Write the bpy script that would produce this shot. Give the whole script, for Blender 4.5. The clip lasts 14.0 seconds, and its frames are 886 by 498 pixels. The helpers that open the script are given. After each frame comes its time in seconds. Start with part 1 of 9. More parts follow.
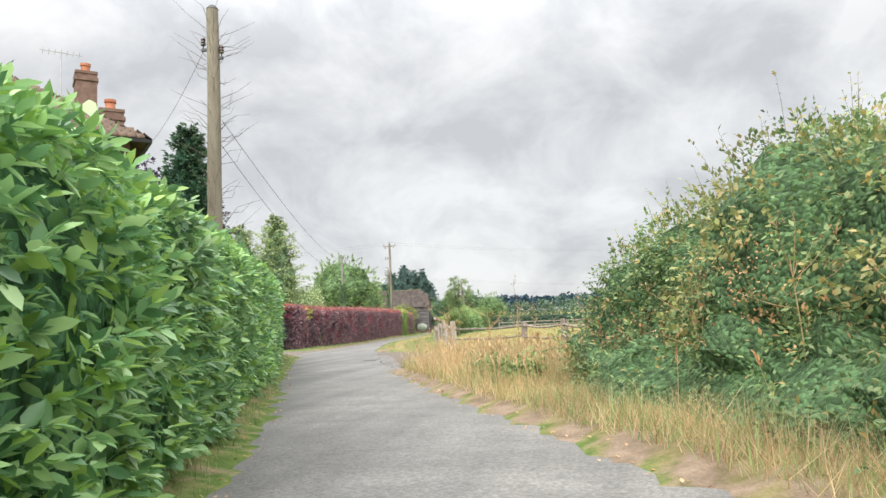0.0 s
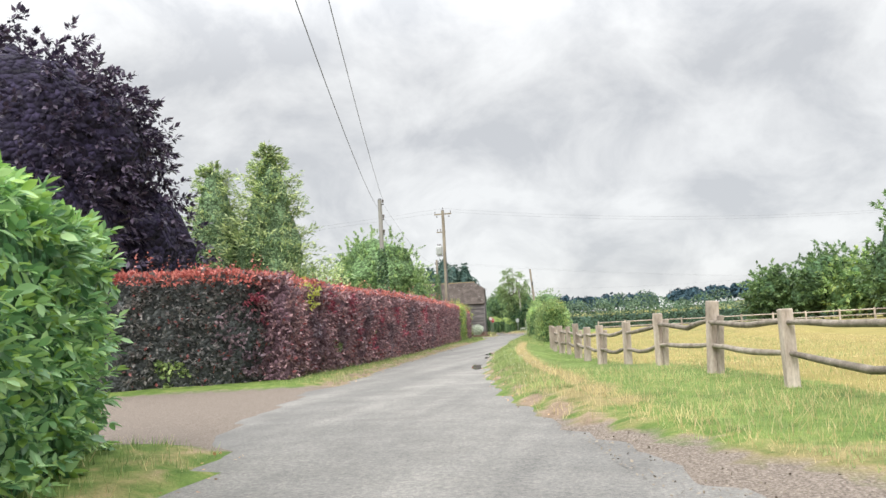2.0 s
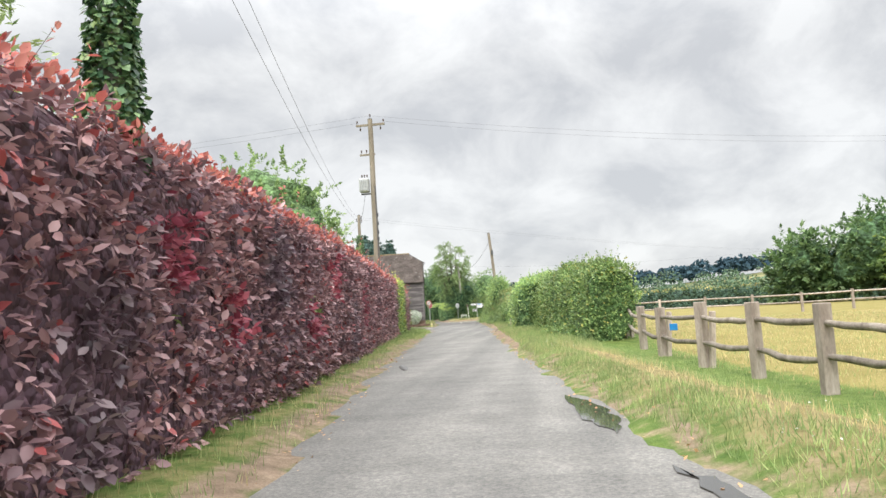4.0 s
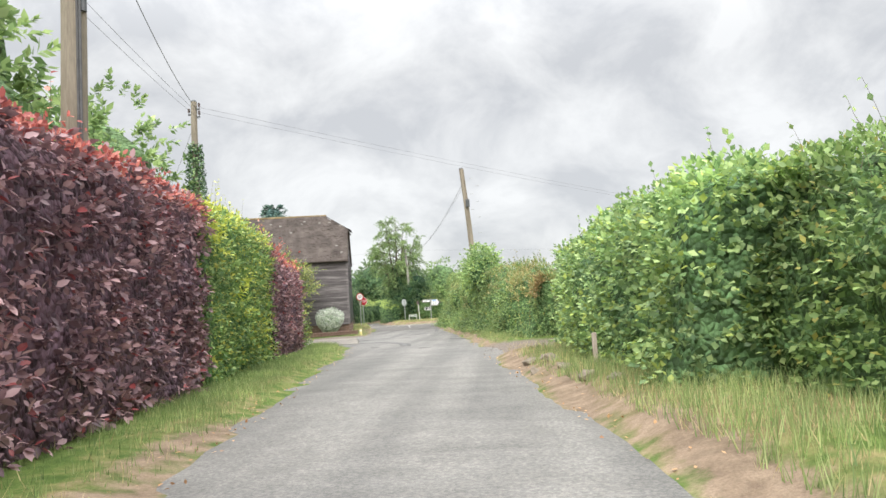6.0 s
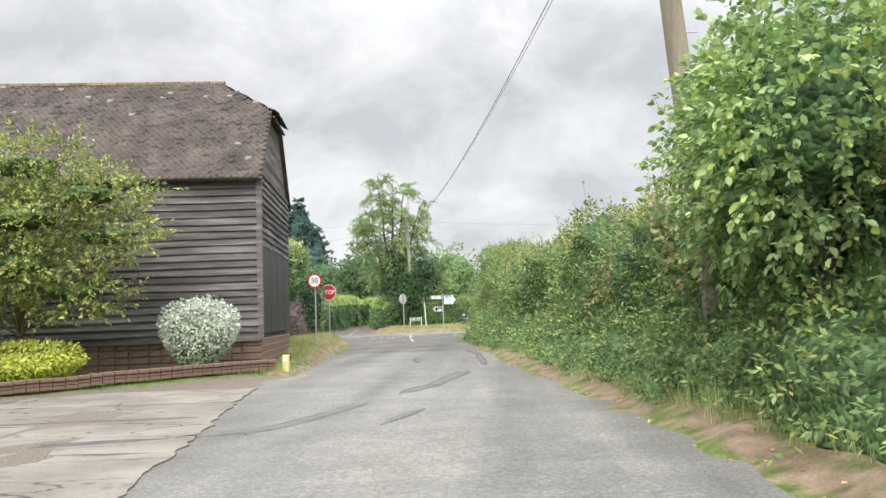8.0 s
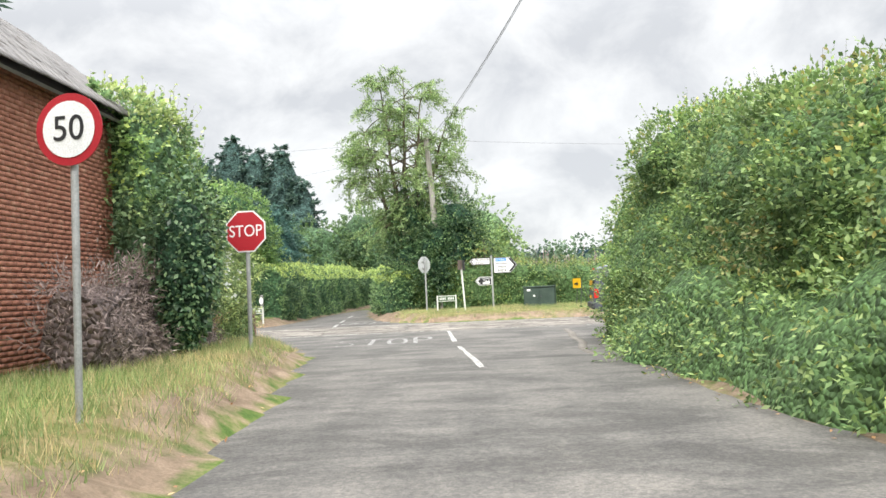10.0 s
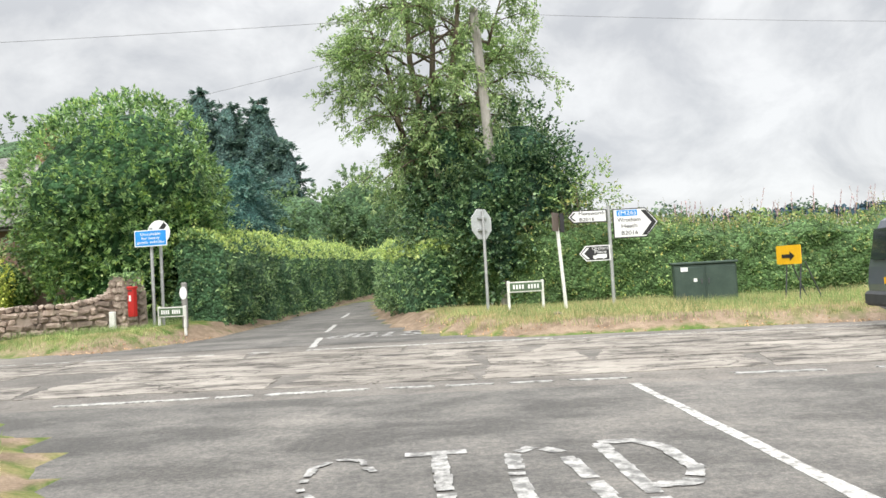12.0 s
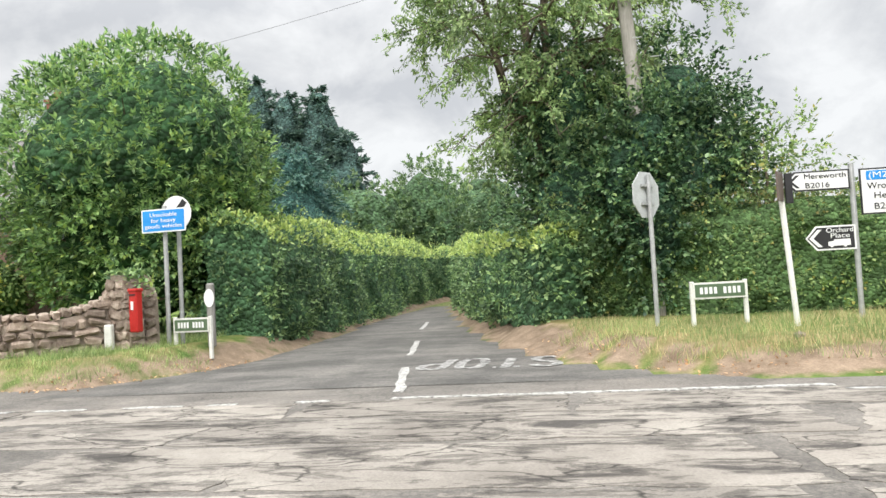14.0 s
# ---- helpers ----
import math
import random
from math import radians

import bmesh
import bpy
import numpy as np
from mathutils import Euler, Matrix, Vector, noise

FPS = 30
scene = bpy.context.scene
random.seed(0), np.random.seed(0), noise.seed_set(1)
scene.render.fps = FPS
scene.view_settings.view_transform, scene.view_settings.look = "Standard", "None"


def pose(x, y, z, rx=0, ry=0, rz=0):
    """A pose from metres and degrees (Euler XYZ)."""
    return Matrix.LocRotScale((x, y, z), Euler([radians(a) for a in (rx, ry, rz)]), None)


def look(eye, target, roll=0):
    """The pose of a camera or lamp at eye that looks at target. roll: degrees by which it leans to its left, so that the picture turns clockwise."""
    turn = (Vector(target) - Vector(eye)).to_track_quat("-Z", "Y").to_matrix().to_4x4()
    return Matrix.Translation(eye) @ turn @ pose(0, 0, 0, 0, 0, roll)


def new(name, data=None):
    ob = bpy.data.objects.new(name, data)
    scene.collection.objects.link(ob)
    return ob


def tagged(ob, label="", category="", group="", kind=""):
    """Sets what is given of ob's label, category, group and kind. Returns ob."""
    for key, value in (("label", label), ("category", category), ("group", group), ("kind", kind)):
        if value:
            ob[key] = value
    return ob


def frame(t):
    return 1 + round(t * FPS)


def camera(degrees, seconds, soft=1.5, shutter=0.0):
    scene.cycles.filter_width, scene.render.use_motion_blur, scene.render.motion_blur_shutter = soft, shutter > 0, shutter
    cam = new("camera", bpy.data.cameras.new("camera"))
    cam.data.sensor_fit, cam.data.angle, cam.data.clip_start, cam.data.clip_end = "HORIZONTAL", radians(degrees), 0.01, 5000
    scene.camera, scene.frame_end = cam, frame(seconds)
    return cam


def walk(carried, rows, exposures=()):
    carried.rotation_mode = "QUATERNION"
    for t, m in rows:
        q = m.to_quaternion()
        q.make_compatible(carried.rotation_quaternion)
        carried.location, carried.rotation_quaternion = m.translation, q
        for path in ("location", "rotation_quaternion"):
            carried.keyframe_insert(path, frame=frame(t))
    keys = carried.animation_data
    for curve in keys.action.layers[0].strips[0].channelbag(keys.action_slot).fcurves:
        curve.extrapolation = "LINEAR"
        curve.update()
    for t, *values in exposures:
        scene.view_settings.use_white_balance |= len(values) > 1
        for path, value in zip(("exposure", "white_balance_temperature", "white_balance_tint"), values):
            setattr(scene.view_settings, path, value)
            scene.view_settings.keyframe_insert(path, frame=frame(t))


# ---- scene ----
cam = camera(62.24, 14.0)
PATH = [
    (0.0, look((33.996, -15.897, 1.322), (32.018, -6.149, 2.356), -2.74)),
    (0.5, look((31.218, -8.957, 1.325), (29.101, 0.758, 2.387), -2.36)),
    (1.0, look((28.364, -1.662, 1.314), (26.165, 8.035, 2.378), -2.56)),
    (1.5, look((25.744, 5.619, 1.302), (23.462, 15.296, 2.373), -3.03)),
    (2.0, look((23.238, 12.909, 1.318), (20.888, 22.567, 2.420), -2.94)),
    (2.5, look((20.821, 20.046, 1.320), (18.521, 29.718, 2.397), -2.96)),
    (3.0, look((18.731, 27.161, 1.302), (16.671, 36.892, 2.338), -3.36)),
    (3.5, look((17.117, 34.022, 1.341), (15.428, 43.832, 2.289), -3.63)),
    (4.0, look((15.907, 40.397, 1.333), (14.617, 50.274, 2.216), -3.40)),
    (4.2, look((15.447, 43.035, 1.321), (14.295, 52.932, 2.172), -3.43)),
    (6.3, look((11.798, 76.631, 1.318), (11.242, 86.580, 2.162), -3.36)),
    (6.5, look((11.522, 79.644, 1.311), (10.966, 89.592, 2.170), -3.40)),
    (7.0, look((10.776, 86.987, 1.312), (10.212, 96.932, 2.185), -3.19)),
    (7.5, look((9.858, 94.184, 1.328), (9.283, 104.126, 2.240), -2.46)),
    (8.0, look((8.828, 101.114, 1.322), (8.265, 111.060, 2.196), -2.16)),
    (8.2, look((8.423, 103.881, 1.324), (7.852, 113.826, 2.204), -1.98)),
    (10.3, look((4.996, 126.945, 1.344), (4.349, 136.910, 1.860), -2.78)),
    (10.5, look((4.701, 128.734, 1.335), (4.066, 138.702, 1.835), -2.73)),
    (11.0, look((3.924, 132.914, 1.316), (3.324, 142.884, 1.793), -2.47)),
    (11.5, look((3.177, 136.614, 1.314), (2.603, 146.588, 1.744), -2.75)),
    (12.0, look((2.410, 139.753, 1.310), (1.824, 149.729, 1.681), -3.12)),
    (12.5, look((1.668, 142.209, 1.300), (1.020, 152.182, 1.636), -3.29)),
    (13.0, look((1.170, 143.994, 1.317), (0.277, 153.949, 1.633), -3.31)),
    (13.5, look((0.811, 145.166, 1.322), (-0.359, 155.091, 1.681), -3.22)),
    (14.0, look((0.630, 145.696, 1.321), (-0.737, 155.592, 1.759), -3.08)),
]
walk(cam, PATH, [(0.0, 0.02), (2.0, 0.03), (4.0, 0.07), (6.5, 0.1), (8.0, 0.06), (9.5, 0.18), (10.5, 0.29), (11.0, 0.22), (11.5, 0.14), (12.5, 0.06), (14.0, 0.08)])

# ---- light ----
world = bpy.data.worlds.new("overcast_sky")
scene.world = world
world.use_nodes = True
wn, wl = world.node_tree.nodes, world.node_tree.links
wn.clear()
w_out = wn.new("ShaderNodeOutputWorld")
w_bg = wn.new("ShaderNodeBackground")
w_sky = wn.new("ShaderNodeTexSky")
w_sky.sky_type, w_sky.sun_disc = "NISHITA", False
w_sky.sun_elevation, w_sky.sun_rotation = radians(42), radians(185)
w_tc = wn.new("ShaderNodeTexCoord")
w_sep = wn.new("ShaderNodeSeparateXYZ")
wl.new(w_tc.outputs["Generated"], w_sep.inputs[0])
w_add = wn.new("ShaderNodeMath"); w_add.operation = "ADD"; w_add.inputs[1].default_value = 1.1
w_mx = wn.new("ShaderNodeMath"); w_mx.operation = "MAXIMUM"; w_mx.inputs[1].default_value = 0.05
wl.new(w_sep.outputs["Z"], w_add.inputs[0]); wl.new(w_add.outputs[0], w_mx.inputs[0])
w_div = wn.new("ShaderNodeVectorMath"); w_div.operation = "DIVIDE"
w_cmb = wn.new("ShaderNodeCombineXYZ")
for k in range(3):
    wl.new(w_mx.outputs[0], w_cmb.inputs[k])
wl.new(w_tc.outputs["Generated"], w_div.inputs[0]); wl.new(w_cmb.outputs[0], w_div.inputs[1])
w_n1 = wn.new("ShaderNodeTexNoise"); w_n1.inputs["Scale"].default_value = 8.5; w_n1.inputs["Detail"].default_value = 11; w_n1.inputs["Roughness"].default_value = 0.58; w_n1.inputs["Distortion"].default_value = 0.35
wl.new(w_div.outputs[0], w_n1.inputs["Vector"])
w_ramp = wn.new("ShaderNodeValToRGB")
w_ramp.color_ramp.elements[0].position, w_ramp.color_ramp.elements[0].color = 0.37, (0.64, 0.655, 0.68, 1)
w_ramp.color_ramp.elements[1].position, w_ramp.color_ramp.elements[1].color = 0.63, (0.93, 0.94, 0.945, 1)
mid = w_ramp.color_ramp.elements.new(0.5); mid.color = (0.79, 0.80, 0.812, 1)
wl.new(w_n1.outputs["Fac"], w_ramp.inputs[0])
# an overcast sky grows brighter towards the zenith
w_zen = wn.new("ShaderNodeMapRange"); w_zen.interpolation_type = "SMOOTHSTEP"
for key, v in (("From Min", 0.30), ("From Max", 0.85), ("To Min", 1.0), ("To Max", 4.2)):
    w_zen.inputs[key].default_value = v
wl.new(w_sep.outputs["Z"], w_zen.inputs["Value"])
w_mul = wn.new("ShaderNodeVectorMath"); w_mul.operation = "SCALE"
wl.new(w_ramp.outputs["Color"], w_mul.inputs[0]); wl.new(w_zen.outputs[0], w_mul.inputs["Scale"])
w_skys = wn.new("ShaderNodeVectorMath"); w_skys.operation = "SCALE"; w_skys.inputs["Scale"].default_value = 0.1
wl.new(w_sky.outputs["Color"], w_skys.inputs[0])
w_mix = wn.new("ShaderNodeMix"); w_mix.data_type = "RGBA"; w_mix.inputs["Factor"].default_value = 0.92
wl.new(w_skys.outputs[0], w_mix.inputs["A"]); wl.new(w_mul.outputs[0], w_mix.inputs["B"])
wl.new(w_mix.outputs["Result"], w_bg.inputs["Color"])
w_bg.inputs["Strength"].default_value = 1.0
wl.new(w_bg.outputs[0], w_out.inputs["Surface"])

sun = new("sun", bpy.data.lights.new("sun", "SUN"))
sun.data.energy, sun.data.angle, sun.data.color = 3.0, radians(40), (1.0, 0.96, 0.9)
sun.matrix_world = look((0, 0, 60), (6, 66, 0))


# ---- small tools ----
def vnoise(p, freq=1.0, seed=0):
    """Smooth value noise in 0..1 at points p."""
    q = np.asarray(p, float) * freq
    i = np.floor(q).astype(np.int64)
    f = q - i
    f = f * f * (3 - 2 * f)
    out = np.zeros(len(q))
    for dx in (0, 1):
        for dy in (0, 1):
            for dz in (0, 1):
                h = ((i[:, 0] + dx) * 374761393 + (i[:, 1] + dy) * 668265263 + (i[:, 2] + dz) * 1440662683 + seed * 974634777) & 0xFFFFFFFF
                h = ((h ^ (h >> 13)) * 1274126177) & 0xFFFFFFFF
                h = (h ^ (h >> 16)) / 4294967295.0
                w = (f[:, 0] if dx else 1 - f[:, 0]) * (f[:, 1] if dy else 1 - f[:, 1]) * (f[:, 2] if dz else 1 - f[:, 2])
                out += w * h
    return out


def fbm(p, freq, seed=0, octaves=3):
    total, amp, norm = 0, 1.0, 0
    for o in range(octaves):
        total = total + amp * vnoise(p, freq * 2 ** o, seed + o)
        norm += amp
        amp *= 0.5
    return total / norm


def unit(v):
    return v / np.maximum(np.linalg.norm(v, axis=-1, keepdims=True), 1e-9)


def soup_mesh(name, V, F, mat, smooth=False):
    """A mesh from arrays: vertices (n, 3), faces (m, k) of one size."""
    me = bpy.data.meshes.new(name)
    F = np.asarray(F, np.int32)
    m, k = F.shape
    me.vertices.add(len(V)); me.loops.add(m * k); me.polygons.add(m)
    me.vertices.foreach_set("co", np.asarray(V, np.float32).ravel())
    me.loops.foreach_set("vertex_index", F.ravel())
    me.polygons.foreach_set("loop_start", np.arange(0, m * k, k, dtype=np.int32))
    me.polygons.foreach_set("loop_total", np.full(m, k, np.int32))
    if smooth:
        me.polygons.foreach_set("use_smooth", np.ones(m, bool))
    me.update(calc_edges=True)
    me.materials.append(mat)
    return me


def place(name, me, parent=None, label=""):
    ob = new(name, me)
    if parent is not None:
        ob.parent = parent
    return tagged(ob, label=label)


def part(name, bm, mat, parent, label="", smooth=False):
    me = bpy.data.meshes.new(name)
    bm.to_mesh(me)
    bm.free()
    if smooth:
        me.polygons.foreach_set("use_smooth", np.ones(len(me.polygons), bool))
    me.materials.append(mat)
    return place(name, me, parent, label)


def thing(name, label, category, at=(0, 0, 0), rz=0, group="", kind=""):
    ob = new(name)
    ob.empty_display_size = 0.2
    ob.matrix_world = pose(*at, 0, 0, rz)
    return tagged(ob, label, category, group, kind)


def box(bm, size, at=(0, 0, 0), rot=None, bevel=0.0):
    """A box centred at a place."""
    r = bmesh.ops.create_cube(bm, size=1.0)
    vs = r["verts"]
    bmesh.ops.scale(bm, vec=size, verts=vs)
    if bevel:
        es = list({e for v in vs for e in v.link_edges})
        b = bmesh.ops.bevel(bm, geom=es, offset=bevel, segments=1, affect="EDGES")
        vs = list({v for f in b["faces"] for v in f.verts} | {v for v in vs if v.is_valid})
    if rot is not None:
        bmesh.ops.rotate(bm, cent=(0, 0, 0), matrix=rot, verts=vs)
    bmesh.ops.translate(bm, vec=at, verts=vs)
    return vs


def cyl(bm, r0, r1, a, b, n=12, caps=True):
    """A tapered tube from a to b."""
    a, b = Vector(a), Vector(b)
    m = Matrix.Translation((a + b) / 2) @ (b - a).to_track_quat("Z", "Y").to_matrix().to_4x4()
    return bmesh.ops.create_cone(bm, cap_ends=caps, segments=n, radius1=r0, radius2=r1, depth=(b - a).length, matrix=m)["verts"]


def prism(bm, outline, y0, y1):
    """An outline of (x, z) pushed from y0 to y1."""
    a = [bm.verts.new((x, y0, z)) for x, z in outline]
    b = [bm.verts.new((x, y1, z)) for x, z in outline]
    n = len(outline)
    bm.faces.new(a)
    bm.faces.new(b[::-1])
    for i in range(n):
        bm.faces.new((a[i], b[i], b[(i + 1) % n], a[(i + 1) % n]))
    bmesh.ops.recalc_face_normals(bm, faces=bm.faces)


def tubes(lines, sides=6):
    """Vertices and quads of tapered tubes along polylines: a list of (points, radii)."""
    V, F, n0 = [], [], 0
    ang = np.arange(sides) * 2 * np.pi / sides
    for pts, rad in lines:
        pts = np.asarray(pts, float)
        tan = unit(np.gradient(pts, axis=0))
        ref = np.where(np.abs(tan[:, 2:3]) > 0.9, np.array([[1.0, 0, 0]]), np.array([[0, 0, 1.0]]))
        u = unit(np.cross(tan, ref))
        w = np.cross(tan, u)
        ring = pts[:, None] + np.asarray(rad)[:, None, None] * (np.cos(ang)[None, :, None] * u[:, None] + np.sin(ang)[None, :, None] * w[:, None])
        V.append(ring.reshape(-1, 3))
        i = np.arange(len(pts) - 1)[:, None] * sides + n0
        j = np.arange(sides)[None]
        k = (j + 1) % sides
        F.append(np.stack([i + j, i + k, i + k + sides, i + j + sides], -1).reshape(-1, 4))
        n0 += len(pts) * sides
    return np.concatenate(V), np.concatenate(F)


def leaf_arrays(P, N, size, rng, aspect=0.5, out=0.5, spread=0.8, droop=0.25, up=0.5, fold=0.18, fine=False):
    """Folded leaves at P, growing out along N. Fine leaves have six corners, others four."""
    n = len(P)
    rnd = rng.normal(size=(n, 3))
    a = unit(N * out + rnd * spread * 0.6 + np.array([0, 0, -droop]))
    nr = N + np.array([0, 0, up]) + rng.normal(size=(n, 3)) * 0.35
    b = unit(np.cross(a, nr))
    nr = np.cross(b, a)
    L = (size * (0.65 + 0.7 * rng.random(n)))[:, None]
    W = L * aspect * 0.5
    if fine:
        bend = -0.12 * L * nr
        V = np.stack([P, P + a * L * 0.28 + b * W * 0.92 + nr * W * fold, P + a * L * 0.66 + b * W * 0.85 + nr * W * fold + bend * 0.4, P + a * L + bend,
                      P + a * L * 0.66 - b * W * 0.85 + nr * W * fold + bend * 0.4, P + a * L * 0.28 - b * W * 0.92 + nr * W * fold], 1)
        base = np.arange(n)[:, None, None] * 6
        F = base + np.array([[0, 1, 2, 3], [0, 3, 4, 5]])[None]
        return V.reshape(-1, 3), F.reshape(-1, 4)
    V = np.stack([P, P + a * L * 0.45 + b * W + nr * W * fold, P + a * L, P + a * L * 0.45 - b * W + nr * W * fold], 1)
    base = np.arange(n)[:, None, None] * 4
    F = base + np.array([[0, 1, 2], [0, 2, 3]])[None]
    return V.reshape(-1, 3), F.reshape(-1, 3)


def shoot_arrays(P, N, length, per, leaf, rng, aspect=0.4, wild=0.35, open_=0.9, droop=0.1, fine=False):
    """Leafy shoots that grow from P along N: leaves set round each stem, spread wide at its foot and closing to its tip."""
    n = len(P)
    a = unit(N + rng.normal(size=(n, 3)) * wild + np.array([0, 0, -droop]))
    L = length * (0.6 + 0.8 * rng.random(n))
    f = np.tile(np.linspace(0.1, 1.0, per), (n, 1)) + rng.normal(size=(n, per)) * 0.04
    turn = rng.random((n, 1)) * 6.28 + np.arange(per)[None] * 2.4
    side = unit(np.cross(a, np.tile([0.3, 0.2, 1.0], (n, 1)) + rng.normal(size=(n, 3)) * 0.1))
    other = np.cross(a, side)
    ring = side[:, None] * np.cos(turn)[..., None] + other[:, None] * np.sin(turn)[..., None]
    w = open_ * (1.15 - 0.75 * f)[..., None]
    D = unit((a[:, None] * (0.35 + 0.65 * f)[..., None] + ring * w).reshape(-1, 3))
    Q = (P[:, None] + a[:, None] * (L[:, None] * f)[..., None]).reshape(-1, 3)
    return leaf_arrays(Q, D, leaf, rng, aspect, 1.0, 0.22, 0.12, 0.7, fine=fine)


def join(items):
    V, F, n = [], [], 0
    for v, f in items:
        V.append(v); F.append(f + n); n += len(v)
    return np.concatenate(V), np.concatenate(F)


# ---- materials ----
def material(name, rough=0.7, metal=0.0, spec=0.5):
    m = bpy.data.materials.new(name)
    m.use_nodes = True
    nt = m.node_tree
    b = nt.nodes["Principled BSDF"]
    b.inputs["Roughness"].default_value, b.inputs["Metallic"].default_value = rough, metal
    b.inputs["Specular IOR Level"].default_value = spec
    return m, nt, b


def noise_node(nt, scale, detail=4, rough=0.55, coord=None, dist=0.0):
    n = nt.nodes.new("ShaderNodeTexNoise")
    n.inputs["Scale"].default_value, n.inputs["Detail"].default_value, n.inputs["Roughness"].default_value, n.inputs["Distortion"].default_value = scale, detail, rough, dist
    if coord is None:
        coord = nt.nodes.new("ShaderNodeTexCoord").outputs["Object"]
    nt.links.new(coord, n.inputs["Vector"])
    return n.outputs["Fac"]


def ramp_node(nt, fac, stops):
    r = nt.nodes.new("ShaderNodeValToRGB")
    e = r.color_ramp.elements
    while len(e) < len(stops):
        e.new(0.5)
    for k, (p, c) in enumerate(stops):
        e[k].position, e[k].color = p, (*c, 1) if len(c) == 3 else c
    nt.links.new(fac, r.inputs[0])
    return r.outputs["Color"]


def mix_node(nt, fac, a, b, blend="MIX"):
    m = nt.nodes.new("ShaderNodeMix")
    m.data_type, m.blend_type = "RGBA", blend
    for key, v in (("Factor", fac), ("A", a), ("B", b)):
        if hasattr(v, "links"):
            nt.links.new(v, m.inputs[key])
        elif key == "Factor":
            m.inputs[key].default_value = v
        else:
            m.inputs[key].default_value = (*v, 1)
    return m.outputs["Result"]


def bump_node(nt, b, height, strength=0.4, dist=0.02):
    n = nt.nodes.new("ShaderNodeBump")
    n.inputs["Strength"].default_value, n.inputs["Distance"].default_value = strength, dist
    nt.links.new(height, n.inputs["Height"])
    nt.links.new(n.outputs[0], b.inputs["Normal"])


PALETTE, CORES = {}, {}


def leaf_material(name, dark, midc, light, rough=0.5, through_light=0.3, patch=0.35, patch_scale=0.7, spec=0.4, accent=None):
    """Leaf colours from dark to light, leaf by leaf; accent: a share of the leaves and their own colour."""
    m, nt, b = material(name, rough, spec=spec)
    dark, midc, light = ([min(c * f, 0.85) for c, f in zip(k, (1.82, 1.85, 2.35))] for k in (dark, midc, light))
    PALETTE[name] = (dark, midc, light)
    geo = nt.nodes.new("ShaderNodeNewGeometry")
    col = ramp_node(nt, geo.outputs["Random Per Island"], [(0.0, dark), (0.5, midc), (1.0, light)])
    if accent:
        pick = nt.nodes.new("ShaderNodeMath"); pick.operation = "MULTIPLY"; pick.inputs[1].default_value = 37.7
        frac = nt.nodes.new("ShaderNodeMath"); frac.operation = "FRACT"
        lim = nt.nodes.new("ShaderNodeMath"); lim.operation = "LESS_THAN"
        clump = nt.nodes.new("ShaderNodeMath"); clump.operation = "MULTIPLY_ADD"; clump.inputs[1].default_value, clump.inputs[2].default_value = 3.0 * accent[0], -0.5 * accent[0]
        nt.links.new(noise_node(nt, 1.6, 3), clump.inputs[0]); nt.links.new(clump.outputs[0], lim.inputs[1])
        nt.links.new(geo.outputs["Random Per Island"], pick.inputs[0]); nt.links.new(pick.outputs[0], frac.inputs[0]); nt.links.new(frac.outputs[0], lim.inputs[0])
        col = mix_node(nt, lim.outputs[0], col, accent[1])
    big = ramp_node(nt, noise_node(nt, patch_scale, 3), [(0.3, (1 - patch,) * 3), (0.7, (1 + patch * 0.6, 1 + patch * 0.6, 1 + patch * 0.3))])
    col = mix_node(nt, 1.0, col, big, "MULTIPLY")
    nt.links.new(col, b.inputs["Base Color"])
    tr = nt.nodes.new("ShaderNodeBsdfTranslucent")
    nt.links.new(col, tr.inputs["Color"])
    ms = nt.nodes.new("ShaderNodeMixShader")
    ms.inputs[0].default_value = through_light
    nt.links.new(b.outputs[0], ms.inputs[1]); nt.links.new(tr.outputs[0], ms.inputs[2])
    nt.links.new(ms.outputs[0], nt.nodes["Material Output"].inputs["Surface"])
    return m


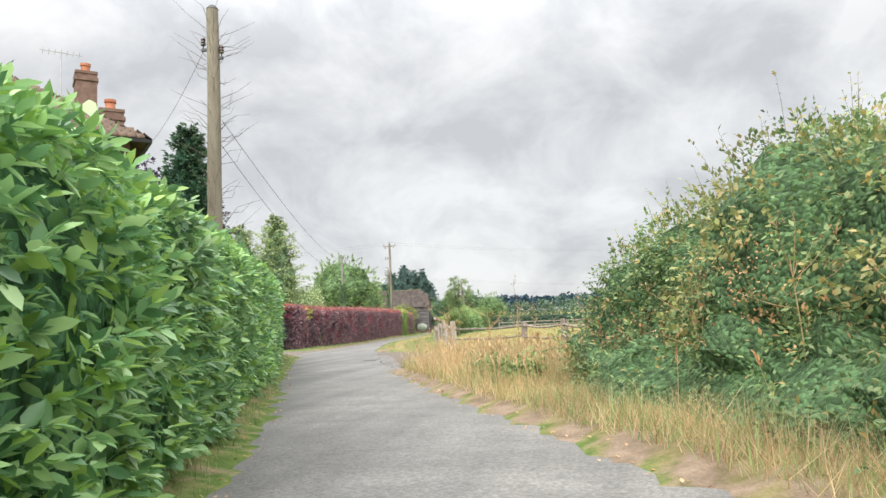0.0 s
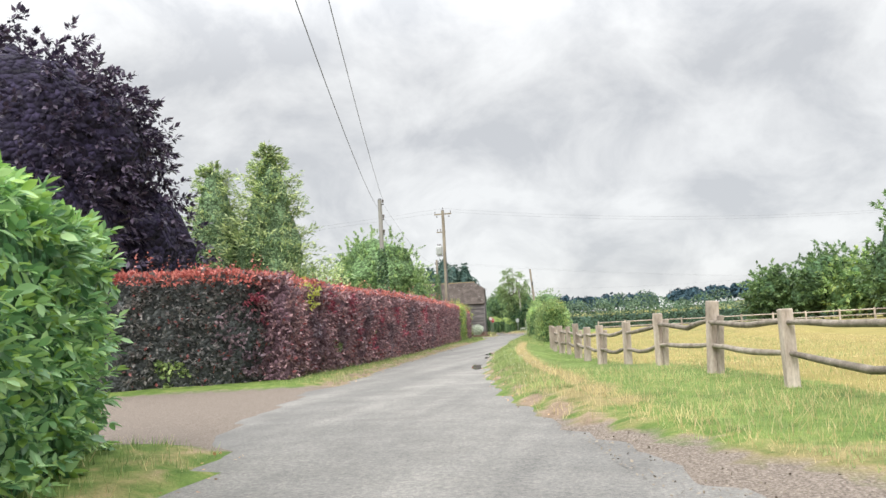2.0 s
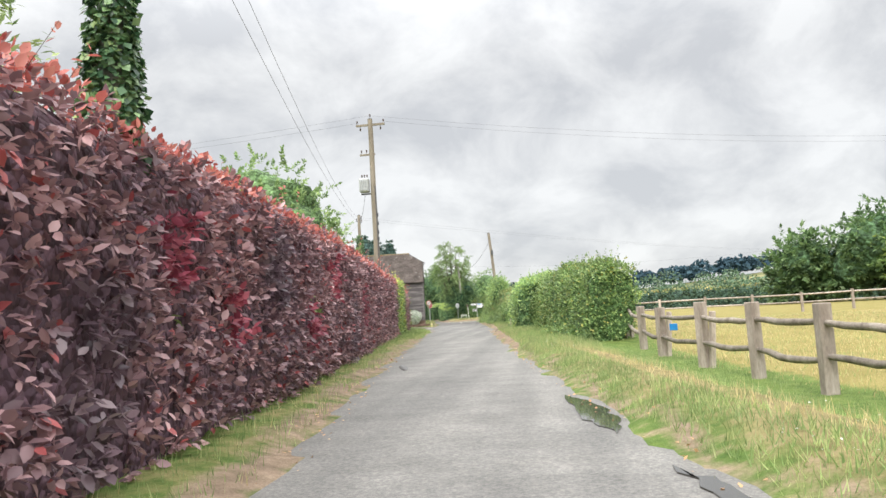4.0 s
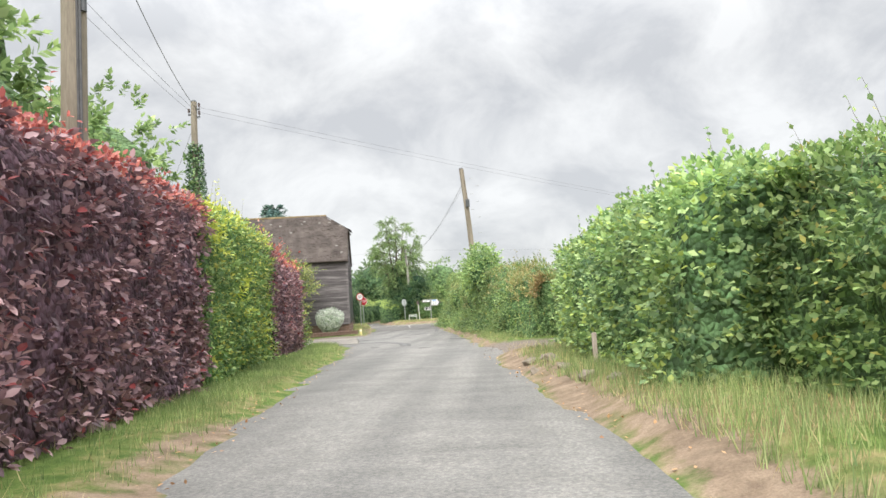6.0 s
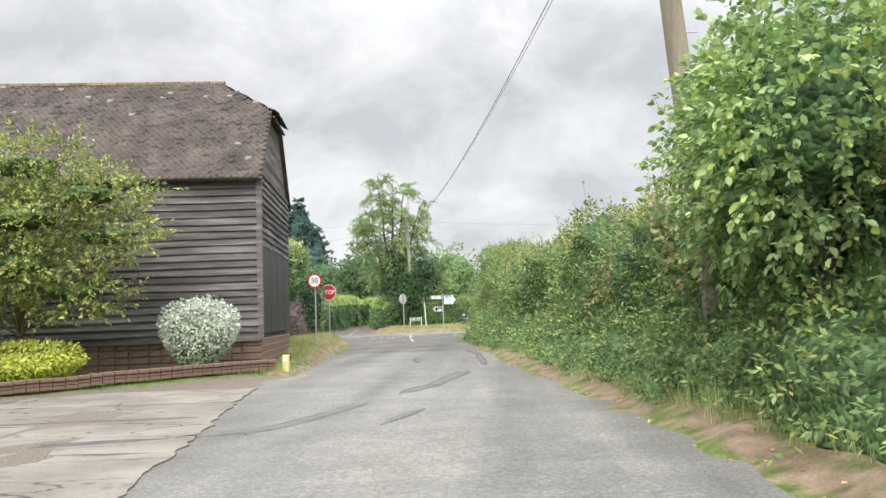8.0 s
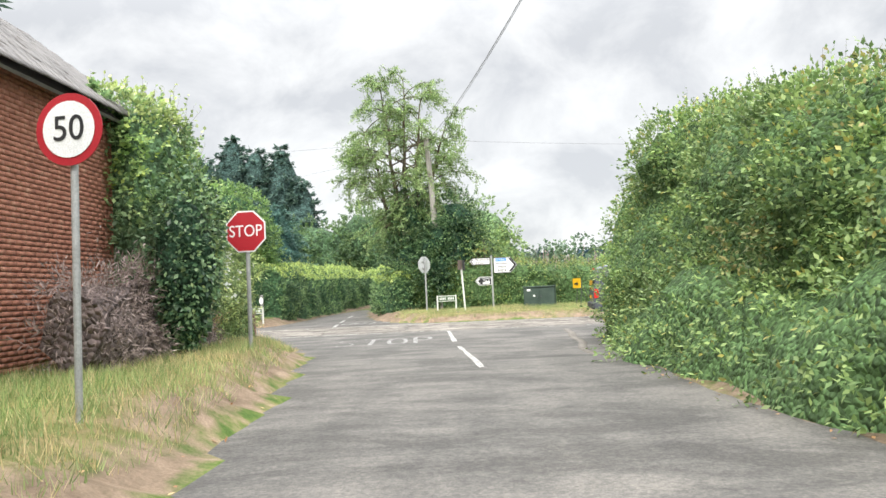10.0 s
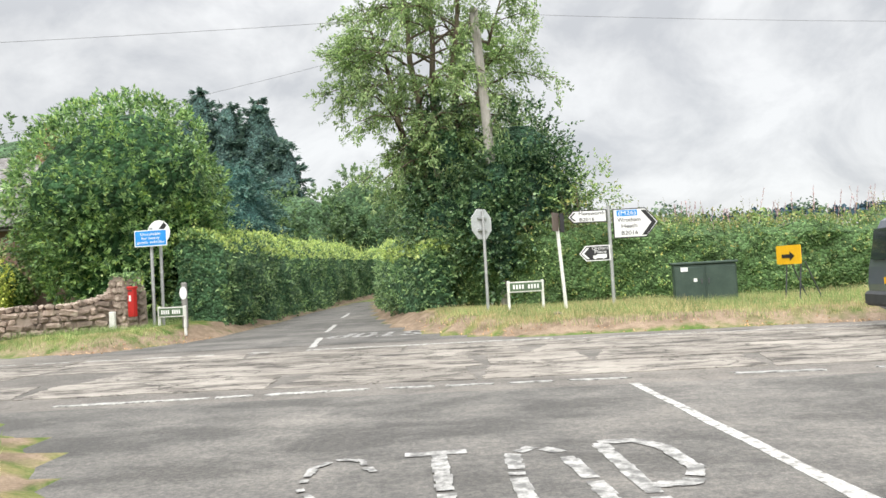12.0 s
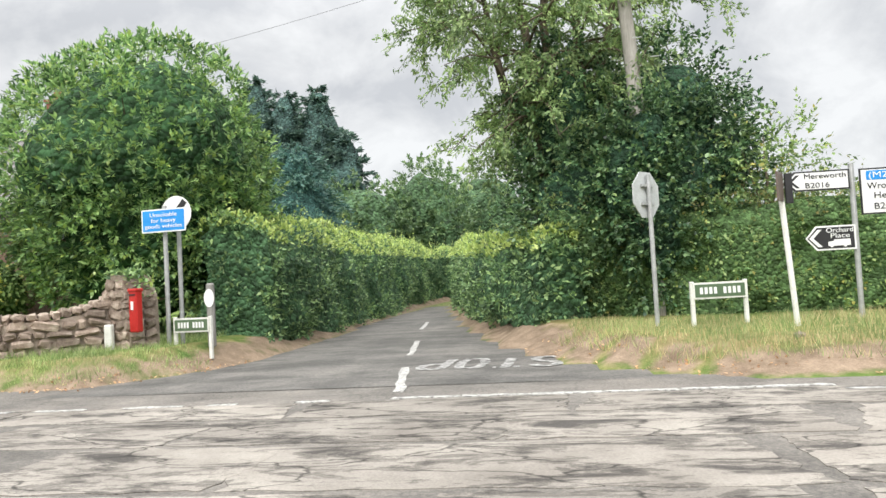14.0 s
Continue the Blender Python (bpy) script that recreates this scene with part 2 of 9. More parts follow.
def shaded_core_for(leaf_mat, size):
    """The inside of a bush: small overlapping cells in darkened leaf colours that paint its inner shade, with relief.
    """
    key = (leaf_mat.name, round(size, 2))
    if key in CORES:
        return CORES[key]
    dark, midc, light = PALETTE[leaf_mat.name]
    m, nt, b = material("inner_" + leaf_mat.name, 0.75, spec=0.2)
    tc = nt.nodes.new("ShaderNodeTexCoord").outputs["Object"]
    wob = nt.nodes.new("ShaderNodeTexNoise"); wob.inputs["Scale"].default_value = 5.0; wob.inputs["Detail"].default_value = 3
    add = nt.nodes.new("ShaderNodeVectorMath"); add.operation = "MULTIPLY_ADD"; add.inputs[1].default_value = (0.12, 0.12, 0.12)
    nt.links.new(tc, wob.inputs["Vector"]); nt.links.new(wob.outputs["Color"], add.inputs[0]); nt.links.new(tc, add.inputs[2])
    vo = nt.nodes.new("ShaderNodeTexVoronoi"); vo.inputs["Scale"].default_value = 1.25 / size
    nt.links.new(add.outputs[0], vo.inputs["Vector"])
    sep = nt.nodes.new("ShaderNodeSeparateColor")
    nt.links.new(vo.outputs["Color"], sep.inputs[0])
    # only the dark leaf tones, so the inside reads as shaded
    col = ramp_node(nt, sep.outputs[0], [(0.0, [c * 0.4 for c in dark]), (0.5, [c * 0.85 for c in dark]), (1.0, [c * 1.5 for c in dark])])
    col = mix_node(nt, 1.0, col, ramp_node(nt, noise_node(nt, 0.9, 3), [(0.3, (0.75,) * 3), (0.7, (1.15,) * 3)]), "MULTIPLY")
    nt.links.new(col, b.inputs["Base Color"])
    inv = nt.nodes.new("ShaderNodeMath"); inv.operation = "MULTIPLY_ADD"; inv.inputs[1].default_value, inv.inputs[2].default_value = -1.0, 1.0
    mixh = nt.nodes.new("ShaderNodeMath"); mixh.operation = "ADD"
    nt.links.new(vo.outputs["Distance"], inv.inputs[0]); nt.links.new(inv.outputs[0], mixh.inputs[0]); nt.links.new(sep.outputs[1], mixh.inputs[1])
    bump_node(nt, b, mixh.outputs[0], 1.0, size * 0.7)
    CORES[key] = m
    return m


def mottled(name, stops, scale=3.0, rough=0.8, fine=60.0, bump=0.3, dist=0.01, metal=0.0, spec=0.4, stretch=None, vary=0.0):
    """A surface with two scales of variation, fine relief, and a shift from piece to piece."""
    m, nt, b = material(name, rough, metal, spec)
    tc = nt.nodes.new("ShaderNodeTexCoord").outputs["Object"]
    if stretch:
        mp = nt.nodes.new("ShaderNodeMapping")
        mp.inputs["Scale"].default_value = stretch
        nt.links.new(tc, mp.inputs["Vector"])
        tc = mp.outputs[0]
    col = ramp_node(nt, noise_node(nt, scale, 6, 0.6, tc), stops)
    fn = noise_node(nt, fine, 3, 0.6, tc)
    col = mix_node(nt, 1.0, col, ramp_node(nt, fn, [(0.25, (0.78,) * 3), (0.75, (1.18,) * 3)]), "MULTIPLY")
    if vary:
        oi = nt.nodes.new("ShaderNodeObjectInfo")
        col = mix_node(nt, 1.0, col, ramp_node(nt, oi.outputs["Random"], [(0, (1 - vary,) * 3), (1, (1 + vary,) * 3)]), "MULTIPLY")
    nt.links.new(col, b.inputs["Base Color"])
    bump_node(nt, b, fn, bump, dist)
    return m


M_LAUREL = leaf_material("laurel_leaf", (0.05, 0.115, 0.042), (0.135, 0.245, 0.084), (0.29, 0.41, 0.15), rough=0.36, patch=0.35, spec=0.55, accent=(0.19, (0.36, 0.55, 0.14)))
M_LAUREL_YOUNG = leaf_material("laurel_young_leaf", (0.085, 0.17, 0.038), (0.14, 0.245, 0.055), (0.21, 0.33, 0.085), rough=0.4)
M_BEECH = leaf_material("copper_beech_leaf", (0.084, 0.05, 0.05), (0.168, 0.098, 0.09), (0.325, 0.205, 0.18), rough=0.42, patch=0.45, through_light=0.2, spec=0.4, accent=(0.055, (0.38, 0.09, 0.10)))
M_BEECH_RED = leaf_material("copper_beech_red_leaf", (0.14, 0.03, 0.04), (0.24, 0.055, 0.065), (0.36, 0.12, 0.12), rough=0.4)
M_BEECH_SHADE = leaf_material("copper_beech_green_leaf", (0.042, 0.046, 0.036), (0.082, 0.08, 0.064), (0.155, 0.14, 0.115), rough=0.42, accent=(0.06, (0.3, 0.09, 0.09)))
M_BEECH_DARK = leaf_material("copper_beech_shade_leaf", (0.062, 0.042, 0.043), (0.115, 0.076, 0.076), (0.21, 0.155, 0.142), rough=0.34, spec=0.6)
M_BEECH_YOUNG = leaf_material("copper_beech_young_leaf", (0.20, 0.05, 0.036), (0.31, 0.085, 0.06), (0.42, 0.18, 0.12), rough=0.45)
M_BEECH_GREEN = leaf_material("beech_greenish_leaf", (0.06, 0.09, 0.03), (0.12, 0.17, 0.05), (0.22, 0.26, 0.08), rough=0.45)
M_MIXED = leaf_material("field_hedge_leaf", (0.058, 0.10, 0.03), (0.12, 0.178, 0.052), (0.215, 0.272, 0.088), patch=0.5, accent=(0.06, (0.45, 0.42, 0.13)))
M_MIXED_WARM = leaf_material("field_hedge_tip_leaf", (0.12, 0.145, 0.045), (0.19, 0.195, 0.06), (0.29, 0.23, 0.09), patch=0.35)
M_MIXED_TIP = leaf_material("field_hedge_orange_leaf", (0.15, 0.12, 0.045), (0.25, 0.185, 0.065), (0.34, 0.24, 0.10), patch=0.3)
M_YELLOW = leaf_material("golden_leaf", (0.20, 0.24, 0.04), (0.36, 0.37, 0.06), (0.50, 0.46, 0.09), patch=0.3)
M_GOLDMIX = leaf_material("golden_mixed_leaf", (0.065, 0.118, 0.034), (0.135, 0.205, 0.058), (0.26, 0.32, 0.095), patch=0.4, accent=(0.17, (0.60, 0.58, 0.14)))
M_HAZEL = leaf_material("hazel_leaf", (0.078, 0.135, 0.048), (0.165, 0.24, 0.078), (0.30, 0.375, 0.135), rough=0.5, patch=0.4, accent=(0.10, (0.5, 0.6, 0.17)))
M_BRAMBLE = leaf_material("bramble_leaf", (0.05, 0.09, 0.03), (0.10, 0.15, 0.05), (0.18, 0.22, 0.08), patch=0.45, accent=(0.10, (0.45, 0.33, 0.12)))
M_DEAD = leaf_material("dead_bramble_stem", (0.10, 0.078, 0.058), (0.18, 0.138, 0.102), (0.27, 0.215, 0.165), patch=0.3, rough=0.8)
M_RUST = leaf_material("rusty_seed_head", (0.20, 0.10, 0.04), (0.32, 0.18, 0.07), (0.42, 0.27, 0.12), patch=0.3)
M_IVY = leaf_material("ivy_leaf", (0.018, 0.042, 0.018), (0.048, 0.096, 0.036), (0.145, 0.215, 0.084), rough=0.36, patch=0.4, through_light=0.2, accent=(0.06, (0.26, 0.36, 0.15)))
M_IVY_WALL = leaf_material("wall_ivy_leaf", (0.075, 0.125, 0.052), (0.145, 0.22, 0.088), (0.25, 0.33, 0.14), rough=0.4, patch=0.4, accent=(0.1, (0.34, 0.42, 0.2)))
M_ASH = leaf_material("ash_tree_leaf", (0.078, 0.125, 0.042), (0.155, 0.218, 0.074), (0.275, 0.34, 0.125), patch=0.4, through_light=0.45)
M_TREE = leaf_material("broadleaf_tree_leaf", (0.045, 0.08, 0.03), (0.08, 0.13, 0.045), (0.14, 0.195, 0.07), patch=0.45, patch_scale=0.3)
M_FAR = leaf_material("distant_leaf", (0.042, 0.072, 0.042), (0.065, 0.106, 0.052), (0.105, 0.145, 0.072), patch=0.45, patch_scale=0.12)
# bluish haze of distance is mixed into these leaf colours
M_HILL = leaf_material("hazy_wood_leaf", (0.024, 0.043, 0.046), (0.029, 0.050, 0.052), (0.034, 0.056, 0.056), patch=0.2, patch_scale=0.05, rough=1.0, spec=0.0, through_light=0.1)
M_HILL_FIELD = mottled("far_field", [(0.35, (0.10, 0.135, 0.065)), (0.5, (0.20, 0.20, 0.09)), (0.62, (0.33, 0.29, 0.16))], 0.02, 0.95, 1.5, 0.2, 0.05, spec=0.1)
M_COPPER_TREE = leaf_material("copper_tree_leaf", (0.018, 0.014, 0.024), (0.036, 0.027, 0.040), (0.07, 0.05, 0.066), rough=0.45, through_light=0.15, patch=0.4)
M_CYPRESS = leaf_material("cypress_spray", (0.022, 0.055, 0.028), (0.04, 0.085, 0.04), (0.07, 0.12, 0.05), patch=0.3)
M_GOLDCON = leaf_material("golden_conifer_spray", (0.10, 0.15, 0.065), (0.20, 0.245, 0.095), (0.35, 0.38, 0.15), patch=0.4, patch_scale=0.5)
M_DARKCON = leaf_material("dark_conifer_spray", (0.038, 0.068, 0.048), (0.062, 0.102, 0.068), (0.095, 0.14, 0.09), patch=0.35)
M_BLUECON = leaf_material("blue_conifer_spray", (0.03, 0.07, 0.05), (0.05, 0.105, 0.07), (0.09, 0.15, 0.095), patch=0.35)
M_CLIPPED = leaf_material("clipped_tree_leaf", (0.026, 0.06, 0.02), (0.108, 0.185, 0.056), (0.26, 0.36, 0.115), rough=0.36, patch=0.35, patch_scale=1.1, spec=0.55, accent=(0.10, (0.40, 0.52, 0.15)))
M_PRIVET = leaf_material("clipped_hedge_leaf", (0.034, 0.07, 0.026), (0.095, 0.158, 0.055), (0.20, 0.275, 0.095), patch=0.45)
M_PRIVET_TOP = leaf_material("clipped_hedge_new_leaf", (0.16, 0.22, 0.05), (0.25, 0.31, 0.07), (0.36, 0.40, 0.12), patch=0.25)
M_MAPLE = leaf_material("maple_leaf", (0.065, 0.105, 0.03), (0.14, 0.18, 0.05), (0.28, 0.285, 0.08), patch=0.5, patch_scale=0.9, accent=(0.2, (0.55, 0.52, 0.18)))
M_GATE = mottled("grey_green_weathered_timber", [(0.3, (0.075, 0.066, 0.058)), (0.7, (0.17, 0.155, 0.135))], 4, 0.9, 40, 0.5, 0.006, spec=0.2, stretch=(3, 3, 0.4))
M_VARIEG = leaf_material("variegated_leaf", (0.17, 0.22, 0.11), (0.37, 0.39, 0.27), (0.55, 0.56, 0.45), patch=0.2, patch_scale=3)
M_GRASS = leaf_material("verge_grass", (0.08, 0.125, 0.035), (0.15, 0.20, 0.06), (0.28, 0.30, 0.115), patch=0.4, patch_scale=0.9, rough=0.6)
M_LAWN = leaf_material("mown_grass", (0.10, 0.142, 0.045), (0.165, 0.215, 0.07), (0.255, 0.285, 0.105), patch=0.35, patch_scale=0.6, rough=0.6)
M_GRASS_DRY = leaf_material("dry_grass", (0.20, 0.162, 0.066), (0.325, 0.258, 0.108), (0.45, 0.37, 0.178), patch=0.3, patch_scale=0.8, rough=0.7)
M_PINK_SEED = leaf_material("pinkish_seed_head", (0.20, 0.13, 0.11), (0.30, 0.20, 0.17), (0.40, 0.30, 0.25), patch=0.2, rough=0.7)
M_SEED = leaf_material("tall_straw_grass", (0.20, 0.135, 0.055), (0.33, 0.228, 0.10), (0.45, 0.345, 0.18), patch=0.35, patch_scale=0.6, rough=0.7)
M_FLOWER = leaf_material("white_clover_flower", (0.55, 0.56, 0.5), (0.68, 0.68, 0.62), (0.8, 0.8, 0.76), patch=0.1)
M_YFLOWER = leaf_material("yellow_flower", (0.6, 0.45, 0.03), (0.75, 0.58, 0.05), (0.85, 0.7, 0.1), patch=0.1)
M_CORE = mottled("shaded_twigs", [(0.3, (0.034, 0.050, 0.020)), (0.7, (0.085, 0.115, 0.042))], 6, 0.95, 40, 0.8, 0.05, spec=0.1)
M_CORE_RED = mottled("shaded_beech_twigs", [(0.3, (0.040, 0.024, 0.028)), (0.7, (0.095, 0.054, 0.056))], 6, 0.95, 40, 0.8, 0.05, spec=0.1)
M_BARK = mottled("bark", [(0.3, (0.09, 0.07, 0.05)), (0.7, (0.20, 0.165, 0.125))], 4, 0.9, 30, 0.8, 0.03, stretch=(1, 1, 0.25), spec=0.2)
M_POLE = mottled("weathered_pole_wood", [(0.3, (0.16, 0.135, 0.105)), (0.7, (0.33, 0.29, 0.235))], 3, 0.9, 50, 0.5, 0.01, stretch=(1, 1, 0.12), spec=0.2)
M_POLE_PALE = mottled("bleached_pole_wood", [(0.3, (0.24, 0.225, 0.205)), (0.7, (0.43, 0.41, 0.375))], 3, 0.9, 50, 0.5, 0.01, stretch=(1, 1, 0.12), spec=0.2)
M_POLE_GREY = mottled("grey_pole_wood", [(0.3, (0.17, 0.165, 0.155)), (0.7, (0.34, 0.33, 0.31))], 3, 0.9, 50, 0.5, 0.01, stretch=(1, 1, 0.12), spec=0.2)
M_FENCE = mottled("silvered_fence_wood", [(0.3, (0.25, 0.205, 0.17)), (0.7, (0.55, 0.48, 0.42))], 4, 0.9, 40, 0.6, 0.01, stretch=(1, 1, 0.3), spec=0.2, vary=0.22)
M_RAIL = mottled("grey_split_rail", [(0.3, (0.15, 0.125, 0.10)), (0.7, (0.37, 0.325, 0.275))], 5, 0.9, 40, 0.7, 0.012, stretch=(1, 1, 1), spec=0.2, vary=0.2)
M_BOARD = mottled("weathered_black_board", [(0.25, (0.06, 0.053, 0.055)), (0.5, (0.125, 0.112, 0.113)), (0.75, (0.28, 0.255, 0.25))], 2.5, 0.8, 35, 0.6, 0.006, stretch=(0.25, 0.25, 3), spec=0.25, vary=0.3)
M_TILE = mottled("mossy_clay_tile", [(0.25, (0.062, 0.050, 0.045)), (0.5, (0.105, 0.086, 0.077)), (0.72, (0.16, 0.135, 0.118))], 1.6, 0.9, 26, 0.5, 0.02, spec=0.2, vary=0.2)
M_RIDGE = mottled("lichened_ridge_tile", [(0.3, (0.13, 0.095, 0.055)), (0.7, (0.26, 0.20, 0.11))], 2.5, 0.9, 30, 0.4, 0.02, spec=0.2, vary=0.15)
M_TILE_PALE = mottled("lichen_pale_tile", [(0.3, (0.17, 0.16, 0.14)), (0.7, (0.29, 0.275, 0.25))], 5, 0.9, 30, 0.5, 0.02, spec=0.2)
M_TILE_HOUSE = mottled("orange_roof_tile", [(0.3, (0.085, 0.06, 0.045)), (0.7, (0.17, 0.118, 0.085))], 2.5, 0.9, 30, 0.4, 0.02, spec=0.2, vary=0.15)
M_SLATE = mottled("grey_slate", [(0.3, (0.12, 0.112, 0.108)), (0.7, (0.22, 0.208, 0.20))], 2.0, 0.7, 30, 0.3, 0.01, vary=0.15)
M_BRICK = mottled("red_brick", [(0.25, (0.20, 0.085, 0.058)), (0.55, (0.31, 0.14, 0.095)), (0.8, (0.40, 0.25, 0.18))], 7, 0.9, 60, 0.5, 0.006, spec=0.2, vary=0.28)
M_MORTAR = mottled("lime_mortar", [(0.3, (0.26, 0.21, 0.17)), (0.7, (0.40, 0.335, 0.28))], 6, 0.95, 80, 0.5, 0.004, spec=0.15)
M_STONE = mottled("ragstone", [(0.25, (0.15, 0.112, 0.09)), (0.5, (0.27, 0.212, 0.172)), (0.75, (0.46, 0.395, 0.33))], 6, 0.9, 40, 0.7, 0.012, spec=0.2, vary=0.35)
M_ROCK = mottled("verge_stone", [(0.3, (0.16, 0.13, 0.10)), (0.7, (0.32, 0.275, 0.22))], 4, 0.9, 30, 0.8, 0.02, spec=0.2)
# grey-brown brick; on the lodge walls its dullness stands for shade
M_BRICK_DULL = mottled("dull_brick", [(0.25, (0.15, 0.095, 0.075)), (0.7, (0.27, 0.18, 0.145))], 5, 0.9, 60, 0.5, 0.006, spec=0.2)
M_POT = mottled("terracotta", [(0.3, (0.42, 0.15, 0.08)), (0.7, (0.55, 0.24, 0.14))], 4, 0.85, 40, 0.3, 0.005)
M_METAL = mottled("galvanised_steel", [(0.3, (0.36, 0.37, 0.37)), (0.7, (0.52, 0.53, 0.53))], 6, 0.5, 60, 0.1, 0.002, metal=0.5)
M_DARKMETAL = mottled("dark_steel", [(0.3, (0.06, 0.065, 0.07)), (0.7, (0.12, 0.125, 0.13))], 6, 0.5, 60, 0.1, 0.002, metal=0.4)
M_WIRE = mottled("grey_cable", [(0.3, (0.07, 0.07, 0.075)), (0.7, (0.12, 0.12, 0.125))], 6, 0.6, 60, 0.1, 0.001)
M_CERAMIC = mottled("brown_ceramic", [(0.3, (0.05, 0.03, 0.025)), (0.7, (0.10, 0.06, 0.05))], 6, 0.25, 60, 0.05, 0.001)
M_WHITE = mottled("white_sign_face", [(0.3, (0.70, 0.71, 0.71)), (0.7, (0.80, 0.80, 0.79))], 3, 0.45, 80, 0.05, 0.001)
M_WHITEPAINT = mottled("white_painted_wood", [(0.3, (0.60, 0.60, 0.56)), (0.7, (0.76, 0.76, 0.72))], 5, 0.6, 60, 0.2, 0.002)
M_BLACK = mottled("black_sign_paint", [(0.3, (0.018, 0.018, 0.02)), (0.7, (0.03, 0.03, 0.032))], 4, 0.45, 80, 0.05, 0.001)
M_RED = mottled("red_sign_face", [(0.3, (0.34, 0.014, 0.022)), (0.7, (0.40, 0.02, 0.03))], 3, 0.45, 80, 0.05, 0.001)
M_BLUE = mottled("blue_sign_face", [(0.3, (0.015, 0.22, 0.60)), (0.7, (0.03, 0.28, 0.68))], 3, 0.45, 80, 0.05, 0.001)
M_YSIGN = mottled("yellow_sign_face", [(0.3, (0.80, 0.42, 0.01)), (0.7, (0.88, 0.50, 0.02))], 3, 0.5, 80, 0.05, 0.001)
M_GREENPLATE = mottled("green_plate", [(0.3, (0.07, 0.115, 0.065)), (0.7, (0.105, 0.16, 0.09))], 3, 0.5, 80, 0.05, 0.001)
M_BROWNSIGN = mottled("brown_sign_face", [(0.3, (0.11, 0.085, 0.07)), (0.7, (0.16, 0.125, 0.105))], 3, 0.5, 80, 0.05, 0.001)
M_SIGNBACK = mottled("grey_sign_back", [(0.3, (0.40, 0.42, 0.42)), (0.7, (0.52, 0.54, 0.54))], 4, 0.5, 60, 0.1, 0.002)
M_CABINET = mottled("dark_green_cabinet", [(0.3, (0.03, 0.052, 0.042)), (0.7, (0.055, 0.085, 0.067))], 3, 0.5, 60, 0.1, 0.002)
M_POSTBOX = mottled("pillar_box_red", [(0.3, (0.38, 0.018, 0.016)), (0.7, (0.46, 0.028, 0.024))], 4, 0.35, 60, 0.05, 0.001)
M_POLYMARK = mottled("pale_yellow_plastic", [(0.3, (0.62, 0.56, 0.22)), (0.7, (0.74, 0.68, 0.32))], 4, 0.6, 60, 0.1, 0.001)
M_VAN = mottled("grey_car_paint", [(0.3, (0.17, 0.187, 0.215)), (0.7, (0.19, 0.21, 0.24))], 1.5, 0.2, 300, 0.01, 0.0005, metal=0.55, spec=0.7)
M_VANPLASTIC = mottled("black_bumper_plastic", [(0.3, (0.03, 0.032, 0.036)), (0.7, (0.05, 0.052, 0.056))], 5, 0.6, 200, 0.1, 0.001)
M_TYRE = mottled("tyre_rubber", [(0.3, (0.015, 0.015, 0.016)), (0.7, (0.03, 0.03, 0.031))], 8, 0.85, 120, 0.2, 0.002)
M_RIM = mottled("silver_alloy", [(0.3, (0.55, 0.56, 0.57)), (0.7, (0.66, 0.67, 0.68))], 6, 0.3, 80, 0.05, 0.001, metal=0.7)
M_TAIL = mottled("red_lamp_lens", [(0.3, (0.55, 0.02, 0.02)), (0.7, (0.65, 0.05, 0.04))], 6, 0.2, 80, 0.05, 0.001)
M_GLASS, _nt, _b = material("dark_window_glass", 0.06, spec=0.6)
_b.inputs["Base Color"].default_value = (0.02, 0.025, 0.03, 1)
M_WATER, _nt, _b = material("puddle_water", 0.04, spec=0.6)
_b.inputs["Base Color"].default_value = (0.05, 0.048, 0.042, 1)
bump_node(_nt, _b, noise_node(_nt, 6, 2), 0.05, 0.004)


# ---- ground and roads ----
LEFT_Y = [-60, -40, -20, -9, -4.6, 0.3, 4.9, 9.4, 12.5, 18, 24, 28.5, 34.3, 40.6, 49.6, 55.4, 66.7, 83.2, 90.5, 97.3, 105, 112, 119, 126, 134, 138.4, 142.3, 145.9, 148.5]
LEFT_X = [51, 43, 34.7, 30.4, 28.7, 26.7, 24.7, 22.9, 21.7, 19.6, 17.6, 16.4, 15.3, 14.3, 13.1, 12.2, 10.8, 8.8, 7.9, 7.2, 5.9, 5.0, 4.3, 3.4, 2.3, 1.5, 0.5, -1.7, -4.6]
RIGHT_Y = [-60, -40, -20, -9.6, -2.7, 4.7, 11.7, 19.2, 26.4, 33.3, 40, 48.5, 61, 75.5, 85, 92.4, 100, 107.2, 114.4, 126.8, 134.8, 139.5, 144, 146.5, 148.5]
RIGHT_X = [58, 49.5, 39.6, 34.5, 31.3, 28.2, 25.7, 23.3, 21.1, 19.4, 18.2, 16.8, 15.3, 13.8, 12.9, 12.2, 11.7, 11.0, 10.1, 8.6, 7.9, 8.1, 9.3, 10.5, 13.0]
COMP_Y = [154, 156, 157.5, 159, 162, 165, 172.5, 184, 190, 197, 206, 225]
COMP_L = [-7.6, -6.2, -5.4, -5.0, -5.1, -5.3, -5.7, -6.2, -6.1, -4.3, 0, 10]
COMP_R = [3.5, 1.8, 0.9, 0.3, -0.5, -1.2, -2.5, -4.1, -4.3, -2.2, 3, 13]


def left_edge(y):
    return np.interp(y, LEFT_Y, LEFT_X)


def right_edge(y):
    return np.interp(y, RIGHT_Y, RIGHT_X)


def main_far(x):
    return np.interp(x, [-60, -8, -5, 2.9, 4.3, 12, 60], [156.4, 155.9, 155.6, 155.1, 154.8, 154.3, 152.5])


def main_near(x):
    return np.interp(x, [-60, -5, -3, 8, 11, 60], [150.3, 149.2, 148.4, 147.6, 146.9, 144.5])


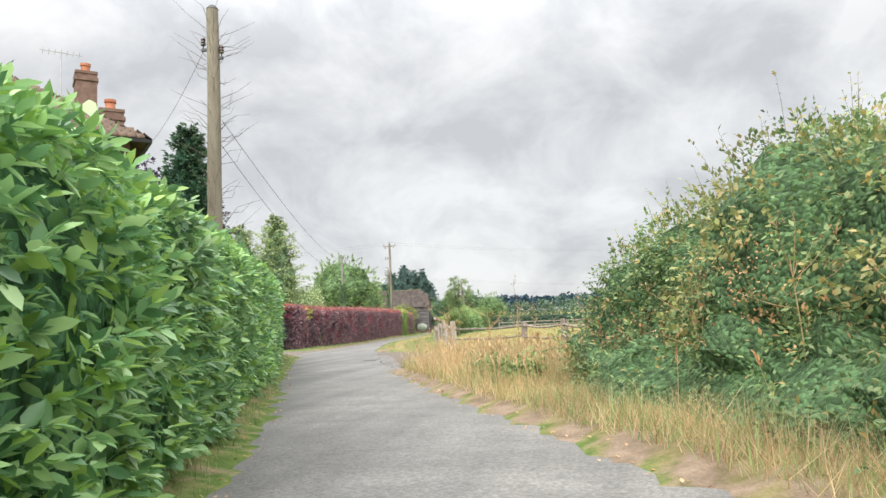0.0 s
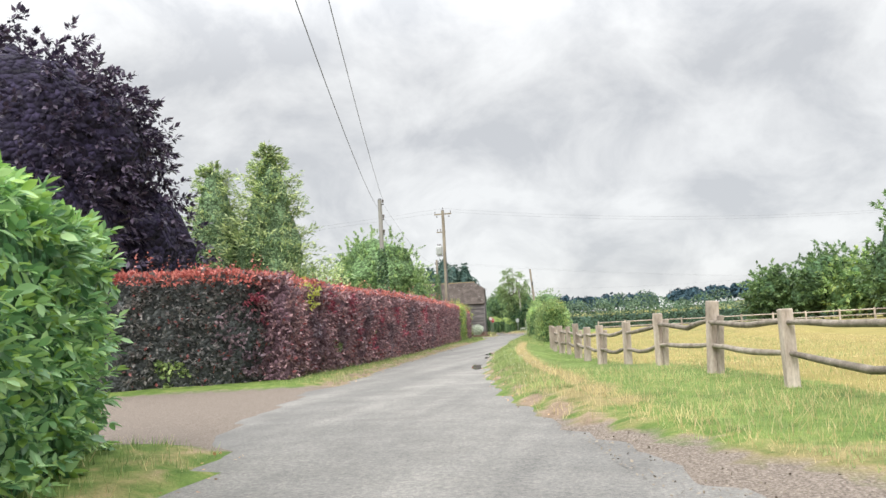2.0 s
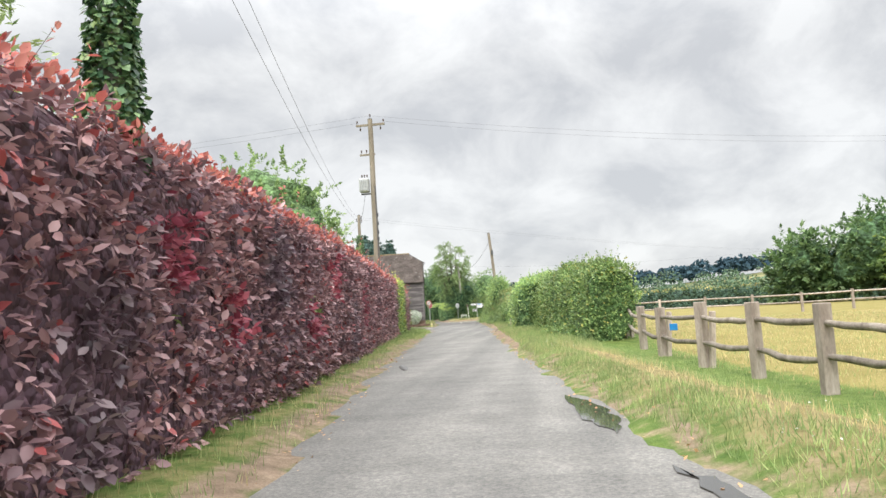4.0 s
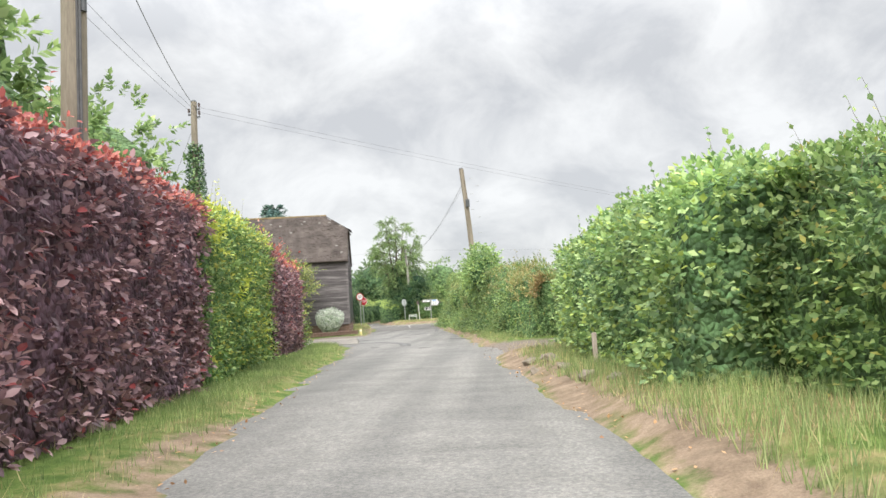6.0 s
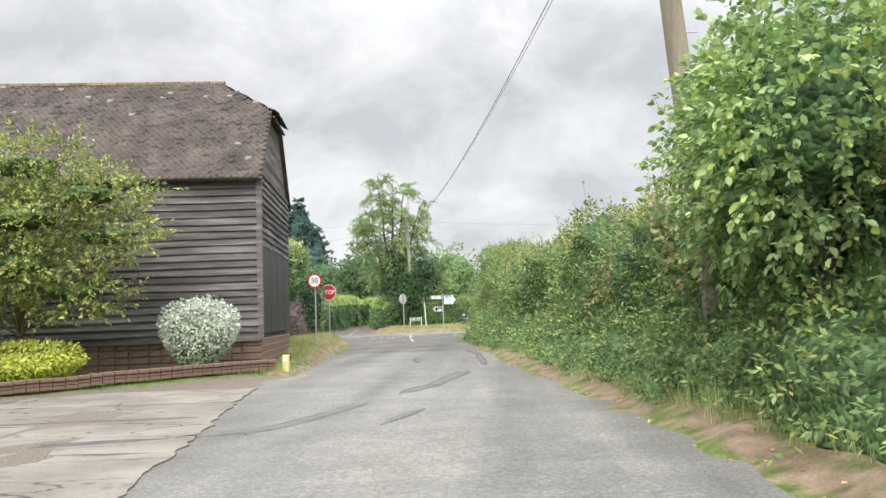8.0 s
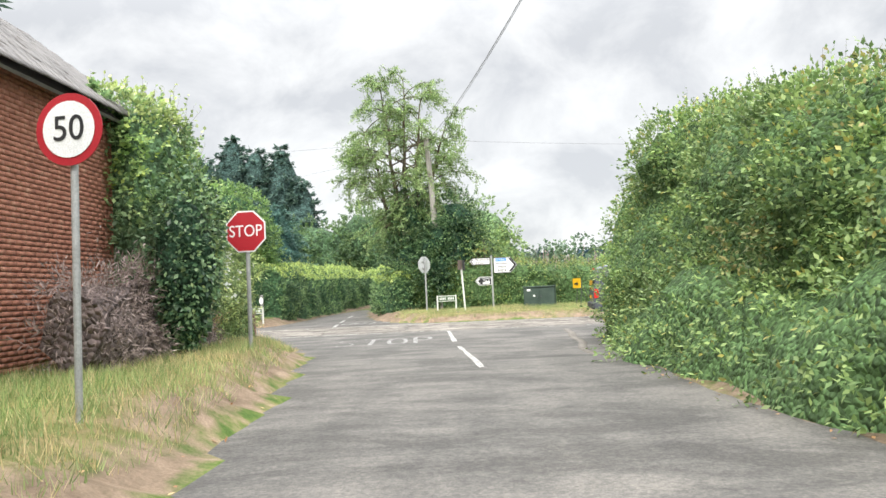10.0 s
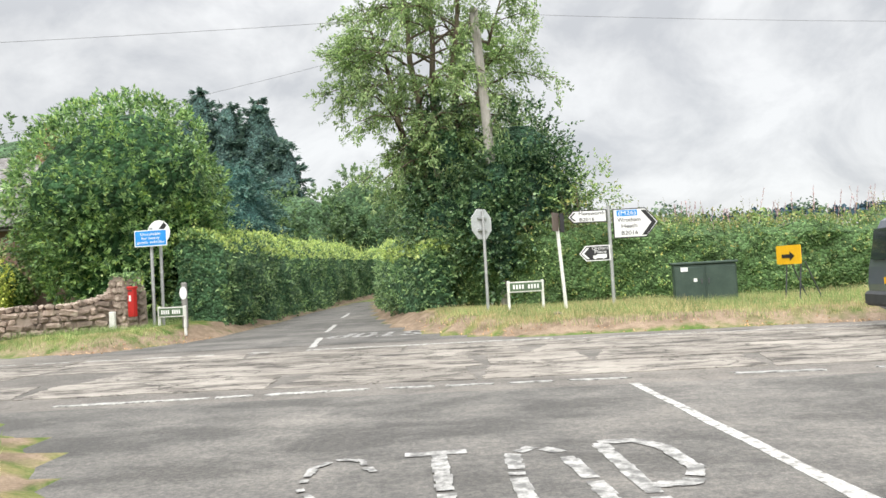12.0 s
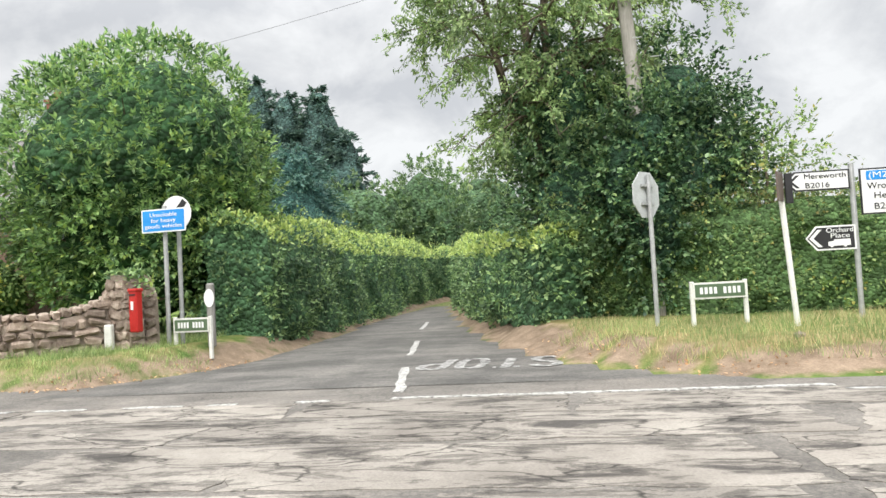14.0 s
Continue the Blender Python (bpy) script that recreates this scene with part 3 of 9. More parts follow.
def smooth(a, b, v):
    t = np.clip((v - a) / (b - a), 0, 1)
    return t * t * (3 - 2 * t)


def off_road(x, y):
    """Metres outside the carriageways; negative on them."""
    lane_d = np.maximum(np.maximum(left_edge(y) - x, x - right_edge(y)), y - 149.5)
    main_d = np.maximum(main_near(x) - y, y - main_far(x))
    comp_d = np.maximum(np.maximum(np.interp(y, COMP_Y, COMP_L) - x, x - np.interp(y, COMP_Y, COMP_R)), 153.5 - y)
    return np.minimum(np.minimum(lane_d, main_d), comp_d)


def drive_mask(x, y):
    """1 on the gravel gateways and drives beside the lane, fading at their rims."""
    wob = 0.5 * np.sin(x * 1.3 + y * 0.7) + 0.3 * np.sin(x * 0.6 - y * 1.9)
    a = smooth(5.6, 6.8, y + 0.45 * (x - 28.6) + wob * 0.5) * (1 - smooth(17.8, 19.0, y + 1.55 * (x - 25.5) + wob * 0.4)) * (x > right_edge(y) - 1)
    b = smooth(20.5, 21.6, y + wob * 0.4) * (1 - smooth(29.4, 30.5, y - 0.35 * (x - 13) + wob * 0.4)) * (x < left_edge(y) + 1) * smooth(-16, -13, x - left_edge(y))
    c = smooth(102.9, 104.0, y + 1.5 * (x - 5.4) + wob * 0.3) * (1 - smooth(116.8, 117.6, y - 0.75 * (x - 3.4) + wob * 0.2)) * (x < left_edge(y) + 1)
    d = smooth(91.6, 92.8, y + wob * 0.3) * (1 - smooth(96.6, 97.8, y + wob * 0.3)) * (x > right_edge(y) - 1) * (1 - smooth(4.5, 7, x - right_edge(y) + wob))
    return np.clip(a + b + c + d, 0, 1)


def ground_z(x, y):
    x, y = np.asarray(x, float), np.asarray(y, float)
    p = np.stack([x.ravel(), y.ravel(), np.zeros(x.size)], 1)
    n = (vnoise(p, 1.7, 3) - 0.5).reshape(x.shape)
    n2 = (vnoise(p, 0.35, 9) - 0.5).reshape(x.shape)
    d = off_road(x, y) + 0.35 * n
    bank = 0.15 + 0.10 * smooth(22, 30, y) * (1 - smooth(62, 70, y)) * (x > right_edge(y))
    bank = bank + 0.34 * smooth(121, 127, y) * (1 - 0.8 * smooth(138, 142.5, y)) * (1 - smooth(147.5, 150, y)) * (x < 4)
    bank = bank + 0.24 * smooth(153, 157, y)
    bank = bank + 0.12 * smooth(60, 80, y) * (1 - smooth(140, 147, y)) * (x > 9)
    bank = bank * (1 - 0.93 * drive_mask(x, y))
    far = smooth(60, 400, np.hypot(x - 10, y - 70))
    bank = bank - (bank + 0.03) * (smooth(1.3, 2.8, d) * smooth(30, 38, y) * (1 - smooth(62, 68, y)) * (x > right_edge(y)))
    z = -0.06 + (bank + 0.06 + 0.05 * n2 + 0.03 * n) * smooth(-0.25, 0.72, d)
    return z + far * 1.0


def ground_material():
    m, nt, b = material("verge_ground", 0.95, spec=0.15)
    tc = nt.nodes.new("ShaderNodeTexCoord").outputs["Object"]
    fine, mid_n, big = noise_node(nt, 38, 4, 0.65, tc), noise_node(nt, 3.2, 5, 0.6, tc), noise_node(nt, 0.5, 4, 0.6, tc)
    grass = ramp_node(nt, mid_n, [(0.3, (0.07, 0.12, 0.028)), (0.55, (0.14, 0.20, 0.05)), (0.75, (0.24, 0.26, 0.09))])
    dry = ramp_node(nt, mid_n, [(0.3, (0.16, 0.135, 0.06)), (0.7, (0.30, 0.25, 0.12))])
    field = ramp_node(nt, big, [(0.3, (0.21, 0.18, 0.06)), (0.55, (0.28, 0.235, 0.085)), (0.75, (0.19, 0.195, 0.06))])
    earth = ramp_node(nt, mid_n, [(0.3, (0.16, 0.115, 0.08)), (0.7, (0.33, 0.25, 0.18))])
    gravel = ramp_node(nt, fine, [(0.3, (0.11, 0.09, 0.075)), (0.5, (0.19, 0.158, 0.133)), (0.72, (0.30, 0.26, 0.225))])

    def mask(name, lo=0.35, hi=0.65, noise=mid_n):
        at = nt.nodes.new("ShaderNodeAttribute")
        at.attribute_name = name
        s = nt.nodes.new("ShaderNodeMath"); s.operation = "ADD"
        nt.links.new(at.outputs["Fac"], s.inputs[0])
        t = nt.nodes.new("ShaderNodeMath"); t.operation = "MULTIPLY_ADD"
        t.inputs[1].default_value, t.inputs[2].default_value = 0.9, -0.45
        nt.links.new(noise, t.inputs[0]); nt.links.new(t.outputs[0], s.inputs[1])
        r = nt.nodes.new("ShaderNodeMapRange")
        r.inputs["From Min"].default_value, r.inputs["From Max"].default_value = lo, hi
        nt.links.new(s.outputs[0], r.inputs["Value"])
        return r.outputs[0]

    col = mix_node(nt, mask("dry"), grass, dry)
    col = mix_node(nt, mask("field"), col, field)
    col = mix_node(nt, mask("earth"), col, earth)
    col = mix_node(nt, mask("gravel"), col, gravel)
    col = mix_node(nt, 1.0, col, ramp_node(nt, fine, [(0.25, (0.72,) * 3), (0.75, (1.22,) * 3)]), "MULTIPLY")
    nt.links.new(col, b.inputs["Base Color"])
    bump_node(nt, b, fine, 0.7, 0.03)
    return m


def fence_line(y):
    return np.interp(y, [-20, 0.5, 4, 8, 12, 15.6, 18.7, 18.9, 21.6, 25.1, 28.1, 31.3, 34.6, 37, 40, 45.4, 48.3, 51, 55.6, 59.4, 66], [42, 36.0, 35.2, 34.7, 33.9, 32.6, 30.6, 27.3, 26.45, 25.6, 24.8, 23.95, 23.2, 22.4, 21.75, 20.75, 20.15, 19.6, 19.0, 18.8, 18.7])


def build_ground():
    xs = np.unique(np.concatenate([np.array([-2600, -1500, -800, -450, -250, -160, -110, -80, -60, -48, -38]), np.arange(-30, -12, 1.5), np.arange(-12, 42, 0.55), np.arange(42, 66, 1.5), np.array([70, 80, 95, 120, 160, 220, 320, 500, 900, 1600, 2600])]))
    ys = np.unique(np.concatenate([np.array([-2600, -1500, -700, -350, -180, -110, -70, -50, -40]), np.arange(-34, -22, 1.5), np.arange(-22, 176, 0.7), np.arange(176, 232, 2.0), np.array([240, 260, 300, 360, 450, 600, 900, 1600, 2600])]))
    X, Y = np.meshgrid(xs, ys)
    Z = ground_z(X, Y)
    V = np.stack([X, Y, Z], -1).reshape(-1, 3)
    nx, ny = len(xs), len(ys)
    i = (np.arange(ny - 1)[:, None] * nx + np.arange(nx - 1)[None]).ravel()
    F = np.stack([i, i + 1, i + 1 + nx, i + nx], 1)
    me = soup_mesh("ground", V, F, ground_material(), True)
    d = off_road(V[:, 0], V[:, 1])
    x, y = V[:, 0], V[:, 1]
    gravel = drive_mask(x, y)
    earth = np.exp(-((d - 0.2) / 0.42) ** 2) * (0.5 + 0.4 * (y > 28) * (x < right_edge(y)) + 0.45 * (x > right_edge(y)) * (1 - 0.8 * (y > 26) * (y < 66))) * (1 - 0.35 * smooth(155.5, 158, y) * (x < 0))
    earth = earth + 0.4 * np.exp(-(np.maximum(d, 0) / 0.5) ** 2) * smooth(156.5, 158.5, y) * (x < 1) + 0.3 * np.exp(-((d - 0.25) / 0.35) ** 2) * (y > 153) * (x > 0)
    earth = earth * (1 - 0.75 * smooth(80, 84, y) * (1 - smooth(102, 104, y)) * (x < left_edge(y)))
    earth = earth * (1 - 0.15 * smooth(96, 100, y) * (1 - smooth(128, 134, y)) * (x > right_edge(y)))
    dry = 0.22 + 0.75 * np.exp(-((d - 1.32) / 0.3) ** 2) * (y > 24) * (y < 64) * (x > right_edge(y)) + 0.35 * np.exp(-((d - 0.6) / 0.5) ** 2) + 0.2 * smooth(126, 134, y) * (y < 149) + 0.2 * smooth(154, 156, y) * (x > -2) + 0.35 * (y < 20) * (x > right_edge(y)) + 0.4 * (y > 78) * (y < 94) * (x > right_edge(y)) * (x < right_edge(y) + 2.2)
    field = smooth(0.2, 1.2, x - fence_line(y)) * (y < 145) * (y > 8) + 0.9 * (np.hypot(x, y - 70) > 250)
    for name, val in (("gravel", gravel), ("earth", earth), ("dry", dry), ("field", np.clip(field, 0, 1))):
        at = me.attributes.new(name, "FLOAT", "POINT")
        at.data.foreach_set("value", val.astype(np.float32))
    tagged(new("ground", me), "grass verges, bare earth edges and yellow-green pasture", "ground", kind="structure")


def asphalt_material(name, stops, patchy, tone, wet=0.0, blots=0.0):
    m, nt, b = material(name, 0.85, spec=0.35)
    tc = nt.nodes.new("ShaderNodeTexCoord").outputs["Object"]
    fine, mid_n, big = noise_node(nt, 70, 3, 0.7, tc), noise_node(nt, 1.4, 5, 0.6, tc), noise_node(nt, 0.28, 3, 0.5, tc)
    col = ramp_node(nt, mid_n, [(0.15, stops[0][1]), (0.85, stops[1][1])])
    col = mix_node(nt, 1.0, col, ramp_node(nt, fine, [(0.3, (0.78,) * 3), (0.7, (1.22,) * 3)]), "MULTIPLY")
    col = mix_node(nt, 1.0, col, ramp_node(nt, noise_node(nt, 11, 5, 0.7, tc), [(0.35, (0.92,) * 3), (0.65, (1.08,) * 3)]), "MULTIPLY")
    col = mix_node(nt, 1.0, col, ramp_node(nt, noise_node(nt, 24, 2, 0.8, tc), [(0.36, (0.80,) * 3), (0.5, (1, 1, 1)), (0.64, (1.26, 1.24, 1.2))]), "MULTIPLY")
    # long streaks left by tyres, along the lane
    mp = nt.nodes.new("ShaderNodeMapping"); mp.inputs["Scale"].default_value = (1.1, 0.06, 1); mp.inputs["Rotation"].default_value = (0, 0, radians(-7))
    nt.links.new(tc, mp.inputs["Vector"])
    col = mix_node(nt, patchy, col, mix_node(nt, 1.0, col, ramp_node(nt, noise_node(nt, 1.0, 3, 0.5, mp.outputs[0]), [(0.35, (0.7,) * 3), (0.65, (1.3, 1.28, 1.25))]), "MULTIPLY"))
    col = mix_node(nt, 1.0, col, ramp_node(nt, big, [(0.3, (0.9,) * 3), (0.7, (1.07, 1.06, 1.05))]), "MULTIPLY")
    # thin cracks
    vo = nt.nodes.new("ShaderNodeTexVoronoi"); vo.feature = "DISTANCE_TO_EDGE"; vo.inputs["Scale"].default_value = 0.55
    wv = nt.nodes.new("ShaderNodeVectorMath"); wv.operation = "ADD"
    wn2 = nt.nodes.new("ShaderNodeTexNoise"); wn2.inputs["Scale"].default_value = 1.5; wn2.inputs["Detail"].default_value = 4
    nt.links.new(tc, wn2.inputs["Vector"]); nt.links.new(tc, wv.inputs[0]); nt.links.new(wn2.outputs["Color"], wv.inputs[1])
    nt.links.new(wv.outputs[0], vo.inputs["Vector"])
    crack = ramp_node(nt, vo.outputs["Distance"], [(0.0, (tone,) * 3), (0.018, (1, 1, 1))])
    col = mix_node(nt, 1.0, col, crack, "MULTIPLY")
    if blots:
        mq = nt.nodes.new("ShaderNodeMapping"); mq.inputs["Scale"].default_value = (0.5, 0.9, 1)
        nt.links.new(tc, mq.inputs["Vector"])
        col = mix_node(nt, blots, col, mix_node(nt, 1.0, col, ramp_node(nt, noise_node(nt, 1.1, 7, 0.7, mq.outputs[0], 0.3), [(0.42, (0.62,) * 3), (0.5, (1, 1, 1)), (0.62, (1.45, 1.43, 1.4))]), "MULTIPLY"))
    nt.links.new(col, b.inputs["Base Color"])
    rr = ramp_node(nt, mid_n, [(0.35, (0.9 - wet,) * 3), (0.65, (0.9,) * 3)])
    nt.links.new(rr, b.inputs["Roughness"])
    bump_node(nt, b, fine, 0.45, 0.012)
    return m


M_LANE = asphalt_material("lane_asphalt", [(0.3, (0.143, 0.14, 0.134)), (0.7, (0.21, 0.206, 0.198))], 0.55, 0.93, 0.0, 0.2)
M_LANE_DARK = asphalt_material("newer_asphalt", [(0.3, (0.092, 0.088, 0.083)), (0.7, (0.15, 0.144, 0.135))], 0.35, 0.9, 0.1, 0.75)
M_MAIN = asphalt_material("worn_main_asphalt", [(0.3, (0.115, 0.106, 0.097)), (0.7, (0.195, 0.182, 0.166))], 0.3, 0.8, 0.0, 0.5)


def pale_surfacing(name, tone, clean=0.0):
    """Pale chippings worn through to tar in streaks along the road, with fine dark cracks."""
    m, nt, b = material(name, 0.9, spec=0.25)
    tc = nt.nodes.new("ShaderNodeTexCoord").outputs["Object"]
    fine = noise_node(nt, 60, 3, 0.65, tc)
    col = ramp_node(nt, noise_node(nt, 0.9, 5, 0.6, tc), [(0.3, (0.20, 0.18, 0.157)), (0.5, (0.275, 0.25, 0.22)), (0.7, (0.355, 0.326, 0.287))])
    mp = nt.nodes.new("ShaderNodeMapping"); mp.inputs["Scale"].default_value = (0.7, 1.9, 1); mp.inputs["Rotation"].default_value = (0, 0, radians(9))
    nt.links.new(tc, mp.inputs["Vector"])
    worn = ramp_node(nt, noise_node(nt, 1.5, 12, 0.78, mp.outputs[0], 0.5), [(0.505 + clean, (tone,) * 3), (0.515 + clean, (0.62, 0.62, 0.62)), (0.57 + clean, (0.52, 0.52, 0.52)), (0.58 + clean, (0.28, 0.28, 0.29))])
    col = mix_node(nt, 1.0, col, worn, "MULTIPLY")
    wv = nt.nodes.new("ShaderNodeVectorMath"); wv.operation = "MULTIPLY_ADD"
    wn2 = nt.nodes.new("ShaderNodeTexNoise"); wn2.inputs["Scale"].default_value = 1.2; wn2.inputs["Detail"].default_value = 5
    nt.links.new(mp.outputs[0], wn2.inputs["Vector"]); nt.links.new(wn2.outputs["Color"], wv.inputs[0]); wv.inputs[1].default_value = (0.9, 0.9, 0.9); nt.links.new(mp.outputs[0], wv.inputs[2])
    vo = nt.nodes.new("ShaderNodeTexVoronoi"); vo.feature = "DISTANCE_TO_EDGE"; vo.inputs["Scale"].default_value = 0.8
    nt.links.new(wv.outputs[0], vo.inputs["Vector"])
    col = mix_node(nt, 1.0, col, ramp_node(nt, vo.outputs["Distance"], [(0.005, (0.32,) * 3), (0.016, (1, 1, 1))]), "MULTIPLY")
    col = mix_node(nt, 1.0, col, ramp_node(nt, fine, [(0.3, (0.82,) * 3), (0.7, (1.18,) * 3)]), "MULTIPLY")
    oi = nt.nodes.new("ShaderNodeObjectInfo")
    col = mix_node(nt, 1.0, col, ramp_node(nt, oi.outputs["Random"], [(0, (0.74,) * 3), (1, (1.08,) * 3)]), "MULTIPLY")
    nt.links.new(col, b.inputs["Base Color"])
    bump_node(nt, b, fine, 0.5, 0.008)
    return m


M_PALE = pale_surfacing("worn_pale_surfacing", 1.0)
M_CONCRETE = pale_surfacing("stained_concrete", 0.8, 0.08)
M_LANE_STREAK = mottled("worn_wet_asphalt", [(0.3, (0.06, 0.06, 0.061)), (0.7, (0.125, 0.124, 0.122))], 4, 0.6, 60, 0.4, 0.006, spec=0.4)
M_PAINT_WORN = mottled("thin_road_paint", [(0.40, (0.15, 0.148, 0.142)), (0.5, (0.28, 0.275, 0.262)), (0.64, (0.43, 0.422, 0.404))], 9, 0.85, 60, 0.4, 0.004, spec=0.3)
M_PATCH = mottled("tar_patch", [(0.3, (0.11, 0.108, 0.105)), (0.7, (0.18, 0.177, 0.172))], 3, 0.85, 60, 0.5, 0.008, spec=0.3)
M_PAINT = mottled("worn_road_paint", [(0.38, (0.18, 0.175, 0.165)), (0.47, (0.34, 0.333, 0.315)), (0.62, (0.50, 0.49, 0.465))], 14, 0.8, 60, 0.4, 0.004, spec=0.3)


def strip(name, ys, xl, xr, z, mat, label, category, cols=14, crown=0.04):
    u = np.linspace(0, 1, cols)
    X = xl[:, None] * (1 - u) + xr[:, None] * u
    Z = z + crown * (1 - (2 * u - 1) ** 2)[None] + 0 * X
    V = np.stack([X, ys[:, None] + 0 * X, Z], -1).reshape(-1, 3)
    n = len(ys)
    i = (np.arange(n - 1)[:, None] * cols + np.arange(cols - 1)[None]).ravel()
    return tagged(new(name, soup_mesh(name, V, np.stack([i, i + 1, i + 1 + cols, i + cols], 1), mat, True)), label, category, kind="structure")


def build_roads():
    ys = np.arange(-60, 127.01, 0.5)
    strip("road", ys, left_edge(ys) - 0.7, right_edge(ys) + 0.7, -0.005, M_LANE, "narrow grey asphalt lane, worn and patched", "road", crown=0.02)
    ys = np.arange(127, 148.01, 0.5)
    strip("road", ys, left_edge(ys) - 0.7, np.minimum(right_edge(ys) + 0.7, 14), -0.003, M_LANE_DARK, "darker asphalt lane end at the junction", "road", crown=0.02)
    # the main road runs across
    xs = np.arange(-90, 120.1, 1.0)
    cols = 12
    u = np.linspace(0, 1, cols)
    y0, y1 = np.minimum(main_near(xs) - 0.6, 148.0), main_far(xs) + 0.7
    y0 = np.where((xs > -4) & (xs < 13), 148.0, y0)
    Y = y0[:, None] * (1 - u) + y1[:, None] * u
    V = np.stack([xs[:, None] + 0 * Y, Y, 0 * Y + 0.002], -1).reshape(-1, 3)
    i = (np.arange(len(xs) - 1)[:, None] * cols + np.arange(cols - 1)[None]).ravel()
    tagged(new("road", soup_mesh("road", V, np.stack([i, i + cols, i + 1 + cols, i + 1], 1), M_MAIN, True)), "cracked pale main road crossing at the junction", "road", kind="structure")
    ys = np.arange(155.0, 231, 1.0)
    strip("road", ys, np.interp(ys, COMP_Y, COMP_L) - 0.6, np.interp(ys, COMP_Y, COMP_R) + 0.6, -0.002, M_LANE_DARK, "narrow asphalt lane leading away between hedges", "road", crown=0.012)


build_ground()
build_roads()


# ---- hedges ----
def along(path, s):
    """Points, left normals and tangents at lengths s along a plan polyline."""
    path = np.asarray(path, float)
    seg = np.linalg.norm(np.diff(path, axis=0), axis=1)
    cum = np.r_[0, np.cumsum(seg)]
    p = np.stack([np.interp(s, cum, path[:, 0]), np.interp(s, cum, path[:, 1])], -1)
    q = np.stack([np.interp(s + 0.4, cum, path[:, 0]), np.interp(s + 0.4, cum, path[:, 1])], -1)
    r = np.stack([np.interp(s - 0.4, cum, path[:, 0]), np.interp(s - 0.4, cum, path[:, 1])], -1)
    t = unit(q - r)
    return p, np.stack([-t[:, 1], t[:, 0]], -1), t, cum[-1]


def hedge_surface(path, width, height, side, s, u, lump, freq, seed, round_r, lean=0.0):
    """A point and normal on the hedge's skin. u: 0 foot of the near face, 0.5 middle of the top, 1 foot of the far face."""
    p, nl, t, total = along(path, s)
    out = nl * side
    H = np.interp(s, np.linspace(0, total, len(height)), height) if np.ndim(height) else np.full(len(s), float(height))
    r = np.minimum(round_r, H * 0.45)
    per = 2 * (H - r) + np.pi * r + (width - 2 * r)
    d = u * per
    a, b = H - r, H - r + np.pi * r / 2
    c = b + width - 2 * r
    e = c + np.pi * r / 2
    th = np.clip((d - a) / np.maximum(r, 1e-6), 0, np.pi / 2)
    th2 = np.clip((d - c) / np.maximum(r, 1e-6), 0, np.pi / 2)
    x = np.where(d < a, 0, np.where(d < b, -r + r * np.cos(th), np.where(d < c, -r - (d - b), np.where(d < e, -(width - r) - r * np.sin(th2), -width))))
    z = np.where(d < a, d, np.where(d < b, H - r + r * np.sin(th), np.where(d < c, H, np.where(d < e, H - r + r * np.cos(th2), H - r - (d - e)))))
    nx = np.where(d < a, 1, np.where(d < b, np.cos(th), np.where(d < c, 0, np.where(d < e, -np.sin(th2), -1))))
    nz = np.where(d < a, 0.05, np.where(d < b, np.sin(th), np.where(d < c, 1, np.where(d < e, np.cos(th2), 0))))
    x = x - lean * z
    P = np.concatenate([p + out * x[:, None], z[:, None]], 1)
    N = unit(np.concatenate([out * nx[:, None], nz[:, None]], 1))
    k = (fbm(P, freq, seed, 3) - 0.5) * 2 * lump
    return P + N * k[:, None], N


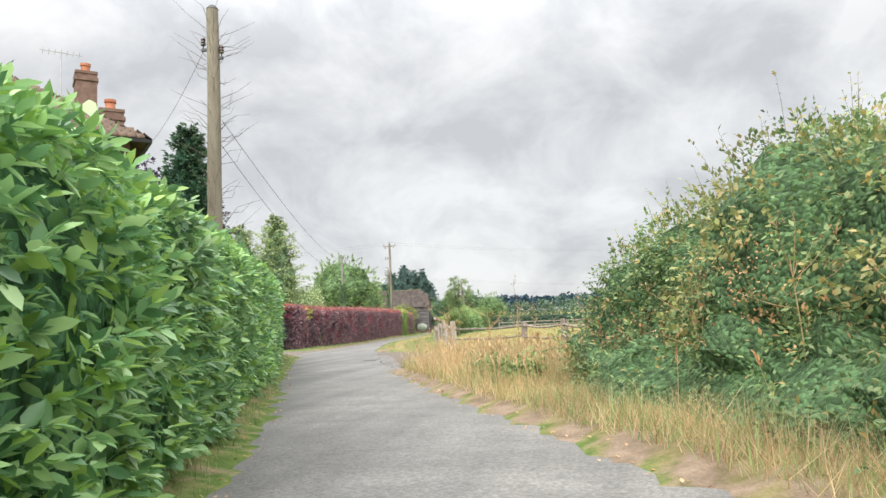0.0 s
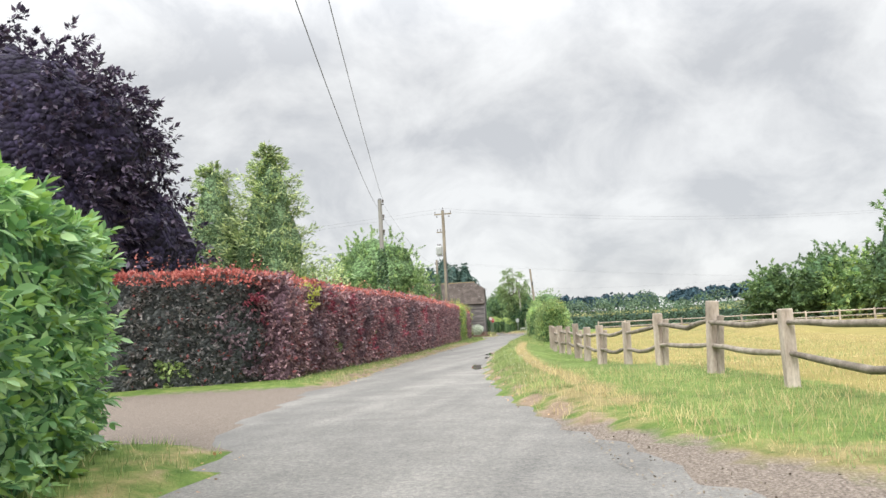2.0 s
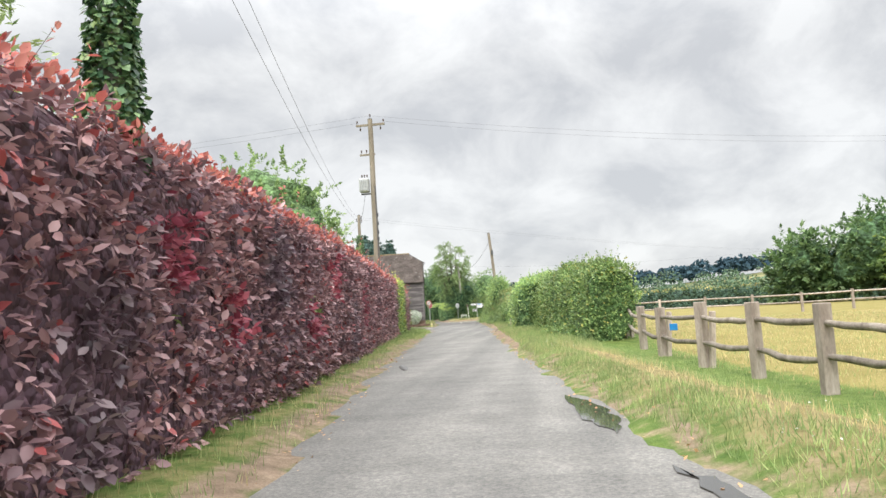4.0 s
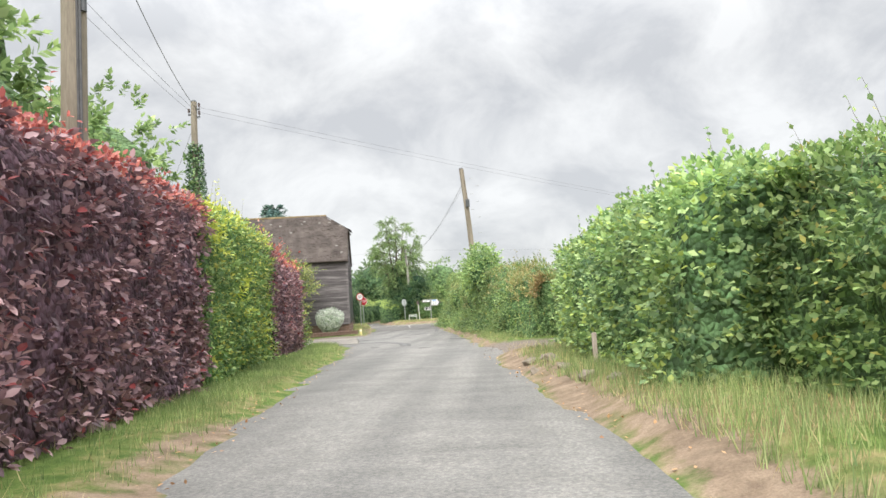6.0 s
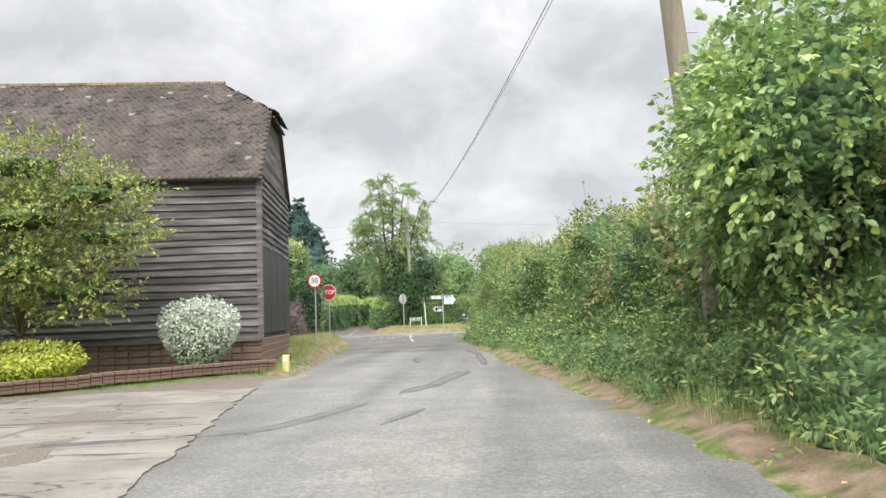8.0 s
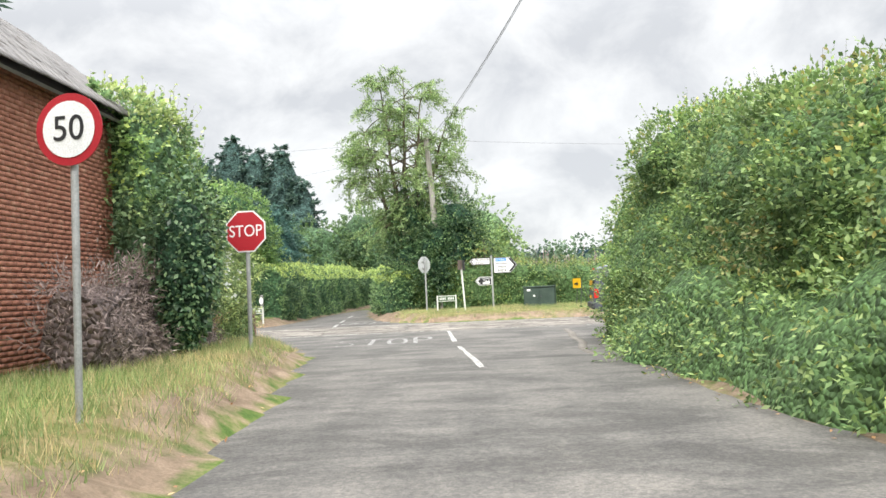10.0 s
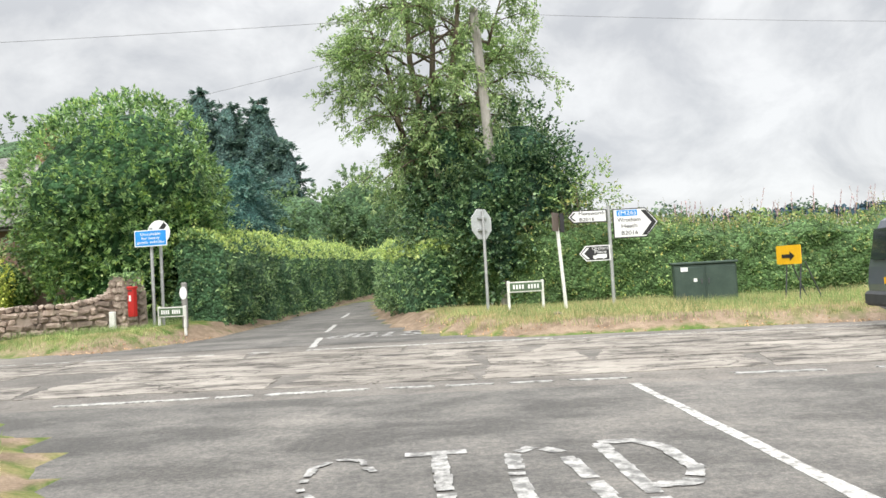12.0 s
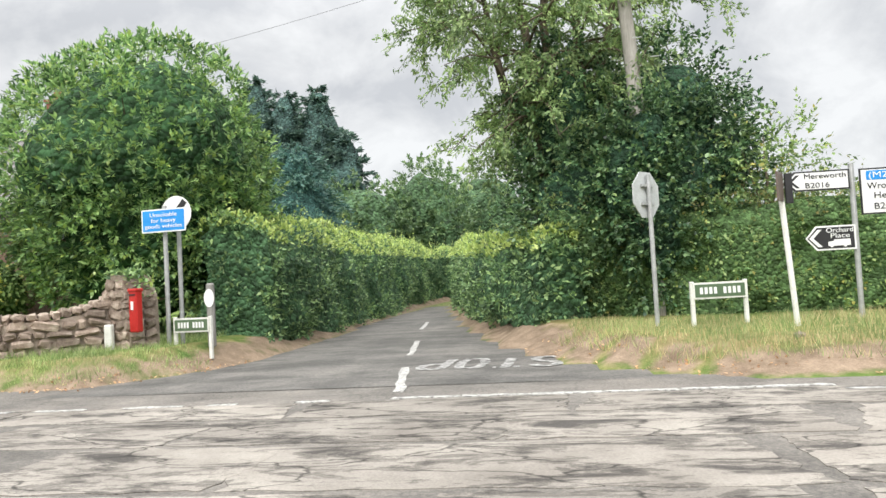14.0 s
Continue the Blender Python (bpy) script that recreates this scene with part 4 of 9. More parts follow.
def hedge(name, label, path, width, height, side, leaf_mat, density, size, seed, lump=0.18, freq=0.9, round_r=0.35, young=None, young_size=None, young_n=0.0,
          core=None, fine=False, aspect=0.5, back=0.2, sprigs=0, lean=0.0, category="hedge", spots=(), droop=0.45, z0=None, out=0.28, shoot=(0.15, 6)):
    rng = np.random.default_rng(seed)
    root = thing(name, label, category)
    total = along(path, np.zeros(1))[3]
    Hm = float(np.max(height))
    base = (lambda P: ground_z(P[:, 0], P[:, 1])) if z0 is None else (lambda P: np.full(len(P), z0))
    args = (path, width, height, side)
    # inner mass of twigs, with the shade painted into its colour
    ns, nu = max(4, int(total / 0.5)), 15
    S, U = np.meshgrid(np.linspace(0.12, total - 0.12, ns), np.linspace(0, 1, nu), indexing="ij")
    P, N = hedge_surface(*args, S.ravel(), U.ravel(), lump, freq, seed, round_r, lean)
    P = P - N * min(0.11, width * 0.2)
    P[:, 2] = np.maximum(P[:, 2], 0) + base(P) - 0.03
    i = (np.arange(ns - 1)[:, None] * nu + np.arange(nu - 1)[None]).ravel()
    F = [list(f) for f in np.stack([i, i + nu, i + nu + 1, i + 1], 1).tolist()]
    F += [list(range(nu)), list(range((ns - 1) * nu + nu - 1, (ns - 1) * nu - 1, -1))]
    me = bpy.data.meshes.new("twig_mass")
    me.from_pydata(P.tolist(), [], F)
    me.materials.append(shaded_core_for(leaf_mat, size))
    place("twig_mass", me, root)
    # leaves over the skin, with the two ends
    per = 2 * Hm + width
    n = int(total * per * density)
    s, u = rng.random(n) * total, rng.random(n)
    keep = (u < 0.62) | (rng.random(n) < back)
    s, u = s[keep], u[keep]
    P, N = hedge_surface(*args, s, u, lump, freq, seed, round_r, lean)
    P = P - N * (rng.random(len(P)) ** 2 * 0.22)[:, None]
    ends_n = int(width * Hm * density)
    for se, sg in ((0.0, -1), (total, 1)):
        ue, fe = rng.random(ends_n), rng.random(ends_n)
        pa, _ = hedge_surface(*args, np.full(ends_n, se), ue * 0.5, lump, freq, seed, round_r, lean)
        pb, _ = hedge_surface(*args, np.full(ends_n, se), 1 - ue * 0.5, lump, freq, seed, round_r, lean)
        t = along(path, np.array([se]))[2][0] * sg
        q = pa * (1 - fe[:, None]) + pb * fe[:, None]
        nn = np.tile(np.array([t[0], t[1], 0.1]), (ends_n, 1))
        q = q + nn * ((fbm(q, freq * 1.5, seed + 5, 2) - 0.5) * 0.3)[:, None]
        P, N = np.concatenate([P, q]), np.concatenate([N, nn])
    P[:, 2] = np.maximum(P[:, 2], 0.02)
    P[:, 2] += base(P)
    sel = np.zeros(len(P), bool)
    sorts = []
    for sx, sy, sz, rad, mt in spots:
        hit_ = (np.linalg.norm(P - np.array([sx, sy, sz]), axis=1) + 0.5 * rad * (vnoise(P, 3.0, 4) - 0.5) < rad) & ~sel
        sel |= hit_
        sorts.append((mt, hit_))
    def sprays(P, N, size):
        """Four leaves in five grow on shoots, the rest singly."""
        cut = rng.random(len(P)) < 0.2
        pick = rng.random(len(P)) < 0.95 / shoot[1]
        one = leaf_arrays(P[cut], N[cut], size, rng, aspect, out, 0.85, droop, 0.9, fine=fine)
        many = shoot_arrays(P[pick], unit(N[pick] + np.array([0, 0, 0.3])), shoot[0], shoot[1], size, rng, aspect, 0.5, droop=0.1, fine=fine)
        return join([one, many])

    V, F = sprays(P[~sel], N[~sel], size)
    tagged(place("leaves", soup_mesh("leaves", V, F, leaf_mat), root), kind="stuff")
    for mt, hit_ in sorts:
        if hit_.any():
            V, F = sprays(P[hit_], N[hit_], size * (0.5 if mt in (M_RUST, M_SEED) else 1.1))
            tagged(place("leaves", soup_mesh("leaves", V, F, mt), root), kind="stuff")
    if young is not None and young_n:
        n = int(total * (width + 0.5) * density * young_n)
        s, u = rng.random(n) * total, 0.5 + (rng.random(n) - 0.5) * (width + 0.35) / per
        P, N = hedge_surface(*args, s, u, lump, freq, seed, round_r, lean)
        P = P + N * (rng.random(n) * 0.12)[:, None]
        P[:, 2] += base(P)
        V, F = leaf_arrays(P, N, young_size or size, rng, aspect, 0.9, 0.8, -0.1, 0.3, fine=fine)
        tagged(place("new_growth", soup_mesh("new_growth", V, F, young), root), kind="stuff")
    if sprigs:
        s, u = rng.random(sprigs) * total, 0.47 + (rng.random(sprigs) - 0.5) * (width + 0.3) / per
        P, N = hedge_surface(*args, s, u, lump, freq, seed, round_r, lean)
        P[:, 2] += base(P)
        L = 0.25 + 0.55 * rng.random(sprigs) ** 2
        d = unit(N * 0.4 + rng.normal(size=(sprigs, 3)) * 0.35 + np.array([0, 0, 0.9]))
        q = np.concatenate([P + d * (L * k)[:, None] for k in np.linspace(0.15, 1, 7)])
        V, F = leaf_arrays(q, np.tile(d, (7, 1)), (young_size or size) * 0.85, rng, aspect, 0.4, 1.1, 0.1, 0.3, fine=fine)
        tagged(place("shoot_growth", soup_mesh("shoot_growth", V, F, young or leaf_mat), root), kind="stuff")
        mid_ = P + d * (L * 0.5)[:, None] + rng.normal(size=P.shape) * 0.015
        lines = [([P[k], mid_[k], P[k] + d[k] * L[k]], [0.004, 0.003, 0.0015]) for k in range(sprigs)]
        V, F = tubes(lines, 3)
        tagged(place("shoot_wood", soup_mesh("shoot_wood", V, F, M_BARK), root), kind="stuff")
    return root


hedge("laurel_hedge", "tall clipped cherry laurel hedge with glossy green leaves beside the lane", [(32.6, -16), (31.45, -13), (30.4, -10.4), (28.0, -4.35), (24.45, 4.6), (21.3, 11.8), (17.15, 20.5)], 1.8,
      [2.25, 2.42, 2.6, 2.86, 2.84, 2.88, 2.4], -1, M_LAUREL, 250, 0.13, 11, shoot=(0.2, 9), lump=0.2, freq=0.9, round_r=0.45, young=M_LAUREL_YOUNG, young_n=0.5, young_size=0.13, fine=True, aspect=0.5, droop=0.5, out=0.28, back=0.06, lean=-0.05)
BEECH = [(13.9, 32.4), (13.6, 34), (12.75, 44.2), (11.45, 54), (10.3, 62), (7.4, 81.5), (6.85, 85.7)]
hedge("copper_beech_hedge", "long clipped copper beech hedge, dark purple with red tips", BEECH, 1.6, [2.85, 2.9, 3.05, 3.2, 3.3, 3.35, 3.5], -1, M_BEECH, 175, 0.11, 12, back=0.06, lump=0.2, freq=1.1, round_r=0.25, droop=0.12, out=0.5,
      young=M_BEECH_YOUNG, young_n=0.8, young_size=0.09, core=M_CORE_RED, fine=True, aspect=0.6, sprigs=170,
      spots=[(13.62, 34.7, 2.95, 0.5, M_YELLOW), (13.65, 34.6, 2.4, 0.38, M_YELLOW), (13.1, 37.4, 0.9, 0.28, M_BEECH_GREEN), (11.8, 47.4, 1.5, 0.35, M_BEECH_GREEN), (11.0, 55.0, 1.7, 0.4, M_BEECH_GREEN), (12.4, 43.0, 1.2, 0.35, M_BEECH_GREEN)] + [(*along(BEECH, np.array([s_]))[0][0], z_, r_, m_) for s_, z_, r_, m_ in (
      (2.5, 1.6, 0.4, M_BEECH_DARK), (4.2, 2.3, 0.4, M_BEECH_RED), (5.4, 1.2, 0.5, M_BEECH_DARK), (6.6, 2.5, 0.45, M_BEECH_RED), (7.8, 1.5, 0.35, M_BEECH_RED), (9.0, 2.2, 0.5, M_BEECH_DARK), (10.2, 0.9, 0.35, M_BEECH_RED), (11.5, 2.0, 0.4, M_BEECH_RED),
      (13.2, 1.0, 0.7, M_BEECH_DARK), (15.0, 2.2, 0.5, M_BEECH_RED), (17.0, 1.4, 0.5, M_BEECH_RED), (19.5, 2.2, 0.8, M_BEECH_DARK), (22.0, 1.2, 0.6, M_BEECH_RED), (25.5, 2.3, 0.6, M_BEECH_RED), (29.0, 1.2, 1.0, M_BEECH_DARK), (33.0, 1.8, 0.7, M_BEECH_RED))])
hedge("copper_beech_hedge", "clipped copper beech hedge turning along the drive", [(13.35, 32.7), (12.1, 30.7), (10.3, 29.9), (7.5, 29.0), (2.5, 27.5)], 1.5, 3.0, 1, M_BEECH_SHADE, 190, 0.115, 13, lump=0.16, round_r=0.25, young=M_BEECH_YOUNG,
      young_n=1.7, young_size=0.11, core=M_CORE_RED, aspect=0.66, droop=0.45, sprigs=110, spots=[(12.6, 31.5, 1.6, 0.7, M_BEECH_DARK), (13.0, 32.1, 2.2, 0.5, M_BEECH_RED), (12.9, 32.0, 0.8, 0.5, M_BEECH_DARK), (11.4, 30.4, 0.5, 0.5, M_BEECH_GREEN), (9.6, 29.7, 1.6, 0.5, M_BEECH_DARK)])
hedge("mixed_hedge", "clipped hedge of green and golden leaves beside the lane", [(6.85, 85.6), (6.3, 90.0), (5.7, 93.6)], 1.5, [3.6, 3.6, 3.5], -1, M_GOLDMIX, 260, 0.095, 14, shoot=(0.22, 7), lump=0.2, round_r=0.35, young=M_YELLOW,
      young_n=0.3, aspect=0.6, sprigs=40, spots=[(6.8, 86.6, 3.3, 0.6, M_YELLOW), (6.1, 91.2, 1.2, 0.3, M_YELLOW), (6.4, 89.0, 2.0, 0.4, M_YELLOW)])
hedge("copper_beech_hedge", "short length of copper beech hedge with red top", [(5.7, 93.5), (5.0, 98.2), (4.4, 102.4)], 1.5, [3.5, 3.4, 2.8], -1, M_BEECH, 230, 0.105, 15, lump=0.5, round_r=0.4, young=M_BEECH_YOUNG,
      young_n=0.35, core=M_CORE_RED, aspect=0.66, sprigs=130, droop=0.45)
hedge("golden_bush", "yellow-green bush ending the hedge by the drive", [(4.4, 102.2), (4.1, 104.0), (3.5, 105.0)], 1.5, [3.1, 3.0, 2.7], -1, M_GOLDMIX, 230, 0.09, 16, shoot=(0.24, 7), lump=0.9, round_r=0.5, young=M_YELLOW, young_n=1.2, aspect=0.6,
      spots=[(4.2, 103.4, 2.5, 0.7, M_YELLOW), (3.9, 104.6, 1.8, 0.5, M_YELLOW), (3.9, 104.6, 0.8, 0.4, M_YELLOW)], category="bush")
# right side of the lane
hedge("bramble_hedge", "overgrown bramble hedge with rusty dock stalks on the verge", [(42.5, -19), (38.3, -12.5), (36.1, -7.5), (34.5, -3.2), (33.9, -1.3)], 3.4, [3.5, 3.45, 3.2, 2.95, 2.4], 1, M_BRAMBLE, 230, 0.085, 21, shoot=(0.34, 9), lump=0.9, freq=0.7, round_r=1.0,
      young=M_MIXED_WARM, young_n=0.3, aspect=0.6, sprigs=420, lean=0.14,
      spots=[(35.9, -7.0, 1.6, 0.55, M_RUST), (35.3, -5.4, 1.5, 0.6, M_MIXED_WARM), (34.8, -4.0, 1.45, 0.5, M_RUST), (34.2, -2.4, 1.2, 0.5, M_RUST), (36.6, -8.6, 2.0, 0.7, M_MIXED_WARM), (37.2, -10.0, 1.5, 0.5, M_RUST), (35.5, -6.2, 2.5, 0.8, M_MIXED_WARM)])
hedge("hazel_hedge", "rounded clipped hedge of hazel beside the field fence", [(17.0, 65.2), (16.6, 69), (15.9, 76), (15.3, 81)], 2.0, [2.3, 2.8, 2.6, 2.5], 1, M_MIXED, 210, 0.09, 22, shoot=(0.26, 8), lump=0.8, freq=0.7, round_r=1.1,
      young=M_MIXED, young_n=0.6, aspect=0.7, sprigs=150, lean=0.1)
hedge("hazel_hedge", "tall full hazel hedge with broad bright green leaves", [(14.6, 80.6), (14.3, 86.5), (14.2, 92.8)], 3.2, [2.4, 2.85, 2.8], 1, M_HAZEL, 240, 0.10, 23, shoot=(0.3, 8), lump=0.6, freq=0.8, round_r=1.3, young=M_HAZEL, young_n=0.5,
      aspect=0.78, sprigs=34, lean=-0.04)
hedge("field_hedge", "loose hawthorn hedge with orange-tinged tips along the lane", [(15.5, 97.0), (13.5, 97.5), (12.8, 101), (12.2, 106.5), (11.4, 112), (10.5, 119), (9.6, 127), (8.9, 134)], 2.2, [2.25, 2.4, 2.5, 2.6, 2.9, 2.9, 3.0, 2.9], 1, M_MIXED, 230, 0.08, 24, shoot=(0.28, 8),
      lump=1.0, freq=0.7, round_r=0.95, young=M_MIXED_WARM, young_n=0.4, aspect=0.66, sprigs=260, lean=0.1, spots=[(12.0, 111.5, 2.3, 0.9, M_MIXED_WARM), (12.4, 104.6, 2.6, 0.8, M_MIXED_WARM), (11.2, 116.0, 1.4, 0.6, M_MIXED_WARM), (11.0, 113.2, 2.6, 0.5, M_MIXED_TIP), (11.1, 114.2, 1.8, 0.45, M_RUST), (12.0, 107.0, 2.4, 0.35, M_MIXED_TIP), (14.0, 99.6, 2.3, 1.0, M_MIXED_WARM), (13.4, 101.6, 2.6, 0.9, M_MIXED_WARM), (14.7, 97.3, 2.3, 0.75, M_MIXED_TIP), (13.6, 97.8, 2.4, 0.8, M_MIXED_TIP), (13.1, 99.8, 2.55, 0.7, M_MIXED_TIP), (12.7, 102.6, 2.6, 0.6, M_MIXED_TIP)])
hedge("hawthorn_bush", "big rounded hawthorn bush at the junction corner", [(9.3, 131), (8.9, 136), (8.35, 140), (8.4, 143.0)], 3.0, [2.6, 3.6, 4.3, 4.1], 1, M_MIXED, 230, 0.08, 25, shoot=(0.3, 8), lump=0.9, freq=0.7, round_r=1.3, young=M_MIXED,
      young_n=0.6, aspect=0.66, sprigs=130, category="bush", spots=[(8.6, 134.2, 1.6, 0.8, M_MIXED_WARM)])
hedge("field_hedge", "far boundary hedge across the pasture", [(11.5, 145.2), (40, 143.6), (75, 141), (118, 138)], 1.8, 2.5, -1, M_FAR, 22, 0.28, 26, lump=0.35, freq=0.3, round_r=0.6, aspect=0.8, back=0.1, young=M_MIXED_WARM, young_n=0.3)
# beyond the main road
hedge("clipped_hedge", "clipped green hedge along the far lane, pale new growth on top", [(-5.15, 160.7), (-5.3, 164), (-5.6, 170), (-5.9, 177), (-6.25, 184), (-6.15, 190), (-4.5, 197), (-0.5, 206), (6, 214)], 1.8, [2.5, 2.55, 2.7, 2.85, 2.95, 2.95, 2.9, 2.9, 2.9], -1, M_PRIVET, 88, 0.11, 27,
      lump=0.5, freq=0.7, round_r=0.6, sprigs=420, young=M_PRIVET_TOP, young_n=1.3, aspect=0.6)
hedge("clipped_hedge", "clipped green hedge on the bend of the far lane", [(0.2, 160.4), (-0.9, 164), (-2.3, 172), (-3.65, 180), (-4.15, 185), (-3.9, 189), (-1.6, 195.5), (3.5, 204)], 1.4, [1.7, 1.95, 2.4, 2.75, 2.85, 2.8, 2.7, 2.7], 1, M_PRIVET, 88, 0.11, 28,
      lump=0.4, freq=0.8, round_r=0.8, sprigs=120, young=M_PRIVET_TOP, young_n=1.9, aspect=0.6)
hedge("field_hedge", "bushy hedge behind the road signs", [(0.6, 161.4), (3.5, 160.3), (9, 159.3), (16, 158.4), (27, 157.7)], 2.2, [2.4, 2.05, 1.75, 1.7, 1.7], -1, M_MIXED, 200, 0.08, 29, shoot=(0.24, 8), lump=0.6, freq=0.9, round_r=0.5,
      young=M_MIXED_WARM, young_n=0.22, aspect=0.66, sprigs=170)
hedge("field_hedge", "bushy hedge following the main road away", [(26.9, 157.7), (60, 156), (100, 154)], 2.2, 2.0, -1, M_MIXED, 26, 0.24, 30, lump=0.4, freq=0.5, round_r=0.5, young=M_MIXED_WARM, young_n=0.5, aspect=0.7, back=0.1)


# ---- trees ----
def crown_points(blobs, n, rng, shell=0.55, seed=0):
    w = np.array([b[3] * b[4] + b[4] * b[5] + b[3] * b[5] for b in blobs])
    k = rng.choice(len(blobs), n, p=w / w.sum())
    B = np.array(blobs, float)[k]
    d = unit(rng.normal(size=(n, 3)))
    f = (shell + (1 - shell) * rng.random(n)) * (0.80 + 0.45 * fbm(d * 2 + B[:, :3], 1.3, seed, 2))
    return B[:, :3] + d * B[:, 3:] * f[:, None], d


def tree(name, label, base, trunk_r, trunk_h, blobs, clumps, per, leaf, clump_r, mat, seed, limbs=26, aspect=0.55, shell=0.55, droop=0.3, bark=None, trunks=1, fine=False, mass=0.0, shoot=None):
    """Trunk with limbs to the crown; the crown is many clumps of leaves. blobs are relative to the base."""
    rng = np.random.default_rng(seed)
    root = thing(name, label, "tree", base)
    C, D = crown_points(blobs, clumps, rng, shell, seed)
    C[:, 2] = np.maximum(C[:, 2], 0.25)
    lines = []
    top = max(b[2] + b[5] * 0.55 for b in blobs)
    for t in range(trunks):
        off = np.array([(t - (trunks - 1) / 2) * trunk_r * 3, 0, 0])
        zz = np.linspace(-0.3, top, 9)
        lean = rng.normal(size=2) * 0.05 * top
        pts = np.stack([off[0] + lean[0] * (zz / top) ** 1.5 + 0.12 * trunk_r * rng.normal(size=9), off[1] + lean[1] * (zz / top) ** 1.5 + 0.12 * trunk_r * rng.normal(size=9), zz], 1)
        rad = trunk_r * np.interp(zz / top, [-0.1, 0, 0.08, 0.6, 1], [1.4, 1.3, 1.0, 0.55, 0.12])
        V, F = tubes([(pts, rad)], 8)
        place("trunk", soup_mesh("trunk", V, F, bark or M_BARK, True), root)
        for c in C[rng.choice(clumps, min(limbs, clumps), replace=False)]:
            z0 = np.clip(c[2] * (0.35 + 0.35 * rng.random()), trunk_h * 0.5, top * 0.9)
            a = np.array([np.interp(z0, zz, pts[:, k]) for k in range(3)])
            m = a * 0.5 + c * 0.5 + np.array([0, 0, 0.12 * np.linalg.norm(c - a)]) + rng.normal(size=3) * 0.12
            tt = np.linspace(0, 1, 6)[:, None]
            q = (1 - tt) ** 2 * a + 2 * tt * (1 - tt) * m + tt ** 2 * c
            r0 = trunk_r * 0.34 * (1 - 0.5 * z0 / top)
            lines.append((q, np.linspace(r0, r0 * 0.12, 6)))
        V, F = tubes(lines, 6)
        tagged(place("limb_growth", soup_mesh("limb_growth", V, F, bark or M_BARK, True), root), kind="stuff")
        lines = []
    if mass:
        bm = bmesh.new()
        for b in blobs:
            g = bmesh.ops.create_icosphere(bm, subdivisions=3, radius=1.0)["verts"]
            d = np.array([v.co[:] for v in g])
            k = mass * (0.80 + 0.45 * fbm(d * 2 + np.array(b[:3]), 1.3, seed, 2))
            for v, q, kk in zip(g, d, k):
                v.co = (b[0] + q[0] * b[3] * kk, b[1] + q[1] * b[4] * kk, max(b[2] + q[2] * b[5] * kk, 0.15))
        part("twig_mass", bm, shaded_core_for(mat, leaf), root)
    P = np.repeat(C, per, 0) + rng.normal(size=(clumps * per, 3)) * clump_r * np.array([1, 1, 0.7])
    N = unit(np.repeat(D, per, 0) + rng.normal(size=(clumps * per, 3)) * 0.5 + np.array([0, 0, 0.35]))
    P[:, 2] = np.maximum(P[:, 2], 0.1)
    V, F = leaf_arrays(P, N, leaf, rng, aspect, 0.5, 0.9, droop, 0.8, fine=fine) if shoot is None else shoot_arrays(C, unit(D + np.array([0, 0, 0.25])), shoot, per, leaf, rng, aspect, 0.4, droop=droop, fine=fine)
    tagged(place("crown", soup_mesh("crown", V, F, mat), root), kind="stuff")
    return root


def stem_ivy(parent, pts, r, n, rng, size=0.1):
    """Ivy wrapped round a leaning stem, thick at the foot and thin at its top."""
    pts = np.asarray(pts, float)
    f = rng.random(n) ** 1.15
    c = np.stack([np.interp(f, np.linspace(0, 1, len(pts)), pts[:, k]) for k in range(3)], 1)
    a = rng.random(n) * 2 * np.pi
    d = np.stack([np.cos(a), np.sin(a), 0 * a], 1)
    k = r * (1.0 - 0.6 * f) * (0.55 + 0.6 * fbm(c * 1.0 + d * 0.4, 1.6, 5, 2) + 0.25 * rng.random(n))
    V, F = leaf_arrays(c + d * k[:, None], d, size, rng, 0.85, 0.45, 0.8, 0.6, 0.7)
    tagged(place("ivy", soup_mesh("ivy", V, F, M_IVY), parent, "dark green climbing ivy"), kind="stuff")


